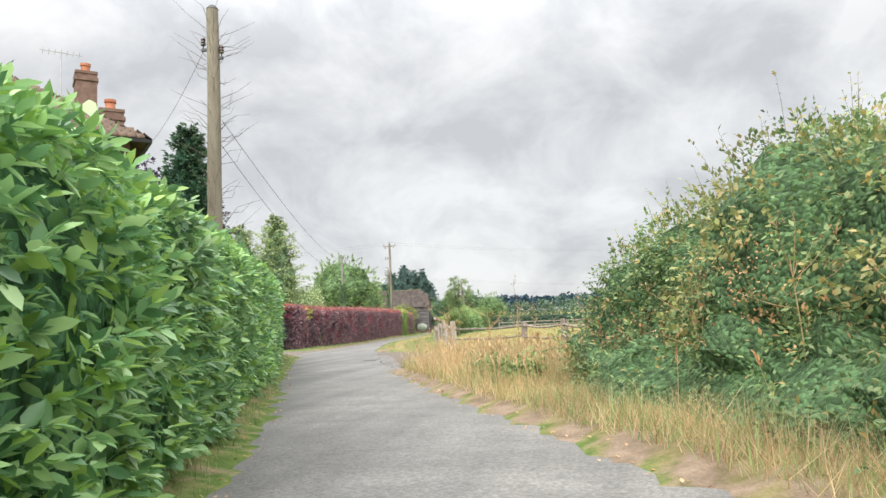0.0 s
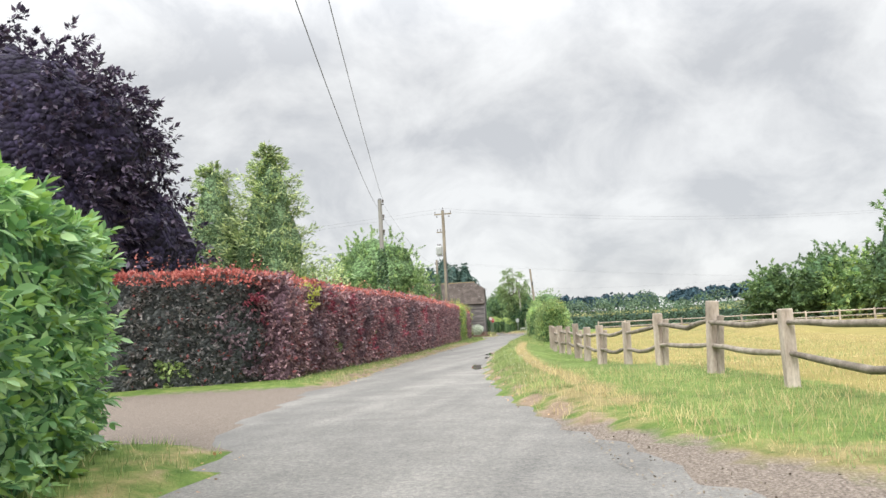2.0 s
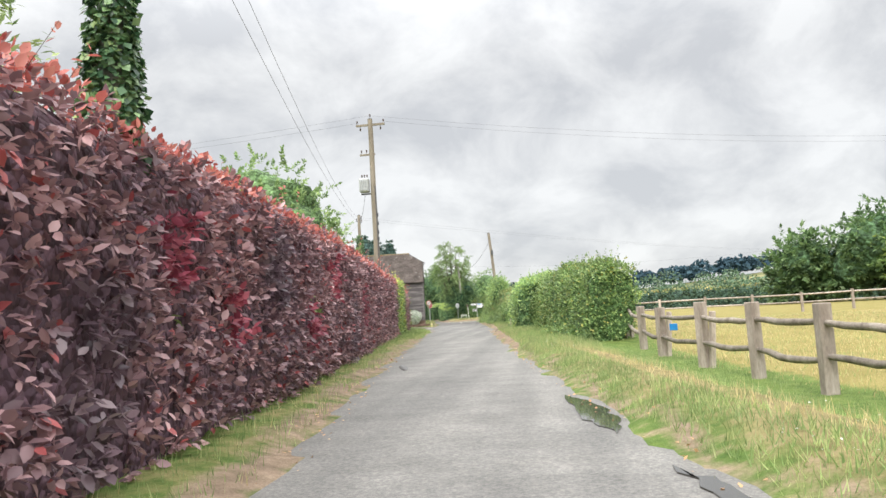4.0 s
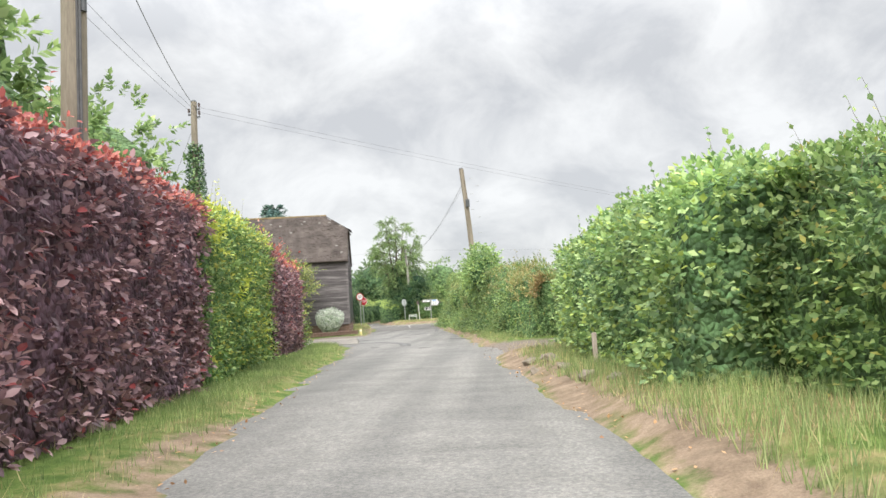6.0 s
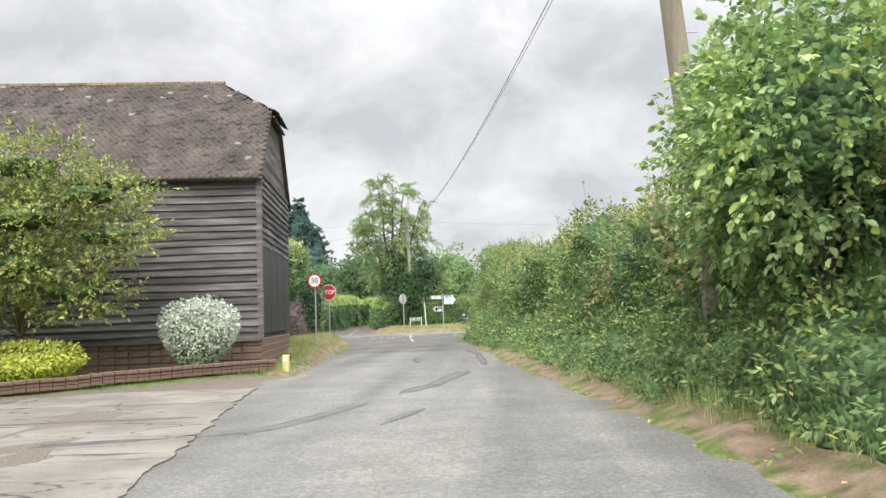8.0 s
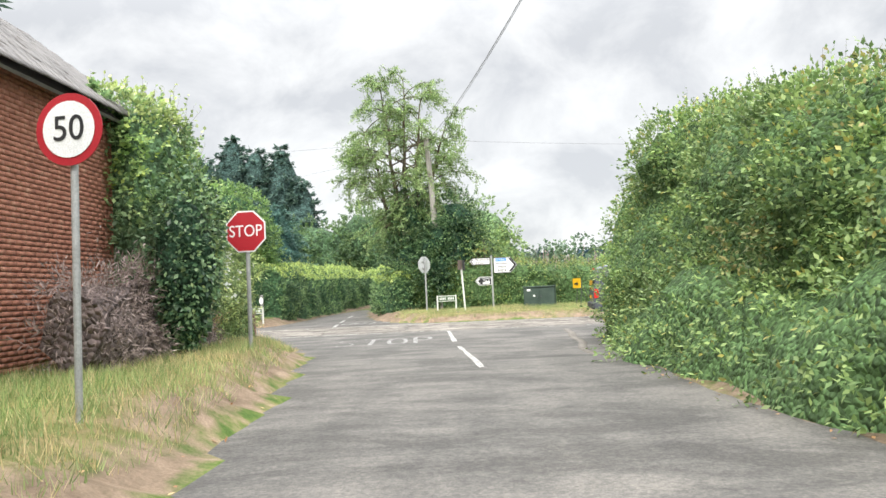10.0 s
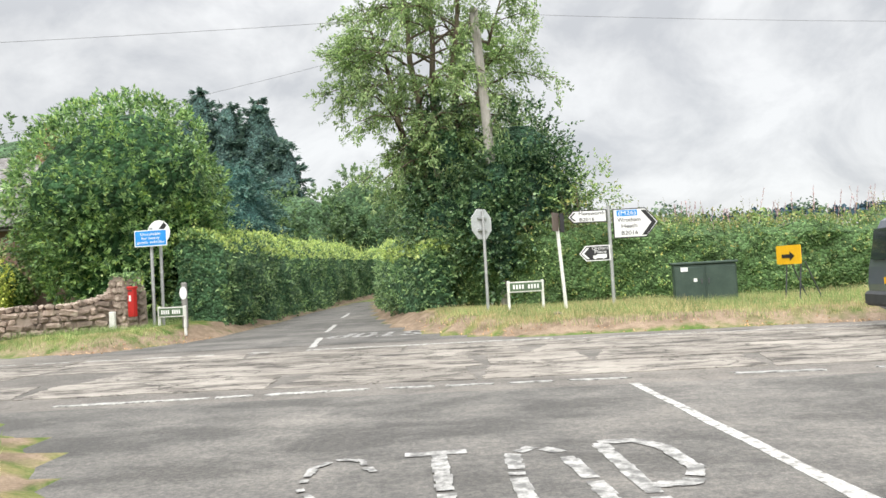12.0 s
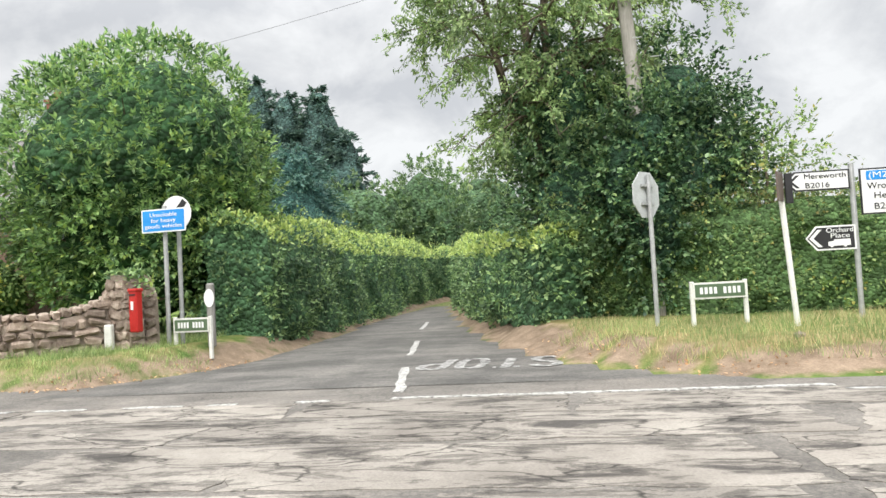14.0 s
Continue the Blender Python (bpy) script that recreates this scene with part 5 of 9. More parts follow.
def open_tree(name, label, base, tops, envelope, mat, seed, limbs=15, twigs=9, per=34, leaf=0.11, start=0.33, stem_r=0.17, ivy=0.62):
    """Several upright stems with arching limbs, hanging twigs and small leaves in loose sprays, so that sky shows between them."""
    rng = np.random.default_rng(seed)
    root = thing(name, label, "tree", base)
    zs, ws = envelope
    mid_x = float(np.mean([t[0] for t in tops]))
    P, N, wood = [], [], []
    for tx, ty, tz in tops:
        f = np.linspace(0, 1, 10)
        bow = 0.16 * np.sin(f * np.pi)
        pts = np.stack([tx * (0.12 + 0.88 * f ** 1.25) - bow * tx * 0.5 + 0.05 * rng.normal(size=10), ty * (0.2 + 0.8 * f) + 0.05 * rng.normal(size=10), -0.3 + (tz + 0.3) * f], 1)
        V, F = tubes([(pts, stem_r * np.interp(f, [0, 0.1, 0.7, 1], [1.35, 1.0, 0.5, 0.1]))], 8)
        place("trunk", soup_mesh("trunk", V, F, M_BARK, True), root)
        stem_ivy(root, pts[:max(3, int(10 * ivy))], 0.52, 2600, rng)
        for k in range(limbs):
            g = start + (1 - start) * (k + rng.random()) / limbs
            o = np.array([np.interp(g, f, pts[:, c]) for c in range(3)])
            az = rng.random() * 2 * np.pi
            d = np.array([math.cos(az), math.sin(az) * 0.8, 0.0])
            reach = np.interp(o[2], zs, ws)
            L = np.clip(reach * (0.7 + 0.35 * rng.random()) - (o[0] - mid_x) * d[0], 0.5, 3.4)
            t = np.linspace(0, 1, 7)[:, None]
            lift = 0.55 + 0.3 * rng.random()
            q = o + d * L * t + np.array([0, 0, 1.0]) * L * (lift * t - (0.55 + 0.35 * rng.random()) * t ** 2) + rng.normal(size=(7, 3)) * 0.05 * L * t
            wood.append((q, np.linspace(0.05, 0.008, 7) * (1.3 - 0.6 * g)))
            for j in range(twigs):
                u = 0.25 + 0.75 * (j + rng.random()) / twigs
                a = np.array([np.interp(u, t[:, 0], q[:, c]) for c in range(3)])
                e = unit((d * 0.7 + rng.normal(size=3) * 0.65 + np.array([0, 0, 0.15]))[None])[0] * (0.45 + 0.5 * rng.random())
                tt = np.linspace(0, 1, 4)[:, None]
                tw_ = a + e * tt + np.array([0, 0, -0.38]) * tt ** 2 * (0.5 + rng.random())
                wood.append((tw_, np.array([0.009, 0.007, 0.005, 0.003])))
                ff = 0.1 + 0.95 * rng.random(per)
                p = np.stack([np.interp(ff, tt[:, 0], tw_[:, c]) for c in range(3)], 1)
                P.append(p + rng.normal(size=(per, 3)) * np.array([0.075, 0.075, 0.055]))
                N.append(np.tile(unit(e[None])[0], (per, 1)))
    V, F = tubes(wood, 4)
    tagged(place("limb_growth", soup_mesh("limb_growth", V, F, M_BARK, True), root), kind="stuff")
    V, F = leaf_arrays(np.concatenate(P), np.concatenate(N), leaf, rng, 0.42, 0.6, 0.8, 0.45, 0.6)
    tagged(place("crown", soup_mesh("crown", V, F, mat), root), kind="stuff")
    return root


def conifer(name, label, base, height, radius, mat, seed, whorls=34, branches=15, per=26, size=0.3, start=0.04, power=0.85, rise=0.25, spiky=0.25, aspect=0.42):
    rng = np.random.default_rng(seed)
    root = thing(name, label, "tree", base)
    zz = np.linspace(-0.3, height, 8)
    V, F = tubes([(np.stack([0 * zz, 0 * zz, zz], 1), radius * 0.07 * (1.02 - np.clip(zz, 0, height) / height) + 0.01)], 8)
    place("trunk", soup_mesh("trunk", V, F, M_BARK, True), root)
    P, N = [], []
    for w in range(whorls):
        h = start + (1 - start) * (w + rng.random()) / whorls
        R = radius * (1 - h) ** power * (1 - 0.35 * math.exp(-h * 9)) + 0.12
        for b in range(max(4, int(branches * (0.35 + 0.65 * (1 - h))))):
            a = rng.random() * 2 * np.pi
            L = R * (1 - spiky + 2 * spiky * rng.random())
            t = rng.random(per) ** 0.6
            d = np.array([math.cos(a), math.sin(a), 0])
            z = h * height + L * (rise * t - 0.30 * t ** 2)
            side = np.array([-math.sin(a), math.cos(a), 0])
            p = d[None] * (L * t)[:, None] + side[None] * (rng.normal(size=per) * 0.16 * L * (1.1 - t * 0.7))[:, None]
            p[:, 2] = z + rng.normal(size=per) * 0.1
            P.append(p)
            N.append(np.tile(unit(d + np.array([0, 0, 0.5 * rise + 0.15])), (per, 1)))
    P, N = np.concatenate(P), np.concatenate(N)
    P[:, 2] = np.maximum(P[:, 2], 0.1)
    # inner mass of the crown, ragged and tapering
    ha, aa = np.meshgrid(np.linspace(0, 1, 26), np.linspace(0, 2 * np.pi, 22, endpoint=False), indexing="ij")
    hh = start + (0.97 - start) * ha.ravel()
    q = np.stack([np.cos(aa.ravel()) * 2, np.sin(aa.ravel()) * 2, hh * height], 1)
    rr = radius * (1 - hh) ** power * (1 - 0.35 * np.exp(-hh * 9)) * (0.35 + 0.75 * fbm(q, 0.9, seed, 3))
    Vc = np.stack([np.cos(aa.ravel()) * rr, np.sin(aa.ravel()) * rr, hh * height], 1)
    i, j = np.meshgrid(np.arange(25), np.arange(22), indexing="ij")
    i, j = i.ravel(), j.ravel()
    place("twig_mass", soup_mesh("twig_mass", Vc, np.stack([i * 22 + j, i * 22 + (j + 1) % 22, (i + 1) * 22 + (j + 1) % 22, (i + 1) * 22 + j], 1), shaded_core_for(mat, size * 0.5)), root)
    V, F = leaf_arrays(P, N, size, rng, aspect, 0.9, 0.6, 0.35, 0.6)
    tagged(place("crown", soup_mesh("crown", V, F, mat), root), kind="stuff")
    return root


def gz(x, y):
    return float(ground_z(np.array([x]), np.array([y]))[0])


def at(x, y):
    return (x, y, gz(x, y))


conifer("cypress", "tall dark green columnar cypress behind the laurel hedge", at(16.0, 14.4), 10.6, 1.75, M_CYPRESS, 41, whorls=46, branches=20, per=34, size=0.24, power=0.45, rise=0.9, spiky=0.12)
tree("copper_beech_tree", "large dark purple copper beech tree behind the hedge", at(-3.4, 41), 0.5, 2.5, [(0, 0, 9.4, 6.3, 6.2, 7.0), (2.6, -2.5, 5.2, 4.4, 4.2, 4.2), (3.4, 2.5, 5.6, 3.6, 3.6, 4.2), (2.8, 0, 10.2, 3.8, 3.8, 3.8), (-2, 1, 6, 6, 6, 5)], 2700, 13, 0.30, 0.46, M_COPPER_TREE, 42, mass=0.8, droop=0.6, shell=0.8, aspect=0.55, shoot=0.55)
conifer("golden_conifer", "yellow-green conifer with ragged branches behind the hedge", at(2.3, 54.0), 13.1, 4.0, M_GOLDCON, 43, whorls=44, branches=18, per=44, size=0.29, power=0.7, rise=0.75, spiky=0.42, aspect=0.3)
conifer("golden_conifer", "yellow-green conifer growing beside its neighbour", at(-1.6, 54.2), 12.3, 3.6, M_GOLDCON, 44, whorls=40, branches=16, per=42, size=0.29, power=0.62, rise=0.75, spiky=0.45, aspect=0.3)
tree("shrub", "dull green garden shrub behind the copper beech hedge", at(5.4, 53.0), 0.12, 1.0, [(0, 0, 3.0, 2.6, 2.6, 2.3)], 120, 60, 0.2, 0.4, M_GOLDCON, 45, limbs=10)
tree("round_tree", "round grey-green broadleaf tree behind the hedge", at(-1.6, 85), 0.32, 2.5, [(0, 0, 6.8, 5.0, 5.0, 4.9), (2.4, 1, 4.2, 3.3, 3.3, 3.2)], 800, 20, 0.26, 0.58, M_ASH, 46, mass=0.8, shoot=0.7, droop=0.2)
tree("garden_tree", "green tree beside the mossy telegraph pole", at(-3.8, 99), 0.3, 2.5, [(0, 0, 6.0, 4.6, 4.6, 4.6), (-2.5, -3, 4, 3.4, 3.4, 3.0)], 700, 20, 0.26, 0.58, M_ASH, 47, mass=0.68, shoot=0.7, droop=0.2)
conifer("dark_conifer", "dark conifer rising behind the barn", at(-7, 138), 11.4, 3.6, M_DARKCON, 48, whorls=26, branches=13, per=20, size=0.5, power=0.5)
conifer("dark_conifer", "dark conifer rising behind the barn", at(-10.5, 137), 10.4, 3.4, M_DARKCON, 49, whorls=24, branches=13, per=20, size=0.5, power=0.5)
tree("hazel_bush", "tall hazel bush with broad leaves growing through the hedge", at(12.0, 108.2), 0.07, 0.8, [(0, 0, 2.85, 0.9, 1.2, 1.4), (-0.05, 1.5, 2.8, 0.85, 1.1, 1.35)], 1250, 11, 0.09, 0.24, M_HAZEL, 50, limbs=14, aspect=0.66, mass=0.6, shoot=0.35, fine=True)
# junction trees
ivy_oak = open_tree("ivy_clad_tree", "tall multi-stemmed ash by the road, its stems thick with ivy", at(1.0, 163.3), [(-2.2, 0.3, 10.0), (-1.1, -0.2, 12.0), (0.1, 0.4, 12.7), (1.2, -0.3, 11.6), (2.4, 0.2, 10.0)],
                    ([3.5, 4.6, 6.0, 8.0, 10.0, 12.0, 13.0], [2.0, 3.4, 4.1, 4.2, 3.6, 2.0, 1.0]), M_ASH, 51, limbs=19, twigs=12, per=56, leaf=0.125)
tree("ivy_thicket", "thicket of ivy, thorn and elder round the foot of the tree", at(1.9, 162.4), 0.12, 0.8, [(-0.3, 0, 2.2, 1.75, 1.8, 2.2), (-0.5, 0.5, 4.4, 1.2, 1.2, 2.2), (1.5, -0.4, 2.5, 1.9, 1.5, 2.2), (1.6, 0.1, 4.5, 1.6, 1.3, 1.5), (2.6, -0.2, 3.2, 0.95, 0.9, 1.2)], 2200, 15, 0.105, 0.3, M_IVY, 52, limbs=20, aspect=0.7, mass=0.62, shell=0.66, shoot=0.5, droop=0.25)
tree("ivy_thicket", "ivy and thorn grown up round the telegraph pole", at(2.9, 160.75), 0.05, 0.5, [(0, 0, 1.9, 0.75, 0.5, 1.7), (-0.1, 0, 3.4, 0.6, 0.42, 1.2), (-0.55, 0.1, 2.6, 0.7, 0.5, 1.6)], 620, 13, 0.10, 0.2, M_IVY, 57, limbs=10, aspect=0.7, mass=0.6, shoot=0.3)
tree("elder_bush", "loose elder branches beside the road signs", at(5.1, 161.0), 0.06, 0.6, [(0, 0, 2.2, 1.3, 0.9, 1.5), (0.5, 0, 3.0, 0.6, 0.6, 0.9)], 230, 12, 0.10, 0.28, M_MIXED, 53, limbs=16, shoot=0.5)
tree("clipped_tree", "big dome-shaped clipped evergreen by the stone wall", at(-9.15, 162.6), 0.25, 0.8, [(0, 0, 4.0, 3.05, 3.0, 3.0), (0.1, 0, 2.5, 2.7, 2.7, 2.4)], 4300, 12, 0.155, 0.11, M_CLIPPED, 54, mass=0.82, shell=0.9, limbs=10, aspect=0.40, droop=-0.1, shoot=0.24)
conifer("blue_conifer", "broad blue-green conifer behind the lane hedge", at(-12.6, 184.5), 8.6, 3.4, M_BLUECON, 55, whorls=34, branches=22, per=46, size=0.24, power=0.42, rise=0.2)
for k, (x, y, h, r) in enumerate([(-25.0, 210, 20.5, 4.6), (-21.8, 209, 18.6, 4.6), (-18.6, 208.5, 18.6, 4.4), (-16.0, 207, 14.2, 3.8), (-29.5, 213, 18.5, 5.5)]):
    conifer("dark_conifer", "dark conifer standing behind the far lane", at(x, y), h, r, M_DARKCON, 60 + k, whorls=28, branches=17, per=26, size=0.52, power=0.5, spiky=0.22, rise=0.4)
for k, (x, y, h, r, m) in enumerate([(-12.4, 198, 8.8, 4.0, M_TREE), (4.5, 197, 9.8, 3.9, M_ASH), (-15.5, 196, 8.2, 4.0, M_TREE), (-4.5, 214, 11.5, 5, M_TREE), (-9.0, 208, 11.0, 4, M_TREE), (-8.6, 202, 10.4, 3.4, M_TREE),
                                     (-34, 196, 15.5, 6.0, M_TREE), (-41, 192, 15, 6.5, M_TREE), (-50, 188, 14, 7, M_TREE), (-28, 196, 14.5, 5.5, M_TREE), (-20.5, 193, 8.0, 4.2, M_TREE)]):
    tree("broadleaf_tree", "broadleaf tree in full leaf beyond the lane hedges", at(x, y), 0.3, 2.0, [(0, 0, h * 0.55, r, r, h * 0.45), (r * 0.4, -r * 0.3, h * 0.35, r * 0.7, r * 0.7, h * 0.33), (-r * 0.45, -r * 0.2, h * 0.5, r * 0.55, r * 0.6, h * 0.3)], 480, 13, 0.3, 0.6, m, 70 + k, limbs=14, mass=0.72, shell=0.75, shoot=0.55, droop=0.3)
# trees round the pasture
for k, (x, y, h, r, m) in enumerate([(56.5, 104, 14.5, 6.5, M_TREE), (66, 100, 8.0, 5.0, M_TREE), (48.5, 116, 9.2, 4.6, M_TREE), (43, 120, 7.2, 3.6, M_TREE), (76, 95, 6.5, 6, M_TREE), (52, 112, 8, 4.5, M_HAZEL), (61, 108, 8.5, 5, M_TREE)]):
    tree("field_tree", "broadleaf tree at the edge of the pasture", at(x, y), 0.35, 2.0, [(0, 0, h * 0.55, r, r, h * 0.45), (r * 0.5, -r * 0.3, h * 0.3, r * 0.7, r * 0.7, h * 0.3), (-r * 0.5, 0.2, h * 0.33, r * 0.6, r * 0.6, h * 0.3)], 420, 15, 0.5, 0.75, m, 90 + k, limbs=14, mass=0.72, shoot=0.9, droop=0.2)


def hill_z(x):
    return np.interp(x, [-300, 40, 90, 160, 300, 500], [7.5, 7.5, 10, 15.5, 16, 12])


def woods(name, label, line, depth, height, step, mat, leaf, per, seed, lift=False, uneven=0.55):
    """A far belt of woodland: many crowns in one mesh."""
    rng = np.random.default_rng(seed)
    total = along(line, np.zeros(1))[3]
    P, N = [], []
    for s in np.arange(0, total, step):
        p, nl, t, _ = along(line, np.array([s]))
        base = hill_z(p[0][0]) if lift else 0.0
        for row in range(2):
            c = p[0] + nl[0] * (row * depth + rng.normal() * depth * 0.3) + t[0] * rng.normal() * step * 0.3
            h = height * (0.9 - uneven * 0.45 + uneven * rng.random()) * (1 + 0.15 * row)
            r = step * (0.55 + 0.4 * rng.random())
            d = unit(rng.normal(size=(per, 3)))
            d[:, 2] = np.abs(d[:, 2]) * 1.1 - 0.25
            q = d * np.array([r, r, h * 0.55]) * (0.75 + 0.35 * rng.random((per, 1)))
            q[:, :2] += c
            q[:, 2] = np.maximum(q[:, 2] + h * 0.5, 0) + base + 0.6
            P.append(q); N.append(d)
    P, N = np.concatenate(P), np.concatenate(N)
    V, F = leaf_arrays(P, N, leaf, rng, 0.9, 0.3, 1.0, 0.1, 0.5)
    tagged(new(name, soup_mesh(name, V, F, mat)), label, "woodland", kind="stuff")


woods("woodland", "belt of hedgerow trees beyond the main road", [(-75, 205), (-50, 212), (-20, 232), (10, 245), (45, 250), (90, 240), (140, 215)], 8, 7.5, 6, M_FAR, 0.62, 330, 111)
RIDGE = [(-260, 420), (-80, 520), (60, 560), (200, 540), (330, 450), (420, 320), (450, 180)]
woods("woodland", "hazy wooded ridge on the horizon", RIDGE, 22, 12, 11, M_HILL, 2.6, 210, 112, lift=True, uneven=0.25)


def hillside():
    """Fields sloping up to the wooded ridge."""
    s = np.linspace(0, along(RIDGE, np.zeros(1))[3], 60)
    p = along(RIDGE, s)[0]
    away = unit(p - np.array([10.0, 70.0]))
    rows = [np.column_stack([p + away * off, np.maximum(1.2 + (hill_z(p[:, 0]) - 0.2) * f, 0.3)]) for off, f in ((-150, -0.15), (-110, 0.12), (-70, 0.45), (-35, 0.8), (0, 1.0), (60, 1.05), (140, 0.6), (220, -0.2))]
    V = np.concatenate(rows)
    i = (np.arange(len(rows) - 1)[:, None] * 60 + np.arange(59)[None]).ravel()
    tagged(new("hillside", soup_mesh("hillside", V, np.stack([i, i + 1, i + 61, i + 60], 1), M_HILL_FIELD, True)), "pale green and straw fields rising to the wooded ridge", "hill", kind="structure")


hillside()
woods("woodland", "trees along the side of the pasture", [(84, 96), (110, 88), (135, 70), (150, 40)], 8, 9, 6, M_FAR, 0.8, 260, 113)
woods("woodland", "garden trees behind the house and hedges", [(-40, 60), (-32, 90), (-28, 115), (-30, 140)], 7, 8, 6, M_TREE, 0.7, 240, 114)


def ridge():
    """Low rise of fields under the wooded ridge."""
    a = np.linspace(radians(-20), radians(130), 60)
    V, F = [], []
    for k, (r, z) in enumerate([(330, 0.9), (430, 5.0), (520, 9.0), (640, 9.5)]):
        V.append(np.stack([r * np.cos(a) - 10, r * np.sin(a) + 30, z + 1.5 * np.sin(a * 7 + k)], 1))
    i = (np.arange(3)[:, None] * 60 + np.arange(59)[None]).ravel()
    m = mottled("distant_field", [(0.3, (0.17, 0.20, 0.085)), (0.7, (0.33, 0.32, 0.15))], 0.02, 0.95, 1.0, 0.1, 0.05, spec=0.1)
    tagged(new("backdrop", soup_mesh("backdrop", np.concatenate(V), np.stack([i, i + 1, i + 61, i + 60], 1), m, True)), "distant sloping fields under a wooded ridge", "hillside", kind="structure")


ridge()


# ---- poles and wires ----
def ivy_sleeve(parent, r, z0, z1, n, seed, mat=None, size=0.085):
    rng = np.random.default_rng(seed)
    n = int(n * 1.5)
    z = z0 + (z1 - z0) * rng.random(n) ** 1.1
    a = rng.random(n) * 2 * np.pi
    k = r * (1 - 0.55 * ((z - z0) / (z1 - z0)) ** 2) * (0.75 + 0.5 * rng.random(n))
    d = np.stack([np.cos(a), np.sin(a), 0 * a], 1)
    P = d * k[:, None]
    P[:, 2] = z
    V, F = leaf_arrays(P, d, size, rng, 0.85, 0.4, 0.8, 0.5, 0.7)
    tagged(place("ivy", soup_mesh("ivy", V, F, mat or M_IVY), parent, "dark green climbing ivy"), kind="stuff")


def pole(label, x, y, height, r=0.13, lean=(0, 0), mat=None, name="telegraph_pole"):
    z = gz(x, y)
    root = thing(name, label, "utility pole", (x, y, z))
    zz = np.linspace(-0.4, height - z, 10)
    wob = 0.01 * np.sin(zz * 1.3)
    V, F = tubes([(np.stack([lean[0] * zz / height + wob, lean[1] * zz / height, zz], 1), r * (1.12 - 0.32 * np.clip(zz, 0, None) / height))], 14)
    shaft = place("shaft", soup_mesh("shaft", V, F, mat or M_POLE, True), root)
    bm = bmesh.new()
    top = height - z
    cyl(bm, r * 0.85, r * 0.5, (lean[0], lean[1], top - 0.01), (lean[0], lean[1], top + 0.06), 14)
    part("cap", bm, M_DARKMETAL, root)
    return root, top


def insulator(parent, x, y, z, up=1):
    bm = bmesh.new()
    cyl(bm, 0.012, 0.012, (x, y, z), (x, y, z + 0.16 * up), 6)
    for k in range(3):
        cyl(bm, 0.05, 0.035, (x, y, z + (0.10 + 0.05 * k) * up), (x, y, z + (0.14 + 0.05 * k) * up), 10)
    part("insulator", bm, M_CERAMIC, parent)


def bracket(parent, z, dx, dy=0.0, n=1):
    bm = bmesh.new()
    box(bm, (abs(dx) + 0.06, 0.05, 0.05), (dx / 2, dy, z))
    part("bracket", bm, M_DARKMETAL, parent)
    insulator(parent, dx, dy, z)


def steps_on(parent, top, r, z0=3.0):
    for k, z in enumerate(np.arange(z0, top - 0.5, 0.42)):
        bm = bmesh.new()
        s = 1 if k % 2 else -1
        cyl(bm, 0.012, 0.012, (s * r * 0.7, 0, z), (s * (r + 0.15), 0, z), 6)
        part("climbing_peg", bm, M_METAL, parent)


def wire(label, a, b, sag, r=0.012, segs=18, x=None):
    t = np.linspace(0, 1, segs)[:, None]
    p = np.array(a) * (1 - t) + np.array(b) * t
    p[:, 2] -= (4 * sag * t * (1 - t))[:, 0]
    V, F = tubes([(p, np.full(segs, r))], 5)
    tagged(new("overhead_wire", soup_mesh("overhead_wire", V, F, M_WIRE, True)), label, "cable", group="overhead wires")


p0, t0 = pole("weathered telegraph pole with dead twigs standing in the laurel hedge", 27.15, -3.42, 7.6, 0.14)
bracket(p0, t0 - 0.8, -0.2); bracket(p0, t0 - 1.0, 0.18)
rng = np.random.default_rng(5)
tw = []
for k in range(90):
    z = 3.0 + 4.2 * rng.random(); a = rng.random() * 6.28; L = 0.25 + 0.5 * rng.random()
    s = np.array([0.13 * math.cos(a), 0.13 * math.sin(a), z])
    e = s + L * np.array([math.cos(a), math.sin(a), 0.3 + 0.6 * rng.random()])
    tw.append(([s, (s + e) / 2 + rng.normal(size=3) * 0.07, e], [0.006, 0.004, 0.002]))
V, F = tubes(tw, 3)
tagged(place("dead_twig_growth", soup_mesh("dead_twig_growth", V, F, M_BARK), p0, "dry climbing stems"), kind="stuff")

p1, t1 = pole("telegraph pole with ivy climbing its lower half", 11.85, 47.0, 7.9, 0.12, mat=M_POLE_GREY)
ivy_sleeve(p1, 0.25, 2.4, 5.3, 2600, 6, size=0.09)
for dz in (0.25, 1.0, 1.75):
    bracket(p1, t1 - dz, 0.16)

p2, t2 = pole("tall pole with crossarms, insulators and a transformer", 6.7, 81.5, 12.9, 0.17, name="transformer_pole")
bm = bmesh.new(); box(bm, (1.7, 0.1, 0.12), (0, 0, t2 - 0.35)); part("crossarm", bm, M_POLE, p2)
for dx in (-0.78, 0.78):
    insulator(p2, dx, 0, t2 - 0.3)
insulator(p2, 0, 0, t2 + 0.05)
for dx in (-0.6, 0.6):
    insulator(p2, dx, 0, t2 - 0.42, -1)
bm = bmesh.new(); box(bm, (0.9, 0.09, 0.1), (-0.25, 0, t2 - 2.1)); part("crossarm", bm, M_POLE, p2)
for dx in (-0.6, -0.3, 0.1):
    insulator(p2, dx, 0, t2 - 2.05)
tr = bmesh.new(); box(tr, (0.55, 0.5, 0.8), (-0.52, -0.02, t2 - 3.9), bevel=0.05)
tank = part("transformer", tr, M_SIGNBACK, p2, "pale grey transformer tank")
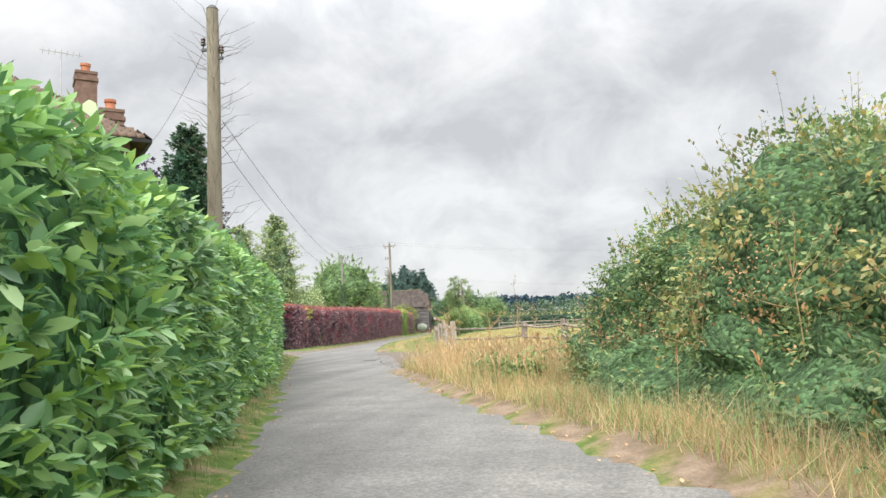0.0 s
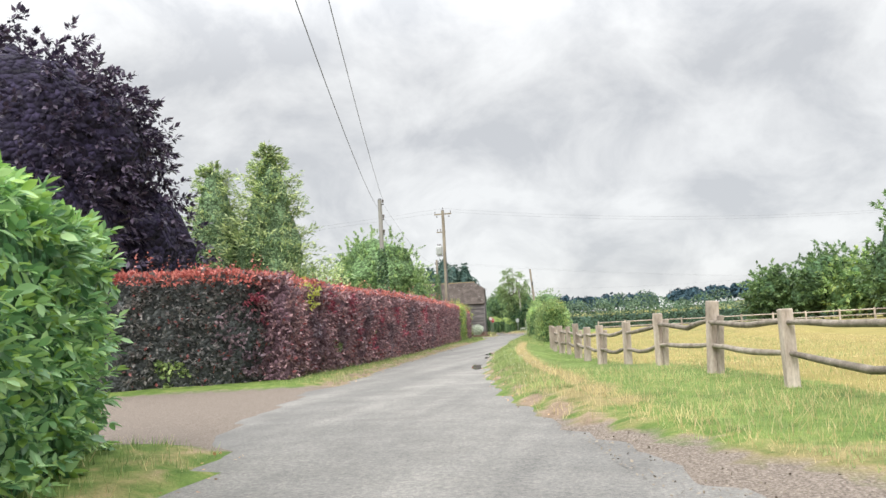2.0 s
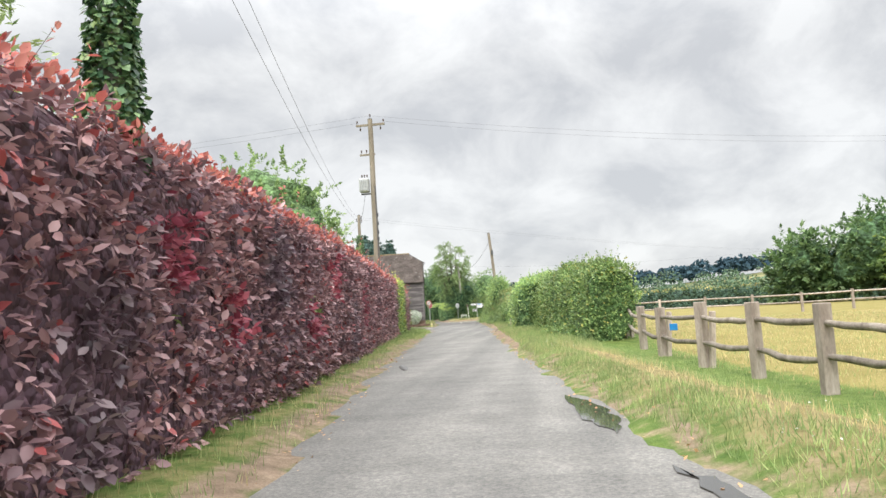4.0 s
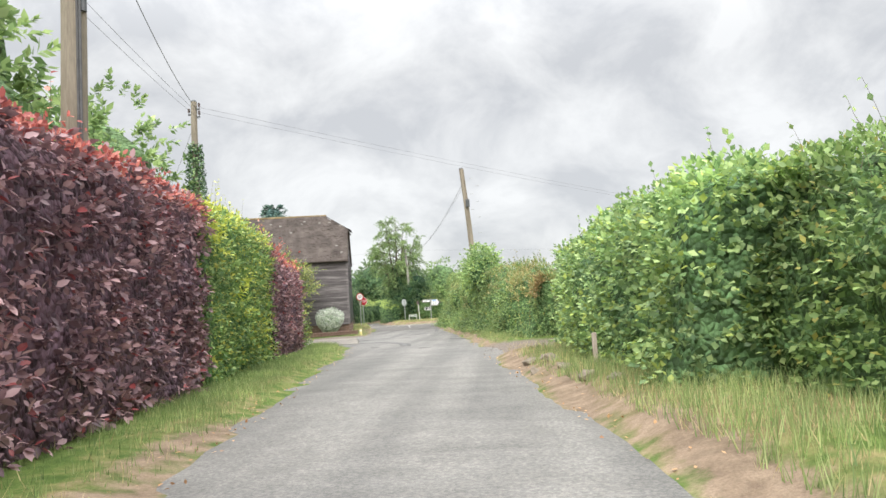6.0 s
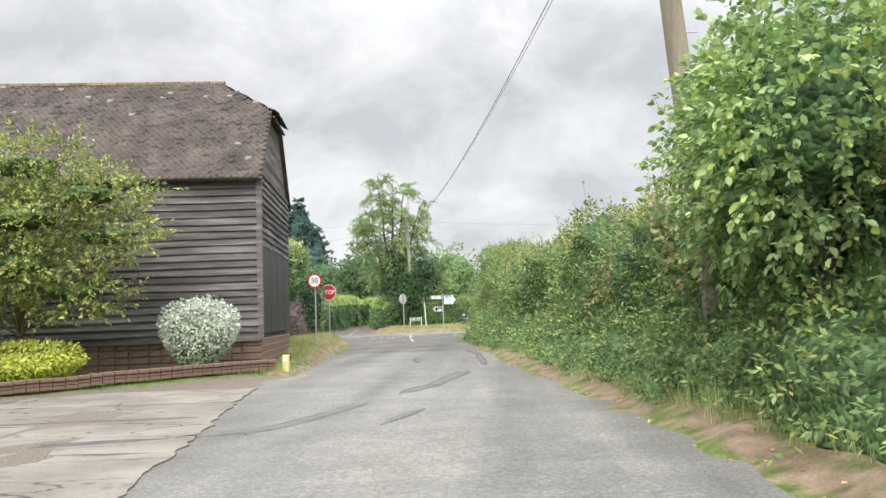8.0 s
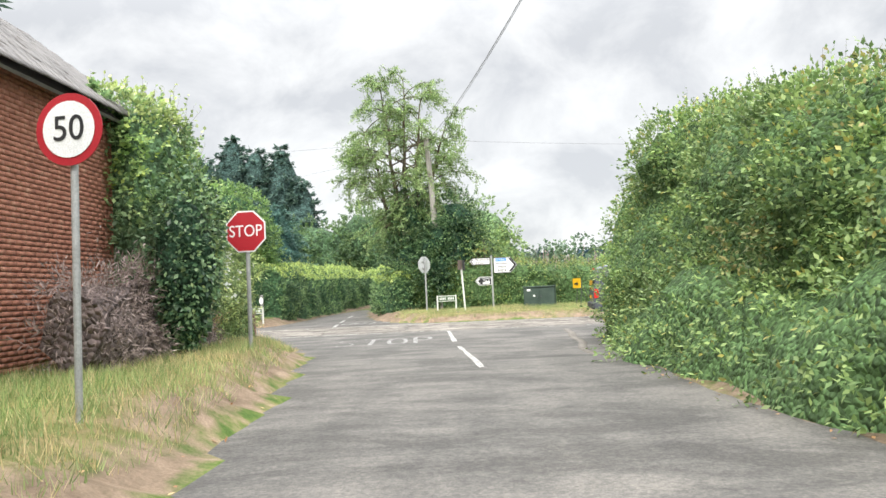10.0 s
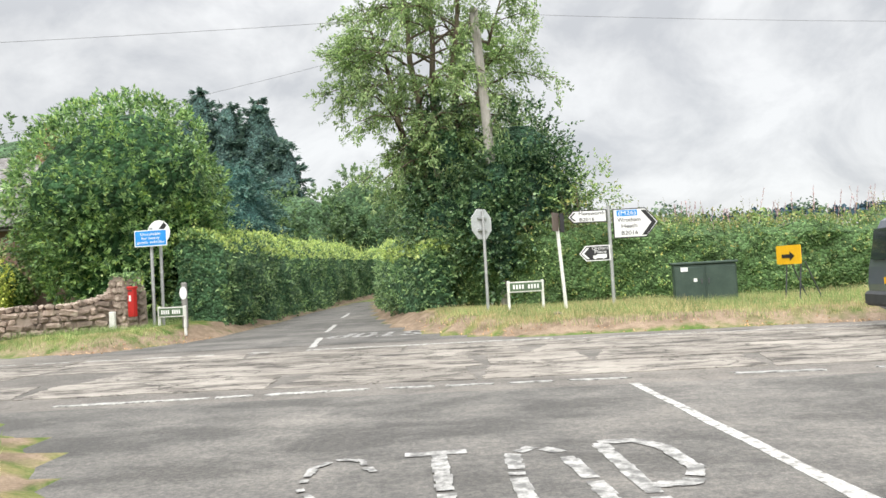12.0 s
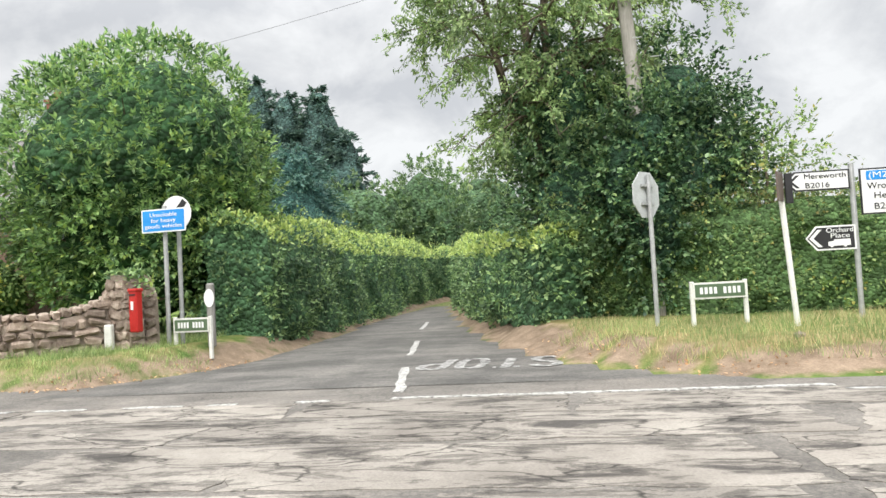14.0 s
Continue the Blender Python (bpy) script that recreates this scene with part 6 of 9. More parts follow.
for k in range(5):
    bm = bmesh.new(); box(bm, (0.03, 0.08, 0.6), (-0.72 + 0.1 * k, -0.31, t2 - 3.9)); part("cooling_fin", bm, M_SIGNBACK, tank)
for dx in (-0.65, -0.5, -0.35):
    insulator(p2, dx, 0, t2 - 3.5)
bm = bmesh.new(); box(bm, (0.75, 0.1, 0.08), (-0.35, 0, t2 - 4.4)); part("shelf", bm, M_DARKMETAL, p2)
for k, z in enumerate((5.6, 6.0, 6.5, 7.0)):
    bm = bmesh.new(); cyl(bm, 0.05, 0.05, (0.17, -0.05, z), (0.17, -0.05, z + 0.22), 8); part("clamp", bm, M_DARKMETAL, p2)
for dx in (0.12, 0.16):
    bm = bmesh.new(); cyl(bm, 0.018, 0.018, (dx, -0.12, 0), (dx, -0.12, t2 - 4), 6); part("cable", bm, M_WIRE, p2)

p3, t3 = pole("telegraph pole wrapped in ivy behind the garden hedge", 1.5, 98.7, 9.8, 0.14)
ivy_sleeve(p3, 0.45, 1.5, 8.0, 4200, 7)
bracket(p3, t3 - 0.3, 0.2); bracket(p3, t3 - 0.6, 0.2); bracket(p3, t3 - 0.5, -0.2)
p4, t4 = pole("leaning telegraph pole with climbing pegs beside the lane", 11.85, 110.8, 8.85, 0.15, lean=(-0.65, 0.1))
steps_on(p4, t4, 0.1)
bm = bmesh.new(); box(bm, (0.2, 0.14, 0.42), (-0.4, -0.14, t4 - 1.9), bevel=0.02); part("junction_box", bm, M_DARKMETAL, p4)
p5, t5 = pole("grey telegraph pole among the tree's branches", 2.92, 160.95, 9.15, 0.155, lean=(-0.5, 0.3), mat=M_POLE_PALE)
steps_on(p5, t5, 0.1, 4.0)
p6, t6 = pole("pale telegraph pole standing in the pasture", 50.1, 92, 11.1, 0.15, mat=M_POLE_GREY)
bm = bmesh.new(); box(bm, (0.1, 1.6, 0.1), (0, 0, t6 - 0.5)); part("crossarm", bm, M_POLE_GREY, p6)

for a, b, s, r in [((27.02, -3.35, 5.26), (11.85, 47.0, 7.35), 1.21, 0.014), ((27.28, -3.35, 5.4), (12.05, 47.0, 7.75), 0.79, 0.014), ((12.1, 47.0, 7.55), (1.6, 98.7, 9.4), 0.9, 0.011), ((12.1, 47.0, 6.8), (1.7, 98.7, 9.1), 0.9, 0.011),
                   ((5.9, 81.5, 12.7), (-60, 84, 13.0), 1.0, 0.011), ((7.5, 81.5, 12.7), (50.1, 92.8, 10.7), 0.8, 0.011), ((6.7, 81.5, 13.1), (-60, 85, 13.4), 1.0, 0.011), ((6.7, 81.5, 13.1), (50.1, 91.3, 10.7), 0.8, 0.011),
                   ((50.1, 92.8, 10.7), (120, 100, 10.7), 0.8, 0.012), ((6.3, 81.5, 9.2), (1.6, 98.7, 9.5), 0.5, 0.022), ((1.6, 98.7, 9.6), (80, 190, 9.0), 1.2, 0.009), ((1.6, 98.7, 9.4), (80, 191, 9.0), 1.2, 0.009), ((1.6, 98.7, 9.2), (-12, 122, 6.5), 0.4, 0.012),
                   ((11.35, 110.6, 8.2), (2.4, 161.25, 8.95), 1.4, 0.022), ((11.35, 110.6, 8.0), (2.4, 161.25, 8.75), 1.25, 0.015), ((2.4, 161.25, 9.05), (-55, 150, 8.2), 0.8, 0.012), ((2.4, 161.25, 9.05), (60, 168, 9.0), 1.0, 0.012), ((2.4, 161.25, 8.8), (-13.5, 163, 6.8), 0.3, 0.010),
                   ((26.95, -3.4, 6.8), (21.5, 2.6, 6.6), 0.25, 0.010)]:
    wire("thin dark overhead cable between poles", a, b, s, r * 0.45)


# ---- fence ----
def fence():
    rng = np.random.default_rng(8)
    root = thing("post_and_rail_fence", "silvered oak post and rail fence round the pasture", "fence")
    ys = [0.5, 4.0, 8.0, 12.0, 15.6, 18.7, 18.9, 21.6, 25.1, 28.1, 31.3, 34.6, 37.2, 39.8, 42.6, 45.6, 48.3, 50.9, 53.1, 55.6, 59.4, 62.6, 66.0]
    pts = [(float(fence_line(np.array(v))), v) for v in ys]
    for k, (x, y) in enumerate(pts):
        z = gz(x, y)
        bm = bmesh.new()
        h = 1.24 + 0.07 * rng.normal()
        box(bm, (0.18 + 0.04 * rng.random(), 0.17, h + 0.3), (0, 0, h / 2 - 0.15), bevel=0.015)
        bmesh.ops.rotate(bm, cent=(0, 0, 0), matrix=Euler((0.02 * rng.normal(), 0.025 * rng.normal(), 0.4 + 0.2 * rng.normal())).to_matrix(), verts=bm.verts)
        ob = part("post", bm, M_FENCE, root)
        ob.location = (x, y, z)
        if rng.random() < 0.5:
            bm = bmesh.new()
            box(bm, (0.11, 0.10, 1.2), (0, 0, 0.5), rot=Euler((0.05, 0.06, 0.3)).to_matrix(), bevel=0.012)
            ob = part("prop_post", bm, M_FENCE, root)
            ob.location = (x + 0.15, y - 0.13, z)
    for (xa, ya), (xb, yb) in zip(pts, pts[1:]):
        for hz in (0.5, 0.98):
            a, b = np.array([xa, ya, gz(xa, ya) + hz + 0.03 * rng.normal()]), np.array([xb, yb, gz(xb, yb) + hz + 0.03 * rng.normal()])
            t = np.linspace(0, 1, 6)[:, None]
            p = a * (1 - t) + b * t
            p[:, 2] += (np.array([0, -0.03, -0.05, -0.045, -0.02, 0]) * (0.4 + 2.2 * rng.random()))
            p += rng.normal(size=p.shape) * 0.010
            V, F = tubes([(p, np.array([0.042, 0.055, 0.06, 0.056, 0.052, 0.042]))], 6)
            V = V.copy()
            place("rail", soup_mesh("rail", V, F, M_RAIL, False), root)
    bm = bmesh.new(); box(bm, (0.26, 0.015, 0.15), (0, 0, 0), bevel=0.004)
    plate = part("notice", bm, M_BLUE, root, "small blue notice on the rail")
    x = float(fence_line(np.array(57.6)))
    plate.matrix_local = pose(x - 0.1, 57.6, gz(x, 57.6) + 0.74, 0, 0, -60)
    # far rails across the field
    far = thing("post_and_rail_fence", "distant grey post and rail fence across the pasture", "fence")
    prev = None
    for k in range(34):
        x, y = 20.5 + 2.6 * k, 88 - 0.55 * k
        z = gz(x, y)
        bm = bmesh.new(); box(bm, (0.13, 0.13, 1.2), (x, y, z + 0.55)); part("post", bm, M_FENCE, far)
        if prev is not None:
            for hz in (0.55, 1.0):
                V, F = tubes([(np.array([[prev[0], prev[1], prev[2] + hz], [x, y, z + hz]]), np.array([0.05, 0.05]))], 5)
                place("rail", soup_mesh("rail", V, F, M_FENCE), far)
        prev = (x, y, z)


fence()


# ---- buildings ----
def boxes_mesh(name, centres, size, mat, rot=None, jitter=0.0, seed=0):
    """Many small boxes as one mesh. size: (3,) or (n, 3)."""
    rng = np.random.default_rng(seed)
    C = np.asarray(centres, float)
    S = np.broadcast_to(np.asarray(size, float), C.shape)
    k = np.array([[x, y, z] for z in (-0.5, 0.5) for y in (-0.5, 0.5) for x in (-0.5, 0.5)])
    V = k[None] * S[:, None]
    if jitter:
        V = V + rng.normal(size=V.shape) * jitter
    if rot is not None:
        V = V @ np.array(rot).T
    V = (V + C[:, None]).reshape(-1, 3)
    f = np.array([[0, 2, 3, 1], [4, 5, 7, 6], [0, 1, 5, 4], [2, 6, 7, 3], [0, 4, 6, 2], [1, 3, 7, 5]])
    F = (np.arange(len(C))[:, None, None] * 8 + f[None]).reshape(-1, 4)
    return soup_mesh(name, V, F, mat)


def plane_part(name, corners, thick, mat, parent, label=""):
    """A slab on a polygon of corners, thickened along its normal."""
    bm = bmesh.new()
    vs = [bm.verts.new(c) for c in corners]
    f = bm.faces.new(vs)
    f.normal_update()
    r = bmesh.ops.extrude_face_region(bm, geom=[f])
    n = f.normal.copy()
    bmesh.ops.translate(bm, vec=n * thick, verts=[v for v in r["geom"] if isinstance(v, bmesh.types.BMVert)])
    bmesh.ops.recalc_face_normals(bm, faces=bm.faces)
    return part(name, bm, mat, parent, label)


def roof_tiles(parent, o, along_v, up_v, length, slope_len, mat, seed, tw=0.17, th=0.105, pale=0.03, cut=None, real=0):
    """Overlapping plain tiles on a slope: o is the left end of the eave; cut(u, v) says whether a tile is inside. The first few are parts, the rest one joined mesh."""
    rng = np.random.default_rng(seed)
    a, b = np.array(along_v, float), np.array(up_v, float)
    n = np.cross(a, b)
    rows, cols = int(slope_len / th), int(length / tw)
    R, Cc = np.meshgrid(np.arange(rows), np.arange(cols), indexing="ij")
    u = (Cc + 0.5 + 0.5 * (R % 2)) * tw
    v = (R + 0.5) * th
    u, v = u.ravel() + rng.normal(size=u.size) * 0.004, v.ravel() + rng.normal(size=v.size) * 0.004
    ok = np.ones(len(u), bool) if cut is None else cut(u, v)
    u, v = u[ok], v[ok]
    M = np.stack([a, b, n], 1)
    tilt = np.array(Matrix.Rotation(radians(3.5), 3, Vector(a)))
    rot = tilt @ M
    sag = 0.02 * np.sin(u * 0.8) + 0.004 * rng.normal(size=len(u))
    C = np.array(o) + u[:, None] * a + v[:, None] * b + (0.075 + sag)[:, None] * n
    p = rng.random(len(u)) < pale
    for mask, mt in ((~p, mat), (p, M_TILE_PALE)):
        if mask.any():
            me = boxes_mesh("tiles", C[mask], (tw * 0.96, th * 1.5, 0.018), mt, rot, 0.002, seed)
            tagged(place("tiles", me, parent), kind="stuff")


def barn():
    root = thing("barn", "old black weatherboarded barn with a mossy half-hipped tile roof", "barn", (3.1, 119.5, gz(3.1, 119.5)), 8)
    L, D, E, R, HZ, PL = 19.0, 5.4, 5.0, 8.15, 7.0, 0.7
    rng = np.random.default_rng(31)
    # plinth and inner walls
    bm = bmesh.new(); box(bm, (L, D - 0.1, PL + 0.4), (-L / 2, D / 2, PL / 2 - 0.2)); plinth = part("plinth", bm, M_MORTAR, root)
    bm = bmesh.new(); box(bm, (L - 0.12, D - 0.12, E - PL), (-L / 2, D / 2, (E + PL) / 2)); part("wall", bm, M_BOARD, root)
    # plinth stones on the two seen faces
    for face in range(2):
        k = 0.0
        while k < (9 if face == 0 else D):
            w = 0.25 + 0.25 * rng.random()
            for row in range(4):
                bm = bmesh.new(); box(bm, (w - 0.02, 0.06, PL / 4 - 0.02), bevel=0.015)
                ob = part("stone", bm, M_BRICK_DULL, plinth)
                if face == 0:
                    ob.location = (-k - w / 2, 0.02, PL * (row + 0.5) / 4)
                else:
                    ob.matrix_local = pose(-0.02, k + w / 2, PL * (row + 0.5) / 4, 0, 0, 90)
            k += w
    # weatherboards: each overlaps the one below
    bh = 0.185
    n = int((E - PL) / bh)
    for k in range(n + 1):
        z = PL + bh * k
        for face in range(2):
            ln = L if face == 0 else D
            bm = bmesh.new()
            segs = 14
            lo, hi = [], []
            for s in range(segs + 1):
                x = -ln * s / segs
                w = 0.012 * rng.normal()
                lo.append((bm.verts.new((x, -0.075 + 0.4 * w, z + w - 0.02)), bm.verts.new((x, -0.025, z + w - 0.02))))
                hi.append((bm.verts.new((x, -0.018, z + bh)), bm.verts.new((x, 0.0, z + bh))))
            for s in range(segs):
                bm.faces.new((lo[s][0], lo[s + 1][0], hi[s + 1][0], hi[s][0]))
                bm.faces.new((lo[s][1], lo[s + 1][1], lo[s + 1][0], lo[s][0]))
                bm.faces.new((lo[s][1], hi[s][1], hi[s + 1][1], lo[s + 1][1]))
            bmesh.ops.recalc_face_normals(bm, faces=bm.faces)
            if face == 1 and z < 3.1:
                bm.free()
                continue
            ob = part("weatherboard", bm, M_BOARD, root)
            if face == 1:
                ob.matrix_local = pose(0, 0, 0, 0, 0, 90) @ Matrix.Translation((D, 0, 0))
    # dark doors in the lower part of the end wall
    for k in range(4):
        bm = bmesh.new(); box(bm, (0.05, D / 4 - 0.02, 2.35), (0.02, D * (k + 0.5) / 4, 2.0), bevel=0.01); part("door", bm, M_BLACK, root)
    # gable boards above the eave on the end wall
    z = E
    while z < HZ - 0.05:
        f = (z - E) / (R - E)
        y0, y1 = D / 2 * f + 0.03, D - D / 2 * f - 0.03
        bm = bmesh.new(); box(bm, (0.045, y1 - y0, bh + 0.03), (-0.02, (y0 + y1) / 2, z + bh / 2), rot=None)
        ob = part("weatherboard", bm, M_BOARD, root)
        z += bh
    bm = bmesh.new(); prism(bm, [(0.05, E), (D - 0.05, E), (D / 2 + (D / 2) * (R - HZ) / (R - E), HZ), (D / 2 - (D / 2) * (R - HZ) / (R - E), HZ)], 0, 0.06)
    ob = part("gable", bm, M_BOARD, root); ob.matrix_local = pose(-0.12, 0, 0, 0, 0, 90)
    bm = bmesh.new(); box(bm, (0.14, 0.14, E - PL), (0.0, 0.0, (E + PL) / 2)); part("corner_post", bm, M_BOARD, root)
    # roof slopes with the half hip at the lane end
    ov = 0.35
    sl = math.hypot(D / 2, R - E)
    up = (0, D / 2 / sl, (R - E) / sl)
    hipw = D / 2 * (R - HZ) / (R - E)
    hx = -1.6
    o = (-L, -ov * up[1], E - ov * up[2])
    sv = sl + ov
    vh = ov + sl * (HZ - E) / (R - E)
    end = L + 0.12
    inside = lambda u, v: u < np.where(v < vh, end, end + (hx - 0.12) * (v - vh) / (sv - vh))
    f = (HZ - E) / (R - E)
    zt = lambda v: np.array(o) + np.array(up) * v
    q = [np.array(o), np.array(o) + np.array([end, 0, 0]), zt(vh) + np.array([end, 0, 0]), zt(sv) + np.array([L + hx, 0, 0]), zt(sv)]
    roof = plane_part("roof", [tuple(p) for p in q], -0.05, M_TILE, root, "mossy plain-tiled roof")
    roof_tiles(roof, o, (1, 0, 0), up, end, sv, M_TILE, 5, cut=inside, pale=0.009)
    qb = [(p[0], D - p[1], p[2]) for p in q][::-1]
    plane_part("roof", qb, -0.05, M_TILE, root)
    tri_ = [(0.12, D / 2 - hipw, HZ), (0.12, D / 2 + hipw, HZ), (hx, D / 2, R)]
    hs = math.hypot(1.72, R - HZ)
    hip = plane_part("roof_hip", [(0.22, D / 2 - hipw - 0.1, HZ - 0.12), (0.22, D / 2 + hipw + 0.1, HZ - 0.12), (hx, D / 2, R + 0.02)], 0.05, M_TILE, root)
    roof_tiles(hip, (0.25, D / 2 - hipw - 0.1, HZ - 0.06), (0, 1, 0), (-1.72 / hs, 0, (R - HZ) / hs), 2 * hipw + 0.2, hs, M_TILE, 6, cut=lambda u, v: np.abs(u - hipw - 0.1) < (hipw + 0.1) * (1 - v / hs))
    for k in range(40):
        bm = bmesh.new(); cyl(bm, 0.11, 0.11, (hx - 0.44 * k - 0.2, D / 2, R + 0.01), (hx - 0.44 * k + 0.22, D / 2, R + 0.015), 8); part("ridge_tile", bm, M_RIDGE, roof)


barn()


def brick_face(parent, o, along_v, length, height, seed, out_v, bw=0.215, bh=0.065, near=(0, 300)):
    """Courses of bricks standing 6 mm proud of the mortar: 300 as parts, the rest joined."""
    rng = np.random.default_rng(seed)
    a, n = np.array(along_v, float), np.array(out_v, float)
    C = []
    for r in range(int(height / 0.075)):
        for c in range(int(length / 0.225) + 1):
            u = (c + (0.5 if r % 2 else 0)) * 0.225 + 0.11
            if u < length - 0.1:
                C.append((u, (r + 0.5) * 0.075))
    C = np.array(C)
    P = np.array(o) + C[:, :1] * a + np.array([[0, 0, 1]]) * C[:, 1:] + n * 0.004
    rot = np.stack([a, n, [0, 0, 1]], 1)
    order = np.argsort(-C[:, 0] + 0.2 * C[:, 1])
    rest = order[300:]
    if len(rest):
        tagged(place("bricks", boxes_mesh("bricks", P[rest], (bw, 0.03, bh), M_BRICK, rot, 0.0015, seed), parent), kind="stuff")
    shared = boxes_mesh("brick", np.zeros((1, 3)), (bw, 0.03, bh), M_BRICK, rot, 0.001, seed)
    for k in order[:300]:
        ob = place("brick", shared, parent)
        ob.location = P[k]


def outbuilding():
    z = gz(-1.5, 133)
    root = thing("brick_outbuilding", "old red brick outbuilding with a dark tiled roof", "building", (-0.75, 126.2, z), 2)
    L, D, H = 11.8, 5.0, 4.15
    bm = bmesh.new(); box(bm, (D, L, H + 0.4), (-D / 2, L / 2, H / 2 - 0.2)); wall = part("wall", bm, M_MORTAR, root)
    brick_face(wall, (0, 0, 0), (0, 1, 0), L, H, 71, (1, 0, 0))
    up = np.array([-2.5, 0, 2.0]); up /= np.linalg.norm(up)
    o = np.array([0.25, -0.1, H - 0.12])
    sl = 3.4
    q = [o, o + [0, L + 0.2, 0], o + [0, L + 0.2, 0] + up * sl, o + up * sl]
    roof = plane_part("roof", [tuple(p) for p in q], 0.05, M_SLATE, root)
    roof_tiles(roof, o + np.array([0.02, 0, 0.055]), (0, 1, 0), up, L + 0.2, sl, M_SLATE, 72, tw=0.26, th=0.2, pale=0.0)
    q2 = [o + up * sl, o + up * sl + [0, L + 0.2, 0], np.array([-D - 0.2, L + 0.1, H - 0.1]), np.array([-D - 0.2, -0.1, H - 0.1])]
    plane_part("roof", [tuple(p) for p in q2], 0.05, M_SLATE, root)


outbuilding()
M_SHRUB = leaf_material("feathery_shrub_leaf", (0.125, 0.175, 0.058), (0.25, 0.305, 0.10), (0.40, 0.43, 0.165), patch=0.4, patch_scale=1.2)
M_BINDWEED = leaf_material("bindweed_flower", (0.62, 0.62, 0.58), (0.72, 0.72, 0.68), (0.8, 0.8, 0.76), patch=0.1)
hedge("ivy_screen", "thick curtain of ivy and elder over a brick wall", [(-0.5, 136.3), (-0.35, 137.6), (-0.35, 139.0)], 1.9, [4.3, 4.5, 4.1], -1, M_IVY_WALL, 300, 0.09, 73, lump=0.75, freq=0.8, round_r=0.7, young=M_SHRUB, young_n=1.2, aspect=0.75,
      sprigs=140, category="bush", spots=[(-0.4, 136.8, 3.7, 0.9, M_HAZEL), (-0.3, 138.6, 3.5, 0.8, M_HAZEL), (-0.3, 137.2, 0.4, 0.7, M_SEED), (-0.35, 138.6, 0.5, 0.6, M_SEED), (-0.35, 138.0, 1.3, 0.5, M_MIXED_WARM)])
scrub = hedge("scrub", "loose elder and bindweed scrub behind the stop sign", [(-0.25, 138.6), (-0.25, 140.0), (-0.35, 141.5)], 1.8, [2.9, 2.75, 2.3], -1, M_SHRUB, 330, 0.075, 76, lump=0.8, freq=0.8, round_r=0.7, young=M_SHRUB, young_n=0.8, aspect=0.5,
      sprigs=240, category="bush", spots=[(-0.2, 138.9, 0.5, 0.6, M_RUST), (-0.2, 141.2, 0.4, 0.5, M_SEED), (-0.2, 140.0, 0.6, 0.5, M_HAZEL)])
rng_b = np.random.default_rng(761)
P_b, N_b = hedge_surface([(-0.25, 138.6), (-0.25, 140.0), (-0.35, 141.5)], 1.8, [2.9, 2.75, 2.3], -1, 0.1 + 1.4 * rng_b.random(26), 0.1 + 0.24 * rng_b.random(26), 0.8, 0.8, 76, 0.7)
P_b = np.repeat(P_b + N_b * 0.07, 3, 0) + rng_b.normal(size=(78, 3)) * 0.035
P_b[:, 2] = np.maximum(P_b[:, 2], 0.2) + ground_z(P_b[:, 0], P_b[:, 1])
V_b, F_b = leaf_arrays(P_b, np.repeat(N_b, 3, 0), 0.075, rng_b, 0.9, 0.8, 0.6, 0.1, 0.5)
tagged(place("bindweed_bloom", soup_mesh("bindweed_bloom", V_b, F_b, M_BINDWEED), scrub, "white bindweed flowers"), kind="stuff")
hedge("scrub", "low scrub of nettles and dry stems by the verge", [(-1.2, 141.2), (-2.3, 144.2), (-4.6, 146.8), (-8, 148.2)], 2.4, [1.3, 0.6, 0.6, 0.8], -1, M_BRAMBLE, 190, 0.11, 74, lump=0.5, freq=0.8, round_r=0.6, young=M_BRAMBLE, young_n=0.5, aspect=0.6,
      sprigs=60, category="bush", spots=[(-0.9, 142.6, 0.9, 0.8, M_RUST)])
hedge("dead_brambles", "tangle of dead brown bramble stems at the foot of the ivy", [(0.35, 133.2), (0.1, 135.8), (-0.05, 138.4)], 0.7, [1.1, 1.45, 1.3], -1, M_DEAD, 420, 0.11, 78, shoot=(0.3, 7), lump=0.6, freq=1.2, round_r=0.3, aspect=0.16, sprigs=60, category="brambles")
hedge("ivy_screen", "ivy and creeper growing past the end of the barn", [(1.75, 125.2), (0.9, 127.2)], 1.4, [2.9, 2.4], -1, M_IVY_WALL, 220, 0.1, 75, lump=0.35, freq=0.8, round_r=0.4, aspect=0.75, sprigs=14, category="bush")


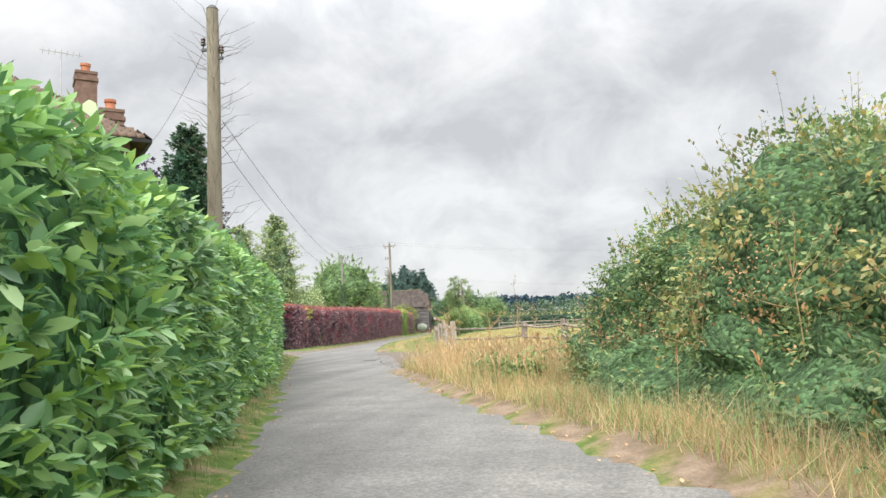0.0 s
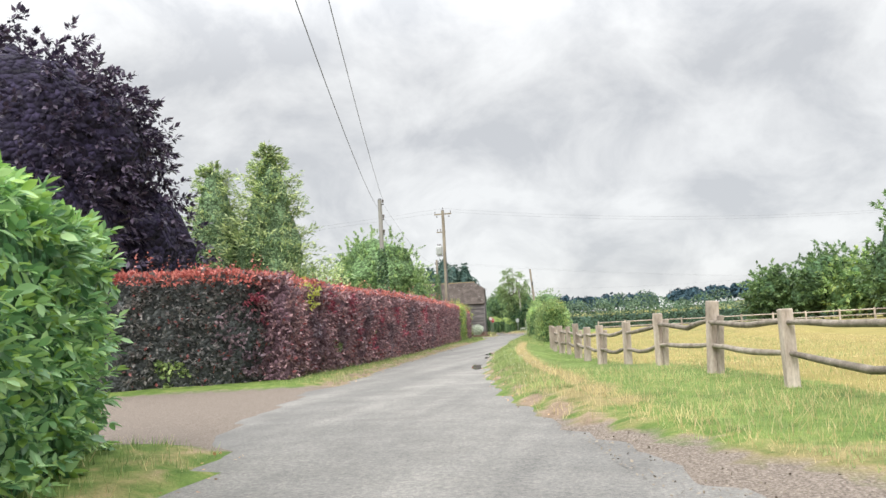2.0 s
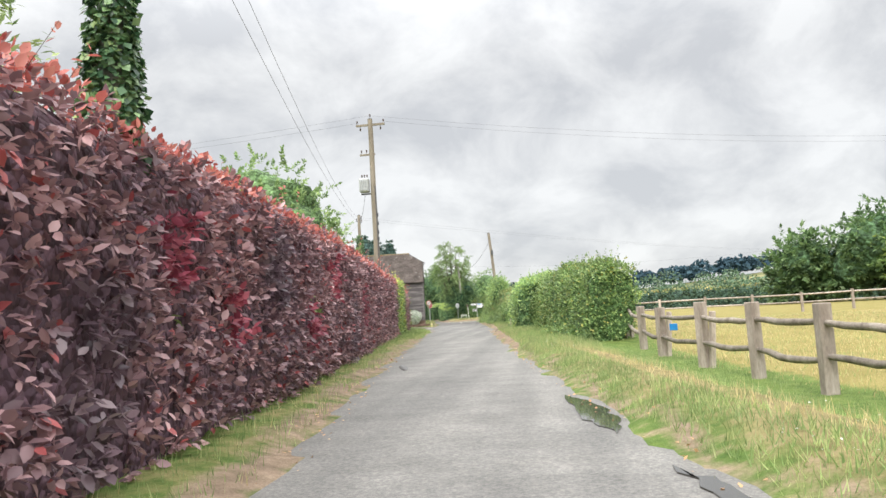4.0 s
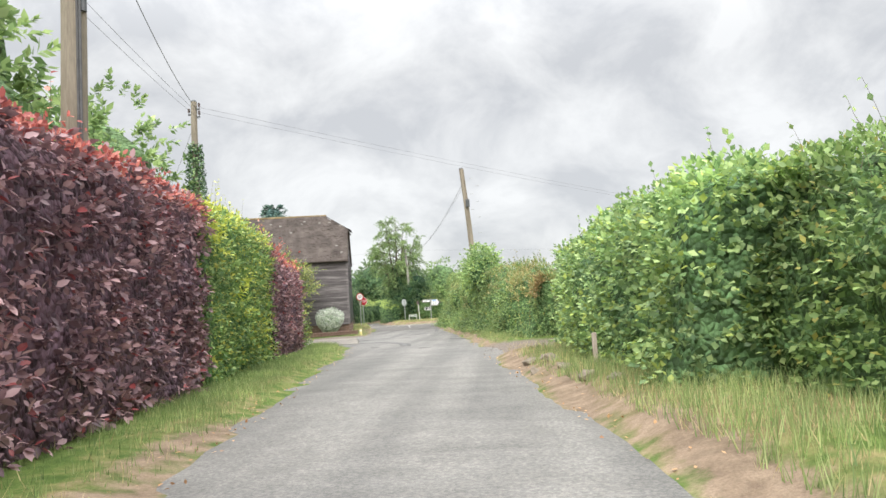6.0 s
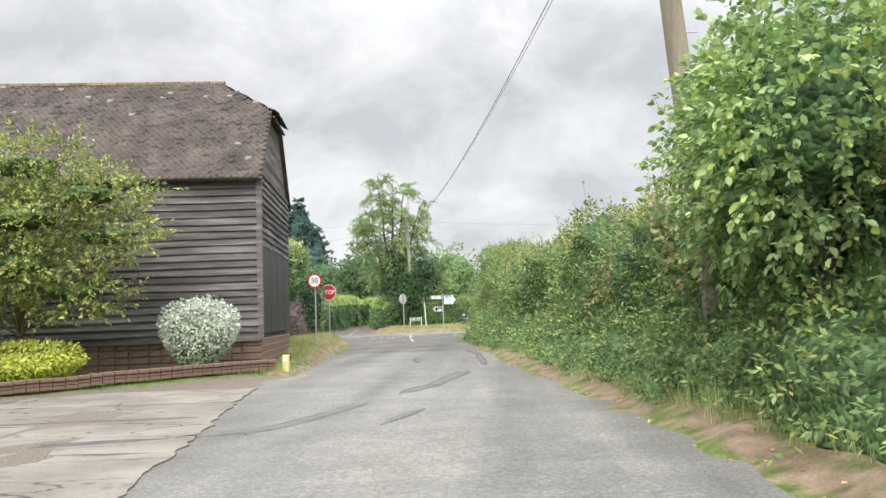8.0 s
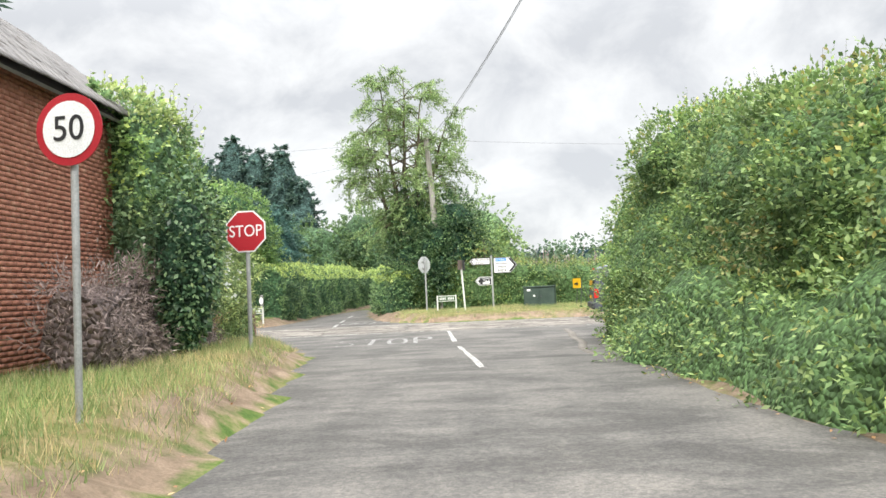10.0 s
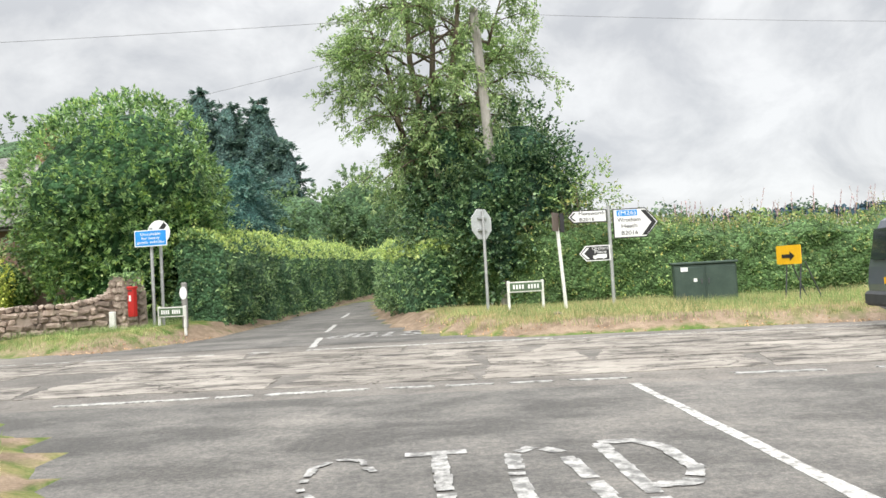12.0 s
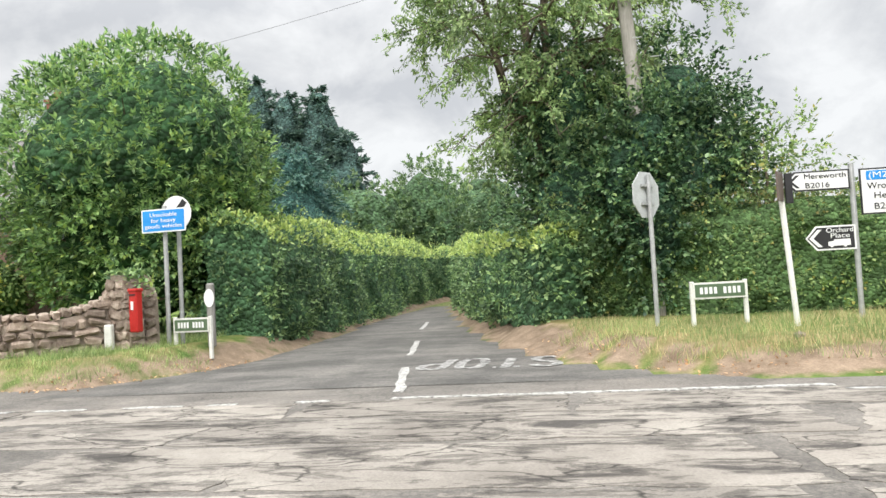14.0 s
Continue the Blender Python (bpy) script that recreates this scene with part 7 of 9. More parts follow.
def house():
    root = thing("house", "tile-roofed house with brick chimneys behind the laurel hedge", "house", (20.85, 3.1, 0.1), 42)
    w, d, e, r = 11.2, 8.64, 7.1, 10.5
    bm = bmesh.new(); box(bm, (w, d, e), (-w / 2, d / 2, e / 2)); part("wall", bm, M_BRICK_DULL, root)
    o = 0.45
    A, B, C, D = (o, -o, e - 0.1), (o, d + o, e - 0.1), (-w - o, d + o, e - 0.1), (-w - o, -o, e - 0.1)
    R1, R2 = (-4.6, d / 2, r), (-w + 4.6, d / 2, r)
    for q in ((D, A, R1, R2), (A, B, R1), (B, C, R2, R1), (C, D, R2)):
        rf = plane_part("roof", q, 0.06, M_TILE_HOUSE, root)
        q = [Vector(v) for v in q]
        lo, al = q[0], (q[1] - q[0])
        ln = al.length
        al = al / ln
        upv = (q[2] - q[1]) - (q[2] - q[1]).dot(al) * al
        sl = upv.length
        upv = upv / sl
        s0 = (q[-1] - q[0]).dot(al)
        s1 = ln - (q[2] - q[0]).dot(al)
        roof_tiles(rf, tuple(lo + al.cross(upv) * 0.05), tuple(al), tuple(upv), ln, sl, M_TILE_HOUSE, 33, tw=0.24, th=0.2, pale=0.0, cut=lambda u, v, s0=s0, s1=s1, sl=sl, ln=ln: (u > s0 * v / sl) & (u < ln - s1 * v / sl))
    for nm, sz, at_ in (("gutter", (w + 2 * o, 0.1, 0.1), (-w / 2, -o - 0.05, e - 0.1)), ("gutter", (0.1, d + 2 * o, 0.1), (o + 0.05, d / 2, e - 0.1))):
        bm = bmesh.new(); box(bm, sz, at_); part(nm, bm, M_BLACK, root)
    for cx, cy, h in ((-0.35, 1.75, 8.35), (-0.75, 5.8, 10.85)):
        bm = bmesh.new(); box(bm, (0.7, 0.95, h - 6.5), (cx, cy, (h + 6.5) / 2)); box(bm, (0.78, 1.03, 0.12), (cx, cy, h - 0.25)); box(bm, (0.74, 1.0, 0.1), (cx, cy, h))
        ch = part("chimney", bm, M_BRICK_DULL, root, "sooty brick chimney stack")
        bm = bmesh.new(); cyl(bm, 0.17, 0.14, (cx, cy, h), (cx, cy, h + 0.45), 14); cyl(bm, 0.18, 0.18, (cx, cy, h + 0.36), (cx, cy, h + 0.45), 14); part("chimney_pot", bm, M_POT, ch, "orange terracotta pot")
    bm = bmesh.new()
    cyl(bm, 0.02, 0.02, (-1.5, 6.6, 9.8), (-1.5, 6.6, 12.0), 6); cyl(bm, 0.012, 0.012, (-2.2, 6.6, 11.93), (-0.8, 6.6, 11.87), 5)
    for k in range(7):
        cyl(bm, 0.006, 0.006, (-2.1 + 0.2 * k, 6.3, 11.9), (-2.1 + 0.2 * k, 6.9, 11.9), 4)
    part("aerial", bm, M_METAL, root)


house()


def lodge():
    root = thing("lodge", "brick lodge with a grey slate roof and a chimney", "house", (-12.6, 163.2, 0.3), 8)
    w, d, e, r = 9.0, 6.0, 3.55, 6.1
    # wall and gable take the dull brick, shade put into their colour
    bm = bmesh.new(); box(bm, (w, d, e), (-w / 2, d / 2, e / 2)); wall = part("wall", bm, M_BRICK_DULL, root)
    for sgn in (0, 1):
        q = [(-w - 0.4, -0.4, e - 0.25), (0.4, -0.4, e - 0.25), (0.4, d / 2, r), (-w - 0.4, d / 2, r)]
        if sgn:
            q = [(x, d - y, z) for x, y, z in q][::-1]
        rf = plane_part("roof", q, 0.06, M_SLATE, root)
        if not sgn:
            up = np.array([0, d / 2 + 0.4, r - e + 0.25]); sl = np.linalg.norm(up); up /= sl
            roof_tiles(rf, (-w - 0.4, -0.42, e - 0.18), (1, 0, 0), up, w + 0.8, sl, M_SLATE, 81, tw=0.3, th=0.2, pale=0.0)
    bm = bmesh.new(); prism(bm, [(0, e), (d, e), (d / 2, r - 0.1)], -0.1, 0.0); ob = part("gable", bm, M_BRICK_DULL, root); ob.matrix_local = pose(-0.1, 0, 0, 0, 0, 90)
    bm = bmesh.new(); box(bm, (0.5, 0.7, 2.0), (-0.7, d / 2, r + 0.0)); box(bm, (0.6, 0.8, 0.1), (-0.7, d / 2, r + 0.95)); ch = part("chimney", bm, M_BRICK, root)
    for k in (-0.17, 0.17):
        bm = bmesh.new(); cyl(bm, 0.11, 0.09, (-0.7, d / 2 + k, r + 1.0), (-0.7, d / 2 + k, r + 1.35), 10); part("chimney_pot", bm, M_POT, ch)
    for x in (-1.9, -5.0):
        bm = bmesh.new(); box(bm, (1.2, 0.08, 1.25), (x, -0.03, 1.95)); win = part("window", bm, M_WHITEPAINT, root, "white painted casement window")
        for i in range(3):
            for j in range(2):
                bm = bmesh.new(); box(bm, (0.33, 0.02, 0.52), (x - 0.38 + 0.38 * i, -0.075, 1.66 + 0.58 * j)); part("pane", bm, M_GLASS, win)
        bm = bmesh.new(); box(bm, (1.35, 0.16, 0.08), (x, -0.06, 1.28)); part("sill", bm, M_WHITEPAINT, win)
    for x in np.arange(-8.8, 0.4, 0.6):
        bm = bmesh.new(); box(bm, (0.1, 0.28, 0.12), (x, -0.16, e - 0.12)); part("rafter_end", bm, M_WHITEPAINT, root)


lodge()

# ---- in front of the barn ----
def low_wall():
    root = thing("low_wall", "low brick retaining kerb along the planted bed", "wall")
    pts = [(3.85, 118.1), (2.0, 116.3), (-0.6, 114.3), (-4.2, 111.6), (-8.5, 109.0)]
    rng = np.random.default_rng(35)
    total = along(pts, np.zeros(1))[3]
    s = 0.0
    while s < total:
        w = 0.21
        p, nl, t, _ = along(pts, np.array([s + w / 2]))
        for r in range(3):
            bm = bmesh.new(); box(bm, (w, 0.14 + (0.06 if r == 2 else 0) + 0.01 * rng.random(), 0.07), bevel=0.008)
            ob = part("brick", bm, M_BRICK_DULL, root)
            ob.matrix_local = pose(p[0][0], p[0][1], gz(p[0][0], p[0][1]) + 0.06 + 0.08 * r, 0, 0, math.degrees(math.atan2(t[0][1], t[0][0])) + rng.normal() * 1.5)
        s += w + 0.012


low_wall()


def dome(name, label, x, y, z0, rx, ry, h, mat, n, leaf, seed, category="bush", aspect=0.6, flat=0.7, lump=0.12, stems=True):
    """A bush: leaves on a lumpy dome round a twiggy core."""
    rng = np.random.default_rng(seed)
    root = thing(name, label, category, (x, y, z0))
    bm = bmesh.new()
    bmesh.ops.create_icosphere(bm, subdivisions=3, radius=1.0)
    V0 = np.array([v.co for v in bm.verts])
    k = 0.80 * (1 - lump + 2 * lump * fbm(V0 * 1.0 + seed, 1.6, seed, 2))
    for v, kk in zip(bm.verts, k):
        c = v.co.copy()
        v.co = (c.x * rx * kk, c.y * ry * kk, max((c.z * 0.5 + 0.5) ** flat * h * kk, 0.0))
    part("twig_mass", bm, shaded_core_for(mat, leaf), root)
    d = unit(rng.normal(size=(n, 3)))
    k = (0.86 + 0.18 * rng.random(n)) * (1 - lump + 2 * lump * fbm(d + seed, 1.6, seed, 2)) * 1.04
    P = np.stack([d[:, 0] * rx * k, d[:, 1] * ry * k, (d[:, 2] * 0.5 + 0.5) ** flat * h * k], 1)
    V, F = leaf_arrays(P, d, leaf, rng, aspect, 0.6, 0.8, 0.1, 0.5)
    tagged(place("leaves", soup_mesh("leaves", V, F, mat), root), kind="stuff")
    return root


dome("variegated_bush", "neat round bush with white-edged leaves beside the barn", 2.2, 117.75, gz(2.2, 117.7), 0.82, 0.8, 1.62, M_VARIEG, 5200, 0.075, 36, flat=0.62, lump=0.07)
tree("maple_bush", "spreading yellow-green maple bush before the barn wall", at(-1.2, 116.4), 0.09, 0.6, [(0.1, 0, 4.7, 1.5, 1.0, 0.55), (-1.3, -0.2, 4.1, 1.3, 1.0, 0.45), (1.4, 0, 4.0, 1.5, 1.0, 0.45), (0.2, -0.4, 3.5, 1.7, 1.1, 0.5), (-1.7, 0, 3.0, 1.3, 1.0, 0.45), (2.0, -0.1, 3.1, 1.1, 0.9, 0.4), (0.2, -0.5, 2.5, 1.7, 1.1, 0.5), (-1.1, -0.2, 1.9, 1.5, 1.0, 0.45), (1.3, -0.2, 1.9, 1.2, 0.9, 0.4), (-2.6, -0.2, 2.3, 1.2, 0.9, 0.4)], 2300, 13, 0.10, 0.2, M_MAPLE, 37, mass=0.45, limbs=30, aspect=0.5, droop=0.25, shell=0.6, shoot=0.42)
dome("golden_bush", "low bright yellow-green bush in the bed", -0.9, 115.9, gz(-0.9, 115.9), 1.3, 0.7, 0.85, M_YELLOW, 4200, 0.08, 38)
dome("garden_shrub", "loose green shrub against the lodge wall", -12.9, 161.6, gz(-12.9, 161.6), 1.5, 1.0, 2.5, M_MIXED, 4200, 0.11, 41, category="bush")
dome("golden_bush", "tall yellow-flowering shrub by the lodge", -12.1, 160.7, gz(-12.1, 160.7), 0.4, 0.4, 2.1, M_YELLOW, 700, 0.09, 42, category="bush")
dome("red_bush", "low dark red shrub in the bed", -3.4, 115.8, gz(-3.4, 115.8), 0.9, 0.7, 1.0, M_BEECH, 2600, 0.09, 39)
dome("golden_bush", "low golden bush at the end of the bed", -4.4, 114.2, gz(-4.4, 114.2), 1.0, 0.7, 0.7, M_YELLOW, 2600, 0.08, 40)


def marker_post():
    root = thing("marker_post", "short pale yellow marker post on the verge corner", "marker", at(4.0, 118.5))
    bm = bmesh.new(); box(bm, (0.16, 0.10, 0.42), (0, 0, 0.2), bevel=0.015); part("body", bm, M_POLYMARK, root)
    bm = bmesh.new(); box(bm, (0.12, 0.012, 0.08), (0, -0.054, 0.30)); part("plate", bm, M_WHITE, root)


marker_post()


# ---- lettering ----
def lettering(text, height, mat, parent, m, name="lettering", depth=0.003, width=None):
    cu = bpy.data.curves.new(name, "FONT")
    cu.body, cu.size, cu.align_x, cu.align_y, cu.extrude = text, height * 1.4, "CENTER", "CENTER", depth
    tmp = bpy.data.objects.new("tmp", cu)
    me = bpy.data.meshes.new_from_object(tmp)
    bpy.data.objects.remove(tmp)
    me.materials.clear()
    me.materials.append(mat)
    xs = [v.co.x for v in me.vertices]
    if width:
        k = width / max(max(xs) - min(xs), 1e-6)
        for v in me.vertices:
            v.co.x *= k
    ob = place(name, me, parent)
    ob.matrix_local = m
    return ob


FACE = pose(0, 0, 0, 90, 0, 0)


def plate(parent, name, outline, y, mat, thick=0.004, label=""):
    bm = bmesh.new(); prism(bm, outline, y - thick, y)
    return part(name, bm, mat, parent, label)


def rect(x0, x1, z0, z1, r=0.03):
    out = []
    for cx, cz, a0 in ((x1 - r, z1 - r, 0), (x0 + r, z1 - r, 90), (x0 + r, z0 + r, 180), (x1 - r, z0 + r, 270)):
        for k in range(4):
            a = radians(a0 + 30 * k)
            out.append((cx + r * math.cos(a), cz + r * math.sin(a)))
    return out


def disc(cx, cz, r, n=28, a0=0.0):
    return [(cx + r * math.cos(2 * math.pi * k / n + a0), cz + r * math.sin(2 * math.pi * k / n + a0)) for k in range(n)]


def post(parent, x, y, z0, z1, r=0.038, mat=None, tilt=(0, 0), name="post"):
    bm = bmesh.new(); cyl(bm, r, r, (x, y, z0), (x + tilt[0], y + tilt[1], z1), 14)
    return part(name, bm, mat or M_METAL, parent)


def stop_sign(x, y, rz, foot=None, top=2.95, label="", legend=True):
    z = gz(x, y)
    root = thing("stop_sign", label, "road sign", (x, y, z), rz)
    c = top - 0.375 - z
    post(root, 0, 0.06, -0.3, top - z - 0.05)
    for dz in (-0.15, 0.15):
        bm = bmesh.new(); box(bm, (0.34, 0.05, 0.045), (0, 0.03, c + dz)); part("clip", bm, M_METAL, root)
    oct_ = lambda r: disc(0, c, r / math.cos(math.pi / 8), 8, math.pi / 8)
    bm = bmesh.new(); prism(bm, oct_(0.375), -0.003, 0.006); part("back_plate", bm, M_SIGNBACK, root, "plain grey metal back")
    plate(root, "border", oct_(0.375), -0.004, M_WHITE)
    plate(root, "face", oct_(0.350), -0.009, M_RED)
    if legend:
        lettering("STOP", 0.215, M_WHITE, root, Matrix.Translation((0, -0.015, c)) @ FACE, width=0.62)
    return root


stop_sign(1.02, 137.2, -4, label="red octagonal stop sign on a grey post in the verge")
stop_sign(2.33, 158.05, 230, top=2.93, label="stop sign seen from behind, grey backed, on a steel post")


def speed_sign():
    x, y = 2.05, 129.9
    z = gz(x, y)
    root = thing("speed_limit_sign", "round white and red speed limit sign on a thin post", "road sign", (x, y, z), -6)
    c = 2.8 - z
    post(root, 0, 0.05, -0.3, c + 0.25, 0.03)
    plate(root, "ring", disc(0, c, 0.30), 0.0, M_RED, 0.01)
    plate(root, "face", disc(0, c, 0.235), -0.012, M_WHITE)
    lettering("50", 0.21, M_BLACK, root, Matrix.Translation((0, -0.02, c)) @ FACE)


speed_sign()
dome("ivy_bush", "narrow column of ivy climbing beside the stop sign", 0.5, 135.7, gz(0.5, 135.7), 0.55, 0.5, 2.95, M_IVY, 3600, 0.09, 43, flat=0.8, lump=0.3, category="bush")


def bars(parent, text_w, h, x, y, z, mat, n=8):
    """A row of letter-wide bars for writing that is not spelt out."""
    w = text_w / n
    for k in range(n):
        if k == 4:
            continue
        bm = bmesh.new(); box(bm, (w * 0.62, 0.006, h), (x - text_w / 2 + w * (k + 0.5), y, z)); part("letter_bar", bm, mat, parent)


def street_plate(x0, y0, x1, y1, zt, label, ph=0.20, drop=0.62):
    a = math.degrees(math.atan2(y1 - y0, x1 - x0))
    w = math.hypot(x1 - x0, y1 - y0)
    z = gz((x0 + x1) / 2, (y0 + y1) / 2)
    root = thing("street_name_sign", label, "street sign", ((x0 + x1) / 2, (y0 + y1) / 2, z), a)
    t = zt - z
    for s in (-1, 1):
        bm = bmesh.new(); box(bm, (0.06, 0.06, t + 0.3), (s * (w / 2 - 0.0), 0.04, t / 2 - 0.13), bevel=0.006); part("post", bm, M_WHITEPAINT, root)
    bm = bmesh.new(); box(bm, (w, 0.03, ph + 0.06), (0, 0.0, t - ph / 2 - 0.03)); part("frame", bm, M_WHITEPAINT, root)
    bm = bmesh.new(); box(bm, (w - 0.06, 0.012, ph), (0, -0.018, t - ph / 2 - 0.03)); part("plate", bm, M_GREENPLATE, root, "green name plate")
    bars(root, w - 0.18, ph * 0.52, 0, -0.028, t - ph / 2 - 0.03, M_WHITE, 9)


street_plate(2.90, 157.70, 3.74, 157.84, 1.08, "green street name plate on two white posts, lettering as bars", 0.2)
street_plate(-6.19, 158.42, -5.45, 158.30, 0.90, "small dark street name plate on white posts", 0.2)


def direction_signs():
    x, y = 5.45, 157.85
    z = gz(x, y)
    root = thing("direction_sign", "white direction signs with black arrows on a steel post", "road sign", (x, y, z), 2)
    post(root, 0, 0.06, -0.3, 2.82 - z, 0.042)

    def flag(x0, x1, zb, zt, point, border, fill, arrow, lines, label):
        zm = (zb + zt) / 2
        k = (zt - zb) * 0.42
        if point > 0:
            out = [(x0, zb), (x1 - k, zb), (x1, zm), (x1 - k, zt), (x0, zt)]
        else:
            out = [(x1, zt), (x0 + k, zt), (x0, zm), (x0 + k, zb), (x1, zb)]
        cx = (x0 + x1) / 2
        ins = [(cx + (px - cx) * (1 - 0.045 / (x1 - x0) * 1.2), zm + (pz - zm) * (1 - 0.05 / (zt - zb))) for px, pz in out]
        rim = plate(root, "sign_panel", out, 0.0, border, 0.012, label)
        plate(rim, "sign_face", ins, -0.013, fill, 0.003)
        w = 0.30 * (zt - zb)
        tip = (x1 - 0.05) if point > 0 else (x0 + 0.05)
        s = 1 if point > 0 else -1
        hk = k * 0.82
        ch = [(tip, zm), (tip - s * hk, zt - 0.055), (tip - s * (hk + w * 0.55), zt - 0.055), (tip - s * w * 0.55, zm), (tip - s * (hk + w * 0.55), zb + 0.055), (tip - s * hk, zb + 0.055)]
        plate(rim, "arrow", ch if s > 0 else ch[::-1], -0.017, arrow, 0.003)
        for text, h, lx, lz, wd, mt in lines:
            lettering(text, h, mt, rim, Matrix.Translation((lx, -0.021, lz)) @ FACE, width=wd)
        return rim

    Z = lambda v: v - z
    flag(-1.02, -0.06, Z(2.42), Z(2.73), -1, M_BLACK, M_WHITE, M_BLACK, [("Mereworth", 0.085, -0.43, Z(2.645), 0.62, M_BLACK), ("B2016", 0.085, -0.55, Z(2.50), 0.36, M_BLACK)], "white arrow sign with black letters")
    big = flag(0.08, 1.18, Z(2.0), Z(2.72), 1, M_BLACK, M_WHITE, M_BLACK, [("Wrotham", 0.10, 0.47, Z(2.44), 0.56, M_BLACK), ("Heath", 0.10, 0.47, Z(2.29), 0.38, M_BLACK), ("B2016", 0.10, 0.47, Z(2.12), 0.40, M_BLACK)], "large white arrow sign with blue panel")
    plate(big, "blue_panel", rect(0.18, 0.68, Z(2.535), Z(2.68), 0.02), -0.017, M_BLUE, 0.003, "blue route panel")
    lettering("(M26)", 0.095, M_WHITE, big, Matrix.Translation((0.43, -0.022, Z(2.607))) @ FACE, width=0.42)
    small = flag(-0.78, -0.03, Z(1.48), Z(1.86), -1, M_WHITE, M_BLACK, M_WHITE, [("Orchard", 0.075, -0.27, Z(1.785), 0.40, M_WHITE), ("Place", 0.075, -0.27, Z(1.70), 0.28, M_WHITE)], "black arrow sign with white lorry symbol")
    lorry = [(-0.45, Z(1.545)), (-0.12, Z(1.545)), (-0.12, Z(1.645)), (-0.36, Z(1.645)), (-0.36, Z(1.62)), (-0.45, Z(1.61))]
    plate(small, "lorry_symbol", lorry, -0.018, M_WHITE, 0.003)
    for wx in (-0.40, -0.2):
        plate(small, "wheel_symbol", disc(wx, Z(1.545), 0.025, 12), -0.019, M_WHITE, 0.003)


direction_signs()


def brown_sign():
    z = gz(4.2, 156.93)
    root = thing("brown_sign", "leaning white post with a small brown sign edge-on", "road sign", (4.2, 156.93, z))
    post(root, 0, 0, -0.3, 2.6 - z, 0.04, M_WHITEPAINT, (-0.13, 0.02))
    bm = bmesh.new(); box(bm, (0.03, 0.36, 0.42), (-0.16, -0.12, 2.42 - z), rot=Euler((0, 0, radians(-28))).to_matrix(), bevel=0.005)
    bmesh.ops.translate(bm, vec=(0, 0, 0), verts=bm.verts)
    part("panel", bm, M_BROWNSIGN, root)
    bm = bmesh.new(); box(bm, (0.10, 0.06, 0.44), (0.0, 0.02, 2.40 - z), bevel=0.005); part("bracket", bm, M_BLACK, root)


brown_sign()


def blue_sign():
    z = gz(-6.3, 158.5)
    root = thing("lorry_warning_sign", "blue rectangular notice about heavy vehicles on two steel posts", "road sign", (-6.28, 158.35, z), -6)
    post(root, -0.06, 0.12, -0.3, 3.0 - z, 0.042)
    w = 0.46
    back = plate(root, "sign_panel", rect(-w, w, 2.50 - z, 2.93 - z, 0.02), 0.0, M_WHITE, 0.01)
    plate(back, "sign_face", rect(-w + 0.025, w - 0.025, 2.525 - z, 2.905 - z, 0.02), -0.011, M_BLUE, 0.003)
    for text, dz, wd in (("Unsuitable", 2.82, 0.56), ("for heavy", 2.715, 0.52), ("goods vehicles", 2.61, 0.78)):
        lettering(text, 0.075, M_WHITE, back, Matrix.Translation((0, -0.017, dz - z)) @ FACE, width=wd)
    r2 = thing("end_of_limit_sign", "round white sign with a black diagonal stripe", "road sign", (-6.24, 158.75, z), -8)
    post(r2, 0, 0.06, -0.3, 3.1 - z, 0.042)
    plate(r2, "face", disc(0, 2.88 - z, 0.33), 0.0, M_WHITE, 0.01)
    a = radians(48)
    d_, n_ = (math.cos(a), math.sin(a)), (-math.sin(a), math.cos(a))
    q = [(0.3 * d_[0] * s + 0.06 * n_[0] * t, 2.88 - z + 0.3 * d_[1] * s + 0.06 * n_[1] * t) for s, t in ((-1, -1), (1, -1), (1, 1), (-1, 1))]
    plate(r2, "stripe", q, -0.012, M_BLACK, 0.003)
    r3 = thing("bollard_post", "old wooden post with a white oval plate", "post", (-5.62, 158.75, z), 0)
    bm = bmesh.new(); box(bm, (0.14, 0.12, 1.2), (0, 0, 0.5), bevel=0.03); part("post", bm, M_POLE_GREY, r3)
    plate(r3, "plate", [(x_ * 0.10, 0.82 + z_ * 0.17) for x_, z_ in disc(0, 0, 1, 20)], -0.062, M_WHITE, 0.01)


blue_sign()


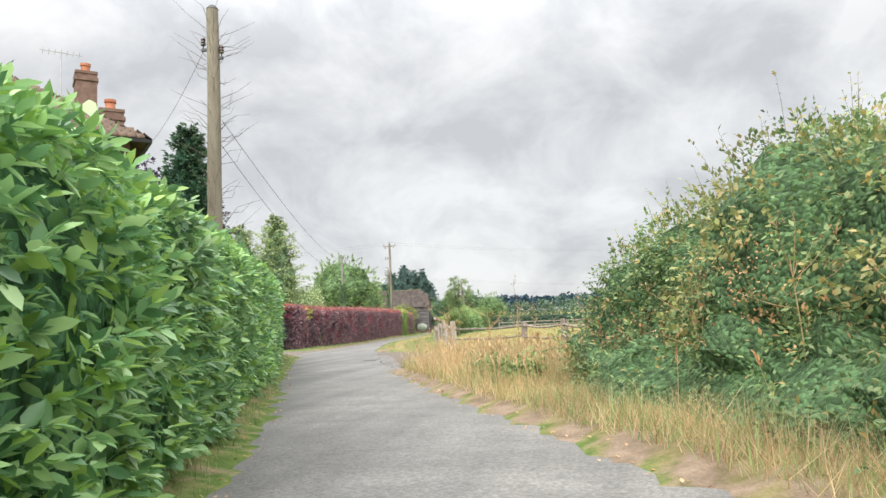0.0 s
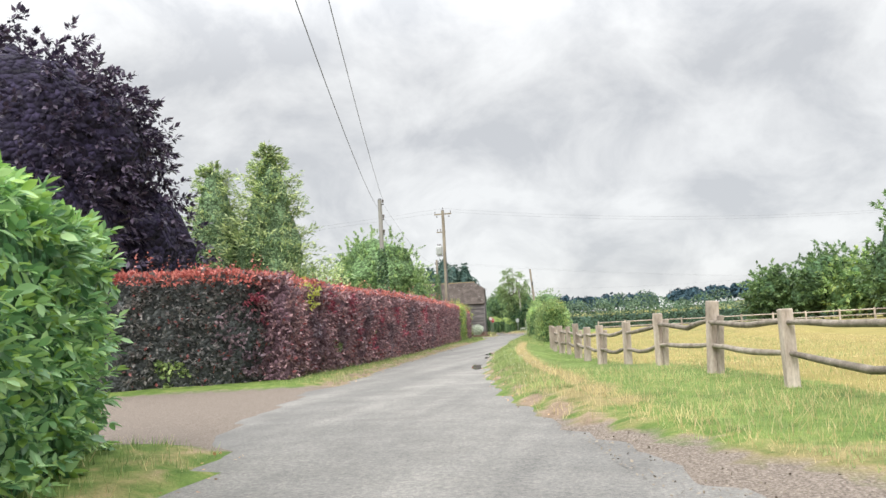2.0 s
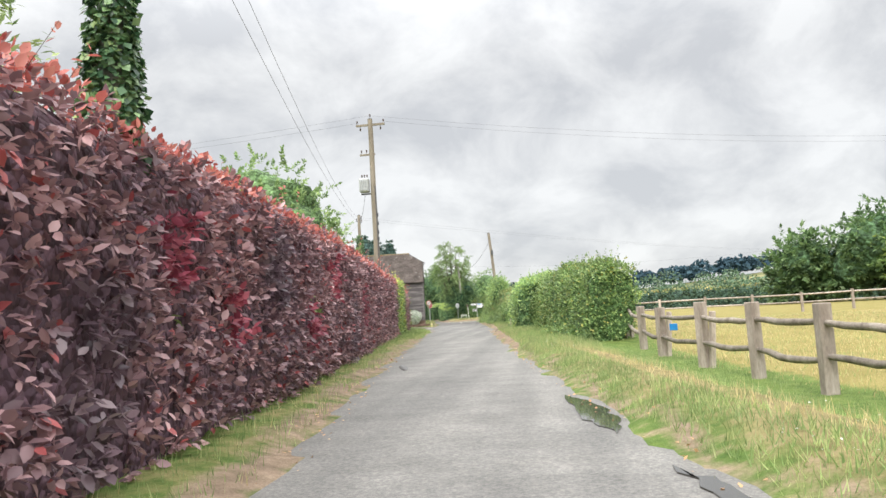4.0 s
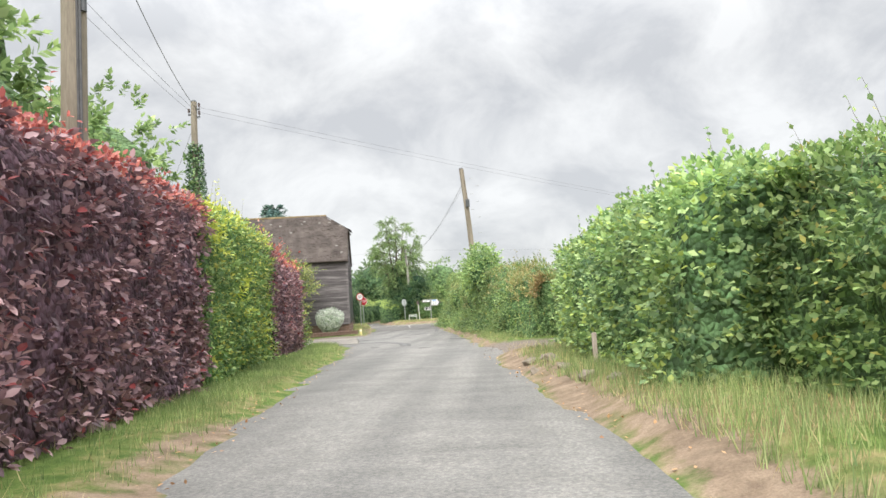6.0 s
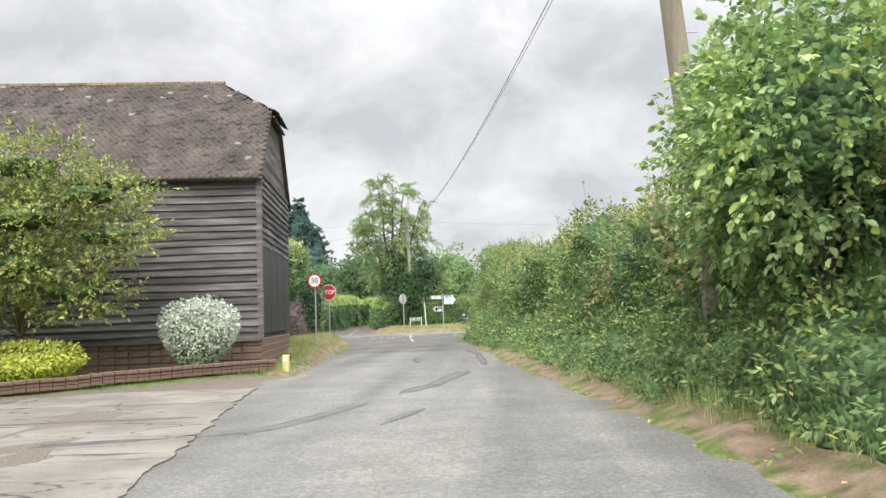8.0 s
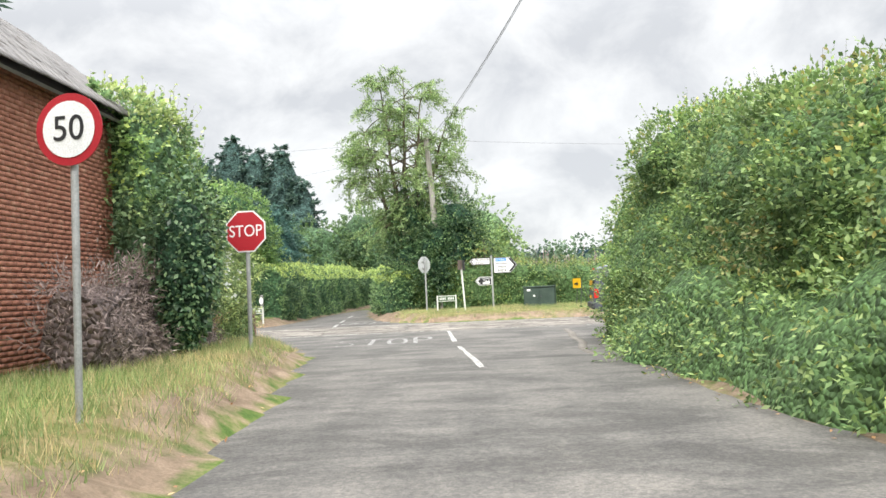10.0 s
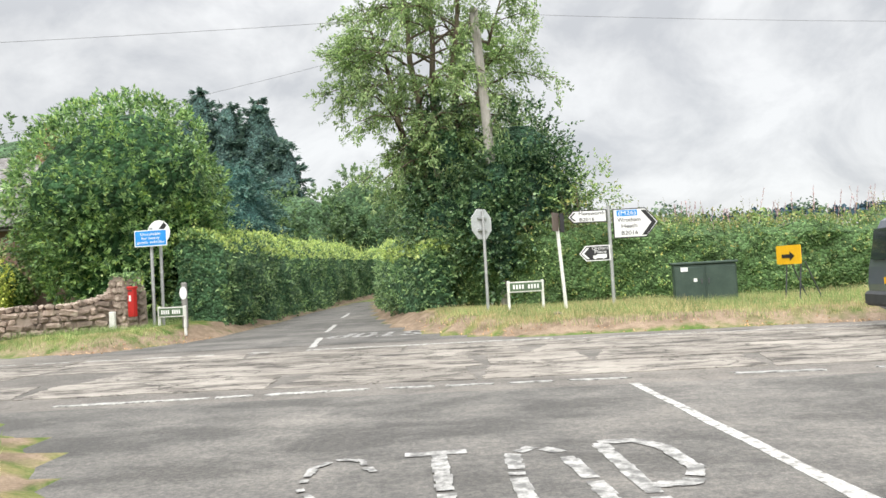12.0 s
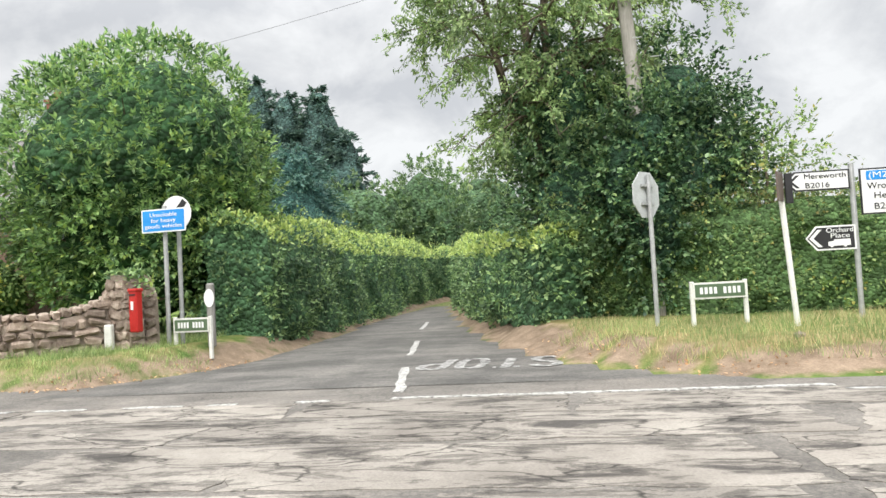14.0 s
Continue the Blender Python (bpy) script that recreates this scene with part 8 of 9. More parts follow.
def yellow_sign():
    z = gz(9.2, 156.5)
    root = thing("diversion_sign", "bright yellow temporary sign on a folding frame", "road sign", (9.13, 156.5, z), -72)
    for s in (-1, 1):
        post(root, s * 0.22, 0.0, -0.05, 1.45 - z, 0.015, M_DARKMETAL, (0, 0.12))
        post(root, s * 0.22, 0.6, -0.05, 1.2 - z, 0.015, M_DARKMETAL, (0, -0.4))
    plate(root, "panel", rect(-0.38, 0.38, 1.16 - z, 1.58 - z, 0.03), -0.02, M_YSIGN, 0.02)
    plate(root, "arrow", [(-0.2, 1.3 - z), (0.05, 1.3 - z), (0.05, 1.24 - z), (0.2, 1.34 - z), (0.05, 1.44 - z), (0.05, 1.38 - z), (-0.2, 1.38 - z)], -0.045, M_BLACK, 0.004)
    r2 = thing("sign_frame", "empty folding metal sign frame on the verge", "sign frame", at(11.6, 156.3), -15)
    for s in (-1, 1):
        post(r2, s * 0.38, -0.15, -0.05, 1.15, 0.02, M_DARKMETAL, (-s * 0.28, 0.15))
        post(r2, s * 0.38, 0.45, -0.05, 1.15, 0.02, M_DARKMETAL, (-s * 0.28, -0.45))
    for dz in (0.35, 0.75):
        bm = bmesh.new(); cyl(bm, 0.015, 0.015, (-0.3, -0.1, dz), (0.3, -0.1, dz), 8); part("rung", bm, M_DARKMETAL, r2)


yellow_sign()


def cabinet():
    z = gz(7.5, 157.4)
    root = thing("utility_cabinet", "dark green roadside utility cabinet against the hedge", "cabinet", (7.55, 157.62, z - 0.08), -10)
    bm = bmesh.new(); box(bm, (1.42, 0.5, 1.16), (0, 0, 0.38), bevel=0.03); part("body", bm, M_CABINET, root)
    bm = bmesh.new(); box(bm, (1.5, 0.58, 0.06), (0, 0, 0.98), bevel=0.015); part("lid", bm, M_CABINET, root)
    for s in (-1, 1):
        bm = bmesh.new(); box(bm, (0.66, 0.025, 0.86), (s * 0.35, -0.26, 0.45), bevel=0.008); dr = part("door", bm, M_CABINET, root)
        bm = bmesh.new(); box(bm, (0.03, 0.03, 0.12), (s * 0.08, -0.285, 0.55), bevel=0.005); part("handle", bm, M_DARKMETAL, dr)
    bm = bmesh.new(); box(bm, (0.16, 0.008, 0.10), (-0.46, -0.278, 0.84)); part("notice", bm, M_WHITE, root)
    bm = bmesh.new(); box(bm, (0.08, 0.008, 0.08), (-0.22, -0.278, 0.58)); part("notice", bm, M_WHITE, root)


cabinet()


# ---- stone wall, post box, gate pillar ----
def stone_wall():
    rng = np.random.default_rng(91)
    pts = [(-7.1, 158.35), (-8.2, 157.2), (-9.6, 156.7), (-14.5, 156.6)]
    root = thing("stone_wall", "rough ragstone garden wall stepping down from a pillar", "wall")
    total = along(pts, np.zeros(1))[3]
    bm = bmesh.new()
    s = np.linspace(0.1, total, 24)
    p, nl, t, _ = along(pts, s)
    hh = np.interp(s, [0, 0.6, 1.3, total], [1.05, 0.8, 0.68, 0.64])
    prev = None
    for k in range(len(s)):
        z = gz(p[k][0], p[k][1]) - 0.1
        a, b = p[k] + nl[k] * 0.14, p[k] - nl[k] * 0.14
        cur = [bm.verts.new((*a, z)), bm.verts.new((*a, z + hh[k] - 0.02)), bm.verts.new((*b, z + hh[k] - 0.02)), bm.verts.new((*b, z))]
        if prev:
            for i in range(4):
                bm.faces.new((prev[i], prev[(i + 1) % 4], cur[(i + 1) % 4], cur[i]))
        prev = cur
    bmesh.ops.recalc_face_normals(bm, faces=bm.faces)
    core = part("mortar_core", bm, M_MORTAR, root)

    def lay(parent, pos, rot, w, h, d):
        bm = bmesh.new(); box(bm, (w, d, h), bevel=min(w, h) * 0.24)
        for v in bm.verts:
            v.co += Vector((rng.normal(), rng.normal(), rng.normal())) * min(w, h) * 0.10
        ob = part("stone", bm, M_STONE, parent)
        ob.matrix_local = Matrix.Translation(pos) @ Matrix.Rotation(radians(rot), 4, "Z") @ Matrix.Rotation(radians(rng.normal() * 6), 4, "Y")

    zr = 0.0
    row = 0
    while zr < 1.12:
        h = 0.13 + 0.07 * rng.random()
        s = 0.12 * rng.random()
        while s < min(total, 7.5):
            w = 0.12 + 0.36 * rng.random() ** 1.5
            p, nl, t, _ = along(pts, np.array([s + w / 2]))
            lim = np.interp(s, [0, 0.6, 1.3, total], [1.05, 0.8, 0.68, 0.64]) - 0.1
            if zr + h < lim + 0.08 and rng.random() < 0.96:
                q = p[0] + nl[0] * 0.155
                lay(root, (q[0], q[1], gz(q[0], q[1]) + zr + h / 2 - 0.05), math.degrees(math.atan2(t[0][1], t[0][0])), w * (0.8 + 0.17 * rng.random()), h * (0.72 + 0.24 * rng.random()), 0.14)
            s += w
        zr += h
        row += 1
    s = 0.1
    while s < min(total, 7.5):
        w = 0.13 + 0.07 * rng.random()
        p, nl, t, _ = along(pts, np.array([s + w / 2]))
        lim = float(np.interp(s, [0, 0.6, 1.3, total], [1.05, 0.8, 0.68, 0.64]))
        lay(root, (p[0][0], p[0][1], gz(p[0][0], p[0][1]) + lim - 0.05), math.degrees(math.atan2(t[0][1], t[0][0])), w - 0.015, 0.15, 0.36)
        s += w
    # the pillar
    z = gz(-6.5, 158.2)
    pr = thing("stone_pillar", "tapering ragstone pillar capped with moss and ivy", "pillar", (-6.95, 158.3, z), -20)
    bm = bmesh.new(); prism(bm, [(-0.36, -0.2), (0.36, -0.2), (0.33, 0.9), (0.15, 1.28), (-0.13, 1.34), (-0.36, 0.95)], -0.32, 0.32); part("mortar_core", bm, M_MORTAR, pr)
    for k in range(7):
        zc = 0.05 + 0.18 * k
        hw = np.interp(zc, [0, 0.9, 1.3], [0.38, 0.35, 0.18])
        x = -hw
        while x < hw - 0.05:
            w = min(0.17 + 0.15 * rng.random(), hw - x)
            lay(pr, (x + w / 2, -0.33, zc), 0, w - 0.02, 0.16, 0.1)
            x += w
        for sx in (-1, 1):
            for yy in (-0.18, 0.1):
                lay(pr, (sx * hw, yy, zc), 90, 0.26, 0.16, 0.1)
    ivy = np.random.default_rng(4)
    n = 500
    P = np.stack([ivy.normal(size=n) * 0.25, ivy.normal(size=n) * 0.22, 1.32 + 0.06 * ivy.random(n) - 0.0], 1)
    P[:, 2] -= 0.9 * np.clip(np.abs(P[:, 0]) - 0.15, 0, None)
    V, F = leaf_arrays(P, np.tile([0, 0, 1.0], (n, 1)), 0.09, ivy, 0.7)
    tagged(place("ivy", soup_mesh("ivy", V, F, M_CLIPPED), pr), kind="stuff")
    pb = thing("post_box", "small red wall post box set in the stone pillar", "post box", (-6.54, 157.79, gz(-6.8, 158)), -20)
    bm = bmesh.new(); box(bm, (0.20, 0.14, 0.74), (0, -0.02, 0.66), bevel=0.02); body = part("body", bm, M_POSTBOX, pb)
    bm = bmesh.new(); box(bm, (0.225, 0.17, 0.06), (0, -0.02, 1.03), bevel=0.015); part("hood", bm, M_POSTBOX, pb)
    bm = bmesh.new(); box(bm, (0.15, 0.012, 0.025), (0, -0.093, 0.95)); part("slot", bm, M_BLACK, pb)
    bm = bmesh.new(); box(bm, (0.06, 0.012, 0.15), (0, -0.099, 0.76)); part("notice", bm, M_WHITE, pb)
    bm = bmesh.new(); box(bm, (0.16, 0.014, 0.42), (0, -0.088, 0.6)); part("door", bm, M_POSTBOX, pb)
    fl = thing("stone_block", "pale stone block at the foot of the pillar", "stone", (-7.12, 157.85, gz(-7.12, 157.85)), -15)
    bm = bmesh.new(); box(bm, (0.17, 0.1, 0.5), (0, 0, 0.2), bevel=0.02); part("block", bm, M_WHITEPAINT, fl)


stone_wall()


def gate_pillar():
    z = gz(-0.95, 143.3)
    root = thing("gate_pillar", "short old brick pier beside a dark panel", "pillar", (-0.98, 143.35, z), -6)
    bm = bmesh.new(); box(bm, (0.10, 0.20, 0.95), (0, 0, 0.32)); core = part("mortar_core", bm, M_MORTAR, root)
    shared = boxes_mesh("brick", np.zeros((1, 3)), (0.108, 0.205, 0.065), M_BRICK_DULL, None, 0.004, 3)
    for r in range(10):
        ob = place("brick", shared, core)
        ob.location = (0.003 * (r % 3), 0.004 if r % 2 else -0.004, 0.04 + 0.075 * r)
    pn = thing("gate_panel", "dark weathered boarded panel capped with bricks", "gate", (-1.40, 143.30, z), -6)
    for k in range(6):
        bm = bmesh.new(); box(bm, (0.118, 0.03, 0.74), (-0.3 + 0.122 * k, 0, 0.36), bevel=0.005); part("board", bm, M_GATE, pn)
    for dz in (0.12, 0.62):
        bm = bmesh.new(); box(bm, (0.74, 0.035, 0.07), (0, 0.035, dz)); part("rail", bm, M_GATE, pn)
    for k in range(4):
        ob = place("brick", shared, pn); ob.matrix_local = pose(-0.27 + 0.19 * k, 0.02, 0.775 + 0.006 * (k % 2), 0, 0, 84 + 7 * (k % 3))
    for k, (x, y, h, m) in enumerate([(-1.55, 142.4, 0.7, M_POLE_GREY), (-1.3, 142.2, 0.9, M_POLE), (-0.75, 142.3, 0.55, M_WHITEPAINT), (-1.1, 141.9, 0.8, M_POLE_GREY)]):
        st = thing("stump_post", "broken weathered post by the old gateway", "post", at(x, y), 20 * k)
        bm = bmesh.new(); box(bm, (0.09, 0.09, h + 0.2), (0, 0, h / 2 - 0.1), rot=Euler((0.05 * k, -0.04, 0)).to_matrix(), bevel=0.012); part("post", bm, m, st)


gate_pillar()


# ---- road markings, patches, puddles ----
def flat_poly(name, pts, z, mat, label, category, jag=0.03, seed=0, sub=6):
    """A thin worn patch lying on the road."""
    rng = np.random.default_rng(seed)
    out = []
    n = len(pts)
    for k in range(n):
        a, b = np.array(pts[k], float), np.array(pts[(k + 1) % n], float)
        for s in range(sub):
            out.append(a + (b - a) * s / sub + rng.normal(size=2) * jag)
    bm = bmesh.new()
    top = [bm.verts.new((x, y, z)) for x, y in out]
    bot = [bm.verts.new((x, y, z - 0.02)) for x, y in out]
    bm.faces.new(top)
    for k in range(len(out)):
        bm.faces.new((top[k], bot[k], bot[(k + 1) % len(out)], top[(k + 1) % len(out)]))
    bmesh.ops.recalc_face_normals(bm, faces=bm.faces)
    me = bpy.data.meshes.new(name)
    bm.to_mesh(me); bm.free()
    me.materials.append(mat)
    return tagged(new(name, me), label, category, kind="structure")


def mark(x0, y0, x1, y1, w, seed, z=0.012, m=None):
    d = unit(np.array([[x1 - x0, y1 - y0]]))[0]
    n = np.array([-d[1], d[0]]) * w / 2
    a, b = np.array([x0, y0]), np.array([x1, y1])
    flat_poly("road_marking", [a - n, b - n, b + n, a + n], z, m or M_PAINT, "worn white road line", "road marking", 0.014, seed, 7)


mark(3.95, 148.0, 4.4, 143.0, 0.11, 1, 0.022); mark(4.6, 141.3, 5.2, 136.6, 0.11, 2, 0.022)
mark(-1.22, 154.5, -1.62, 157.0, 0.13, 4, 0.016); mark(-1.9, 158.9, -2.3, 162.0, 0.11, 5, 0.014); mark(-2.9, 166, -3.3, 169.5, 0.12, 6, 0.014)
for k, (x0, x1, m_) in enumerate([(-9.0, -6.6, M_PAINT_WORN), (-6.3, -3.6, M_PAINT_WORN), (-2.85, -1.0, M_PAINT), (-0.92, -0.5, M_PAINT), (-0.32, 0.42, M_PAINT), (0.45, 0.9, M_PAINT), (1.1, 1.7, M_PAINT_WORN), (1.85, 2.4, M_PAINT_WORN), (2.6, 3.1, M_PAINT_WORN), (3.3, 4.0, M_PAINT_WORN)]):
    yy = lambda x: np.interp(x, [-9, -2.8, -1, 0.9, 4.2], [147.9, 148.28, 148.4, 148.55, 148.52])
    mark(x0, yy(x0), x1, yy(x1), 0.12 if m_ is M_PAINT else 0.09, 10 + k, m=m_)
for k, x in enumerate(np.arange(5.2, 24, 1.6)):
    mark(x, 148.5 - 0.03 * (x - 5), x + 1.0, 148.45 - 0.03 * (x - 5), 0.12, 40 + k, m=M_PAINT_WORN)
for k, x in enumerate(np.arange(-1.2, 3.4, 0.8)):
    mark(x, 154.05, x + 0.78, 154.04, 0.11, 60 + k)
for k, (x0, x1) in enumerate([(-9.6, -8.7), (-8.1, -7.0), (-6.6, -5.9), (-5.6, -4.95), (-4.45, -3.7), (-3.4, -3.05), (-2.35, -1.95)]):
    mark(x0, 153.95 + 0.03 * (x0 + 3), x1, 153.95 + 0.03 * (x1 + 3), 0.10, 70 + k, m=M_PAINT if k > 2 else M_PAINT_WORN)
for k, (x0, x1) in enumerate([(3.6, 6.2), (6.4, 10.5), (11.0, 17.0)]):
    mark(x0, 153.75 - 0.1 * (x0 - 3.6) * 0.3, x1, 153.75 - 0.1 * (x1 - 3.6) * 0.3, 0.08, 80 + k, m=M_PAINT_WORN)


STROKES = {"S": [[(0.95, 0.82), (0.75, 0.97), (0.4, 1.0), (0.1, 0.9), (0.08, 0.68), (0.35, 0.55), (0.7, 0.46), (0.93, 0.32), (0.88, 0.1), (0.55, 0.0), (0.2, 0.03), (0.05, 0.16)]],
           "T": [[(0.0, 1.0), (1.0, 1.0)], [(0.5, 0.98), (0.5, 0.0)]],
           "O": [[(0.5, 1.0), (0.15, 0.92), (0.05, 0.6), (0.05, 0.35), (0.18, 0.06), (0.5, 0.0), (0.82, 0.06), (0.95, 0.35), (0.95, 0.6), (0.85, 0.92), (0.5, 1.0)]],
           "P": [[(0.1, 0.0), (0.1, 1.0)], [(0.1, 1.0), (0.65, 1.0), (0.93, 0.88), (0.93, 0.62), (0.65, 0.5), (0.1, 0.5)]]}


def road_word(x, y, rz, w, h, z, stroke, seed, worn=()):
    """The word STOP in worn painted strokes, w wide and h long on the road."""
    rng = np.random.default_rng(seed)
    root = thing("road_word", "worn white word painted on the road", "road marking", (x, y, z), rz)
    for k, ch in enumerate("STOP"):
        V, F = [], []
        for si, line in enumerate(STROKES[ch]):
            p = np.array(line, float)
            seg = np.r_[0, np.cumsum(np.linalg.norm(np.diff(p, axis=0) * [w / 4, h], axis=1))]
            s = np.arange(0, seg[-1], 0.07)
            q = np.stack([np.interp(s, seg, p[:, 0]), np.interp(s, seg, p[:, 1])], 1)
            q = np.stack([(q[:, 0] * 0.72 + k - 1.86) * w / 4, (q[:, 1] - 0.5) * h], 1)
            t = unit(np.gradient(q, axis=0))
            n = np.stack([-t[:, 1], t[:, 0]], 1)
            old = ch in worn
            wear = rng.random(len(s)) < (0.3 if old else 0.07)
            for i in range(len(s) - 1):
                if wear[i]:
                    continue
                a, b = (stroke / 2 * ((0.25 + 0.4 * rng.random(2)) if old else (0.75 + 0.35 * rng.random(2))))
                i0 = len(V)
                for m in (i, i + 1):
                    V += [(*(q[m] + n[m] * a), 0.0025 * si), (*(q[m] - n[m] * b), 0.0025 * si)]
                F.append((i0, i0 + 1, i0 + 3, i0 + 2))
        place("painted_letter", soup_mesh("painted_letter", np.array(V), np.array(F), M_PAINT_WORN), root)


road_word(2.44, 144.08, 6, 2.76, 2.25, 0.021, 0.125, 1, "S")
road_word(-0.3, 157.2, 178, 2.3, 1.25, 0.016, 0.17, 2)

# pale worn surfacing left in uneven slabs on the main road
rngp = np.random.default_rng(77)
slab_root = thing("worn_surfacing", "broken slabs of pale worn surfacing on the main road", "road surface", kind="structure")
k = 0
for row, (ya, yb) in enumerate([(148.95, 150.3), (150.33, 151.7), (151.73, 152.9), (152.93, 153.95)]):
    x = -26 + 3 * rngp.random()
    while x < 30:
        w = 1.3 + 2.8 * rngp.random()
        sl = 0.25 * rngp.normal()
        if rngp.random() < 0.07:
            x += 0.5 * w
            continue
        pts = [(x + 0.08, ya + 0.04), (x + w, ya + 0.04), (x + w + sl, yb - 0.03), (x + 0.08 + sl, yb - 0.03)]
        ob = flat_poly("slab", pts, 0.0075 + 0.001 * (k % 3), M_PALE, "", "", 0.025, 200 + k, 12)
        ob.parent = slab_root
        del ob["kind"]
        x += w
        k += 1
def tar_band(label, line, width, seed, z=0.02, mat=None):
    """A wandering dark repair or seam along a plan line, wide and narrow by turns."""
    rng = np.random.default_rng(seed)
    total = along(line, np.zeros(1))[3]
    s = np.arange(0, total, 0.18)
    p, nl, t, _ = along(line, s)
    q = np.stack([s, 0 * s + seed, 0 * s], 1)
    taper = np.minimum(1, np.minimum(s, total - s) / 0.6 + 0.08)
    wl_, wr_ = (width * taper * (0.45 + 0.5 * fbm(q + k, 0.9, seed + k, 3)) for k in (0, 40))
    c = p + nl * ((fbm(q, 0.6, seed + 7, 2) - 0.5) * width * 0.8)[:, None]
    A, B = c + nl * wl_[:, None], c - nl * wr_[:, None]
    n = len(s)
    V = np.concatenate([np.column_stack([A, np.full(n, z)]), np.column_stack([B, np.full(n, z)]), np.column_stack([A, np.full(n, z - 0.03)]), np.column_stack([B, np.full(n, z - 0.03)])])
    i = np.arange(n - 1)
    F = np.concatenate([np.stack([i, i + n, i + n + 1, i + 1], 1), np.stack([i, i + 1, i + 1 + 2 * n, i + 2 * n], 1), np.stack([i + n, i + 3 * n, i + 3 * n + 1, i + n + 1], 1)])
    tagged(new("road_patch", soup_mesh("road_patch", V, F, mat or M_PATCH)), label, "road patch", kind="structure")


for k, (line, w) in enumerate([([(6.0, 109.6), (6.5, 110.9), (7.0, 112.4)], 0.2), ([(7.3, 113.4), (7.75, 114.8), (8.3, 118.0)], 0.26), ([(5.9, 106.7), (6.6, 106.4), (7.2, 105.9), (8.0, 104.7), (8.5, 103.2), (8.75, 101.6), (8.9, 100.6)], 0.3), ([(7.45, 101.1), (7.8, 101.3)], 0.14), ([(10.3, 106.0), (11.3, 105.0)], 0.3), ([(5.2, 109.5), (6.3, 109.9)], 0.16),
                               ([(7.5, 110.0), (7.9, 111.5)], 0.12), ([(8.7, 119.5), (8.5, 124.5), (8.0, 127.4)], 0.14), ([(6.9, 121), (6.6, 124)], 0.12), ([(12.0, 60.2), (12.5, 58.2)], 0.12),
                               ([(9.6, 98.6), (10.0, 99.0)], 0.1)]):
    tar_band("dark tarry repair patch in the road", line, w, 300 + k, 0.018 + 0.0012 * k)
tar_band("dark dirt washed along the joint of the drive", [(-7.0, 108.2), (-1.0, 108.6), (3.0, 108.9), (5.2, 109.4)], 0.16, 342, 0.0275, M_LANE_STREAK)
tar_band("dark dirt washed along the joint of the drive", [(-6.0, 110.6), (0.0, 110.8), (4.9, 111.2)], 0.09, 343, 0.0275, M_LANE_STREAK)
tar_band("pale worn edge of the old carriageway", [(7.3, 138.0), (7.3, 139.6), (7.4, 141.8), (7.5, 144.0), (7.6, 146.8)], 0.13, 340, 0.0205, M_CONCRETE)
for k, pts in enumerate([[(16.1, 51.7), (16.4, 51.0), (16.7, 49.4), (16.6, 48.2), (16.3, 49.2)], [(17.7, 39.6), (18.05, 39.0), (18.5, 36.9), (18.4, 36.4), (18.0, 37.6)], [(16.85, 46.6), (17.1, 45.9), (17.25, 44.6), (17.0, 45.2)]]):
    flat_poly("puddle", pts, 0.022, M_WATER, "shallow rain puddle at the road edge", "puddle", 0.03, 330 + k)
flat_poly("road_patch", [(24.05, 14.96), (24.66, 14.97), (24.99, 13.48), (24.45, 13.52)], 0.019, M_LANE_STREAK, "square dark tarred trench patch in the lane", "road patch", 0.02, 341)
# pale concrete of the drive in front of the barn, cast in long bays
drive = thing("drive_slabs", "pale concrete drive before the barn, stained and cracked", "drive", kind="structure")
for k, (y0, y1) in enumerate([(106.3, 108.5), (108.54, 110.7), (110.74, 112.9), (112.94, 115.2)]):
    for j, (x0, x1) in enumerate([(-9.0, -4.4), (-4.36, 0.2), (0.24, (6.0, 5.6, 5.15, 4.7)[k])]):
        ob = flat_poly("slab", [(x0, y0), (x1, y0), (x1 - 0.38 * (j == 2), y1), (x0, y1)], 0.022 + 0.002 * ((k + j) % 2), M_CONCRETE, "", "", 0.03, 700 + 10 * k + j, 14)
        ob.parent = drive
        del ob["kind"]


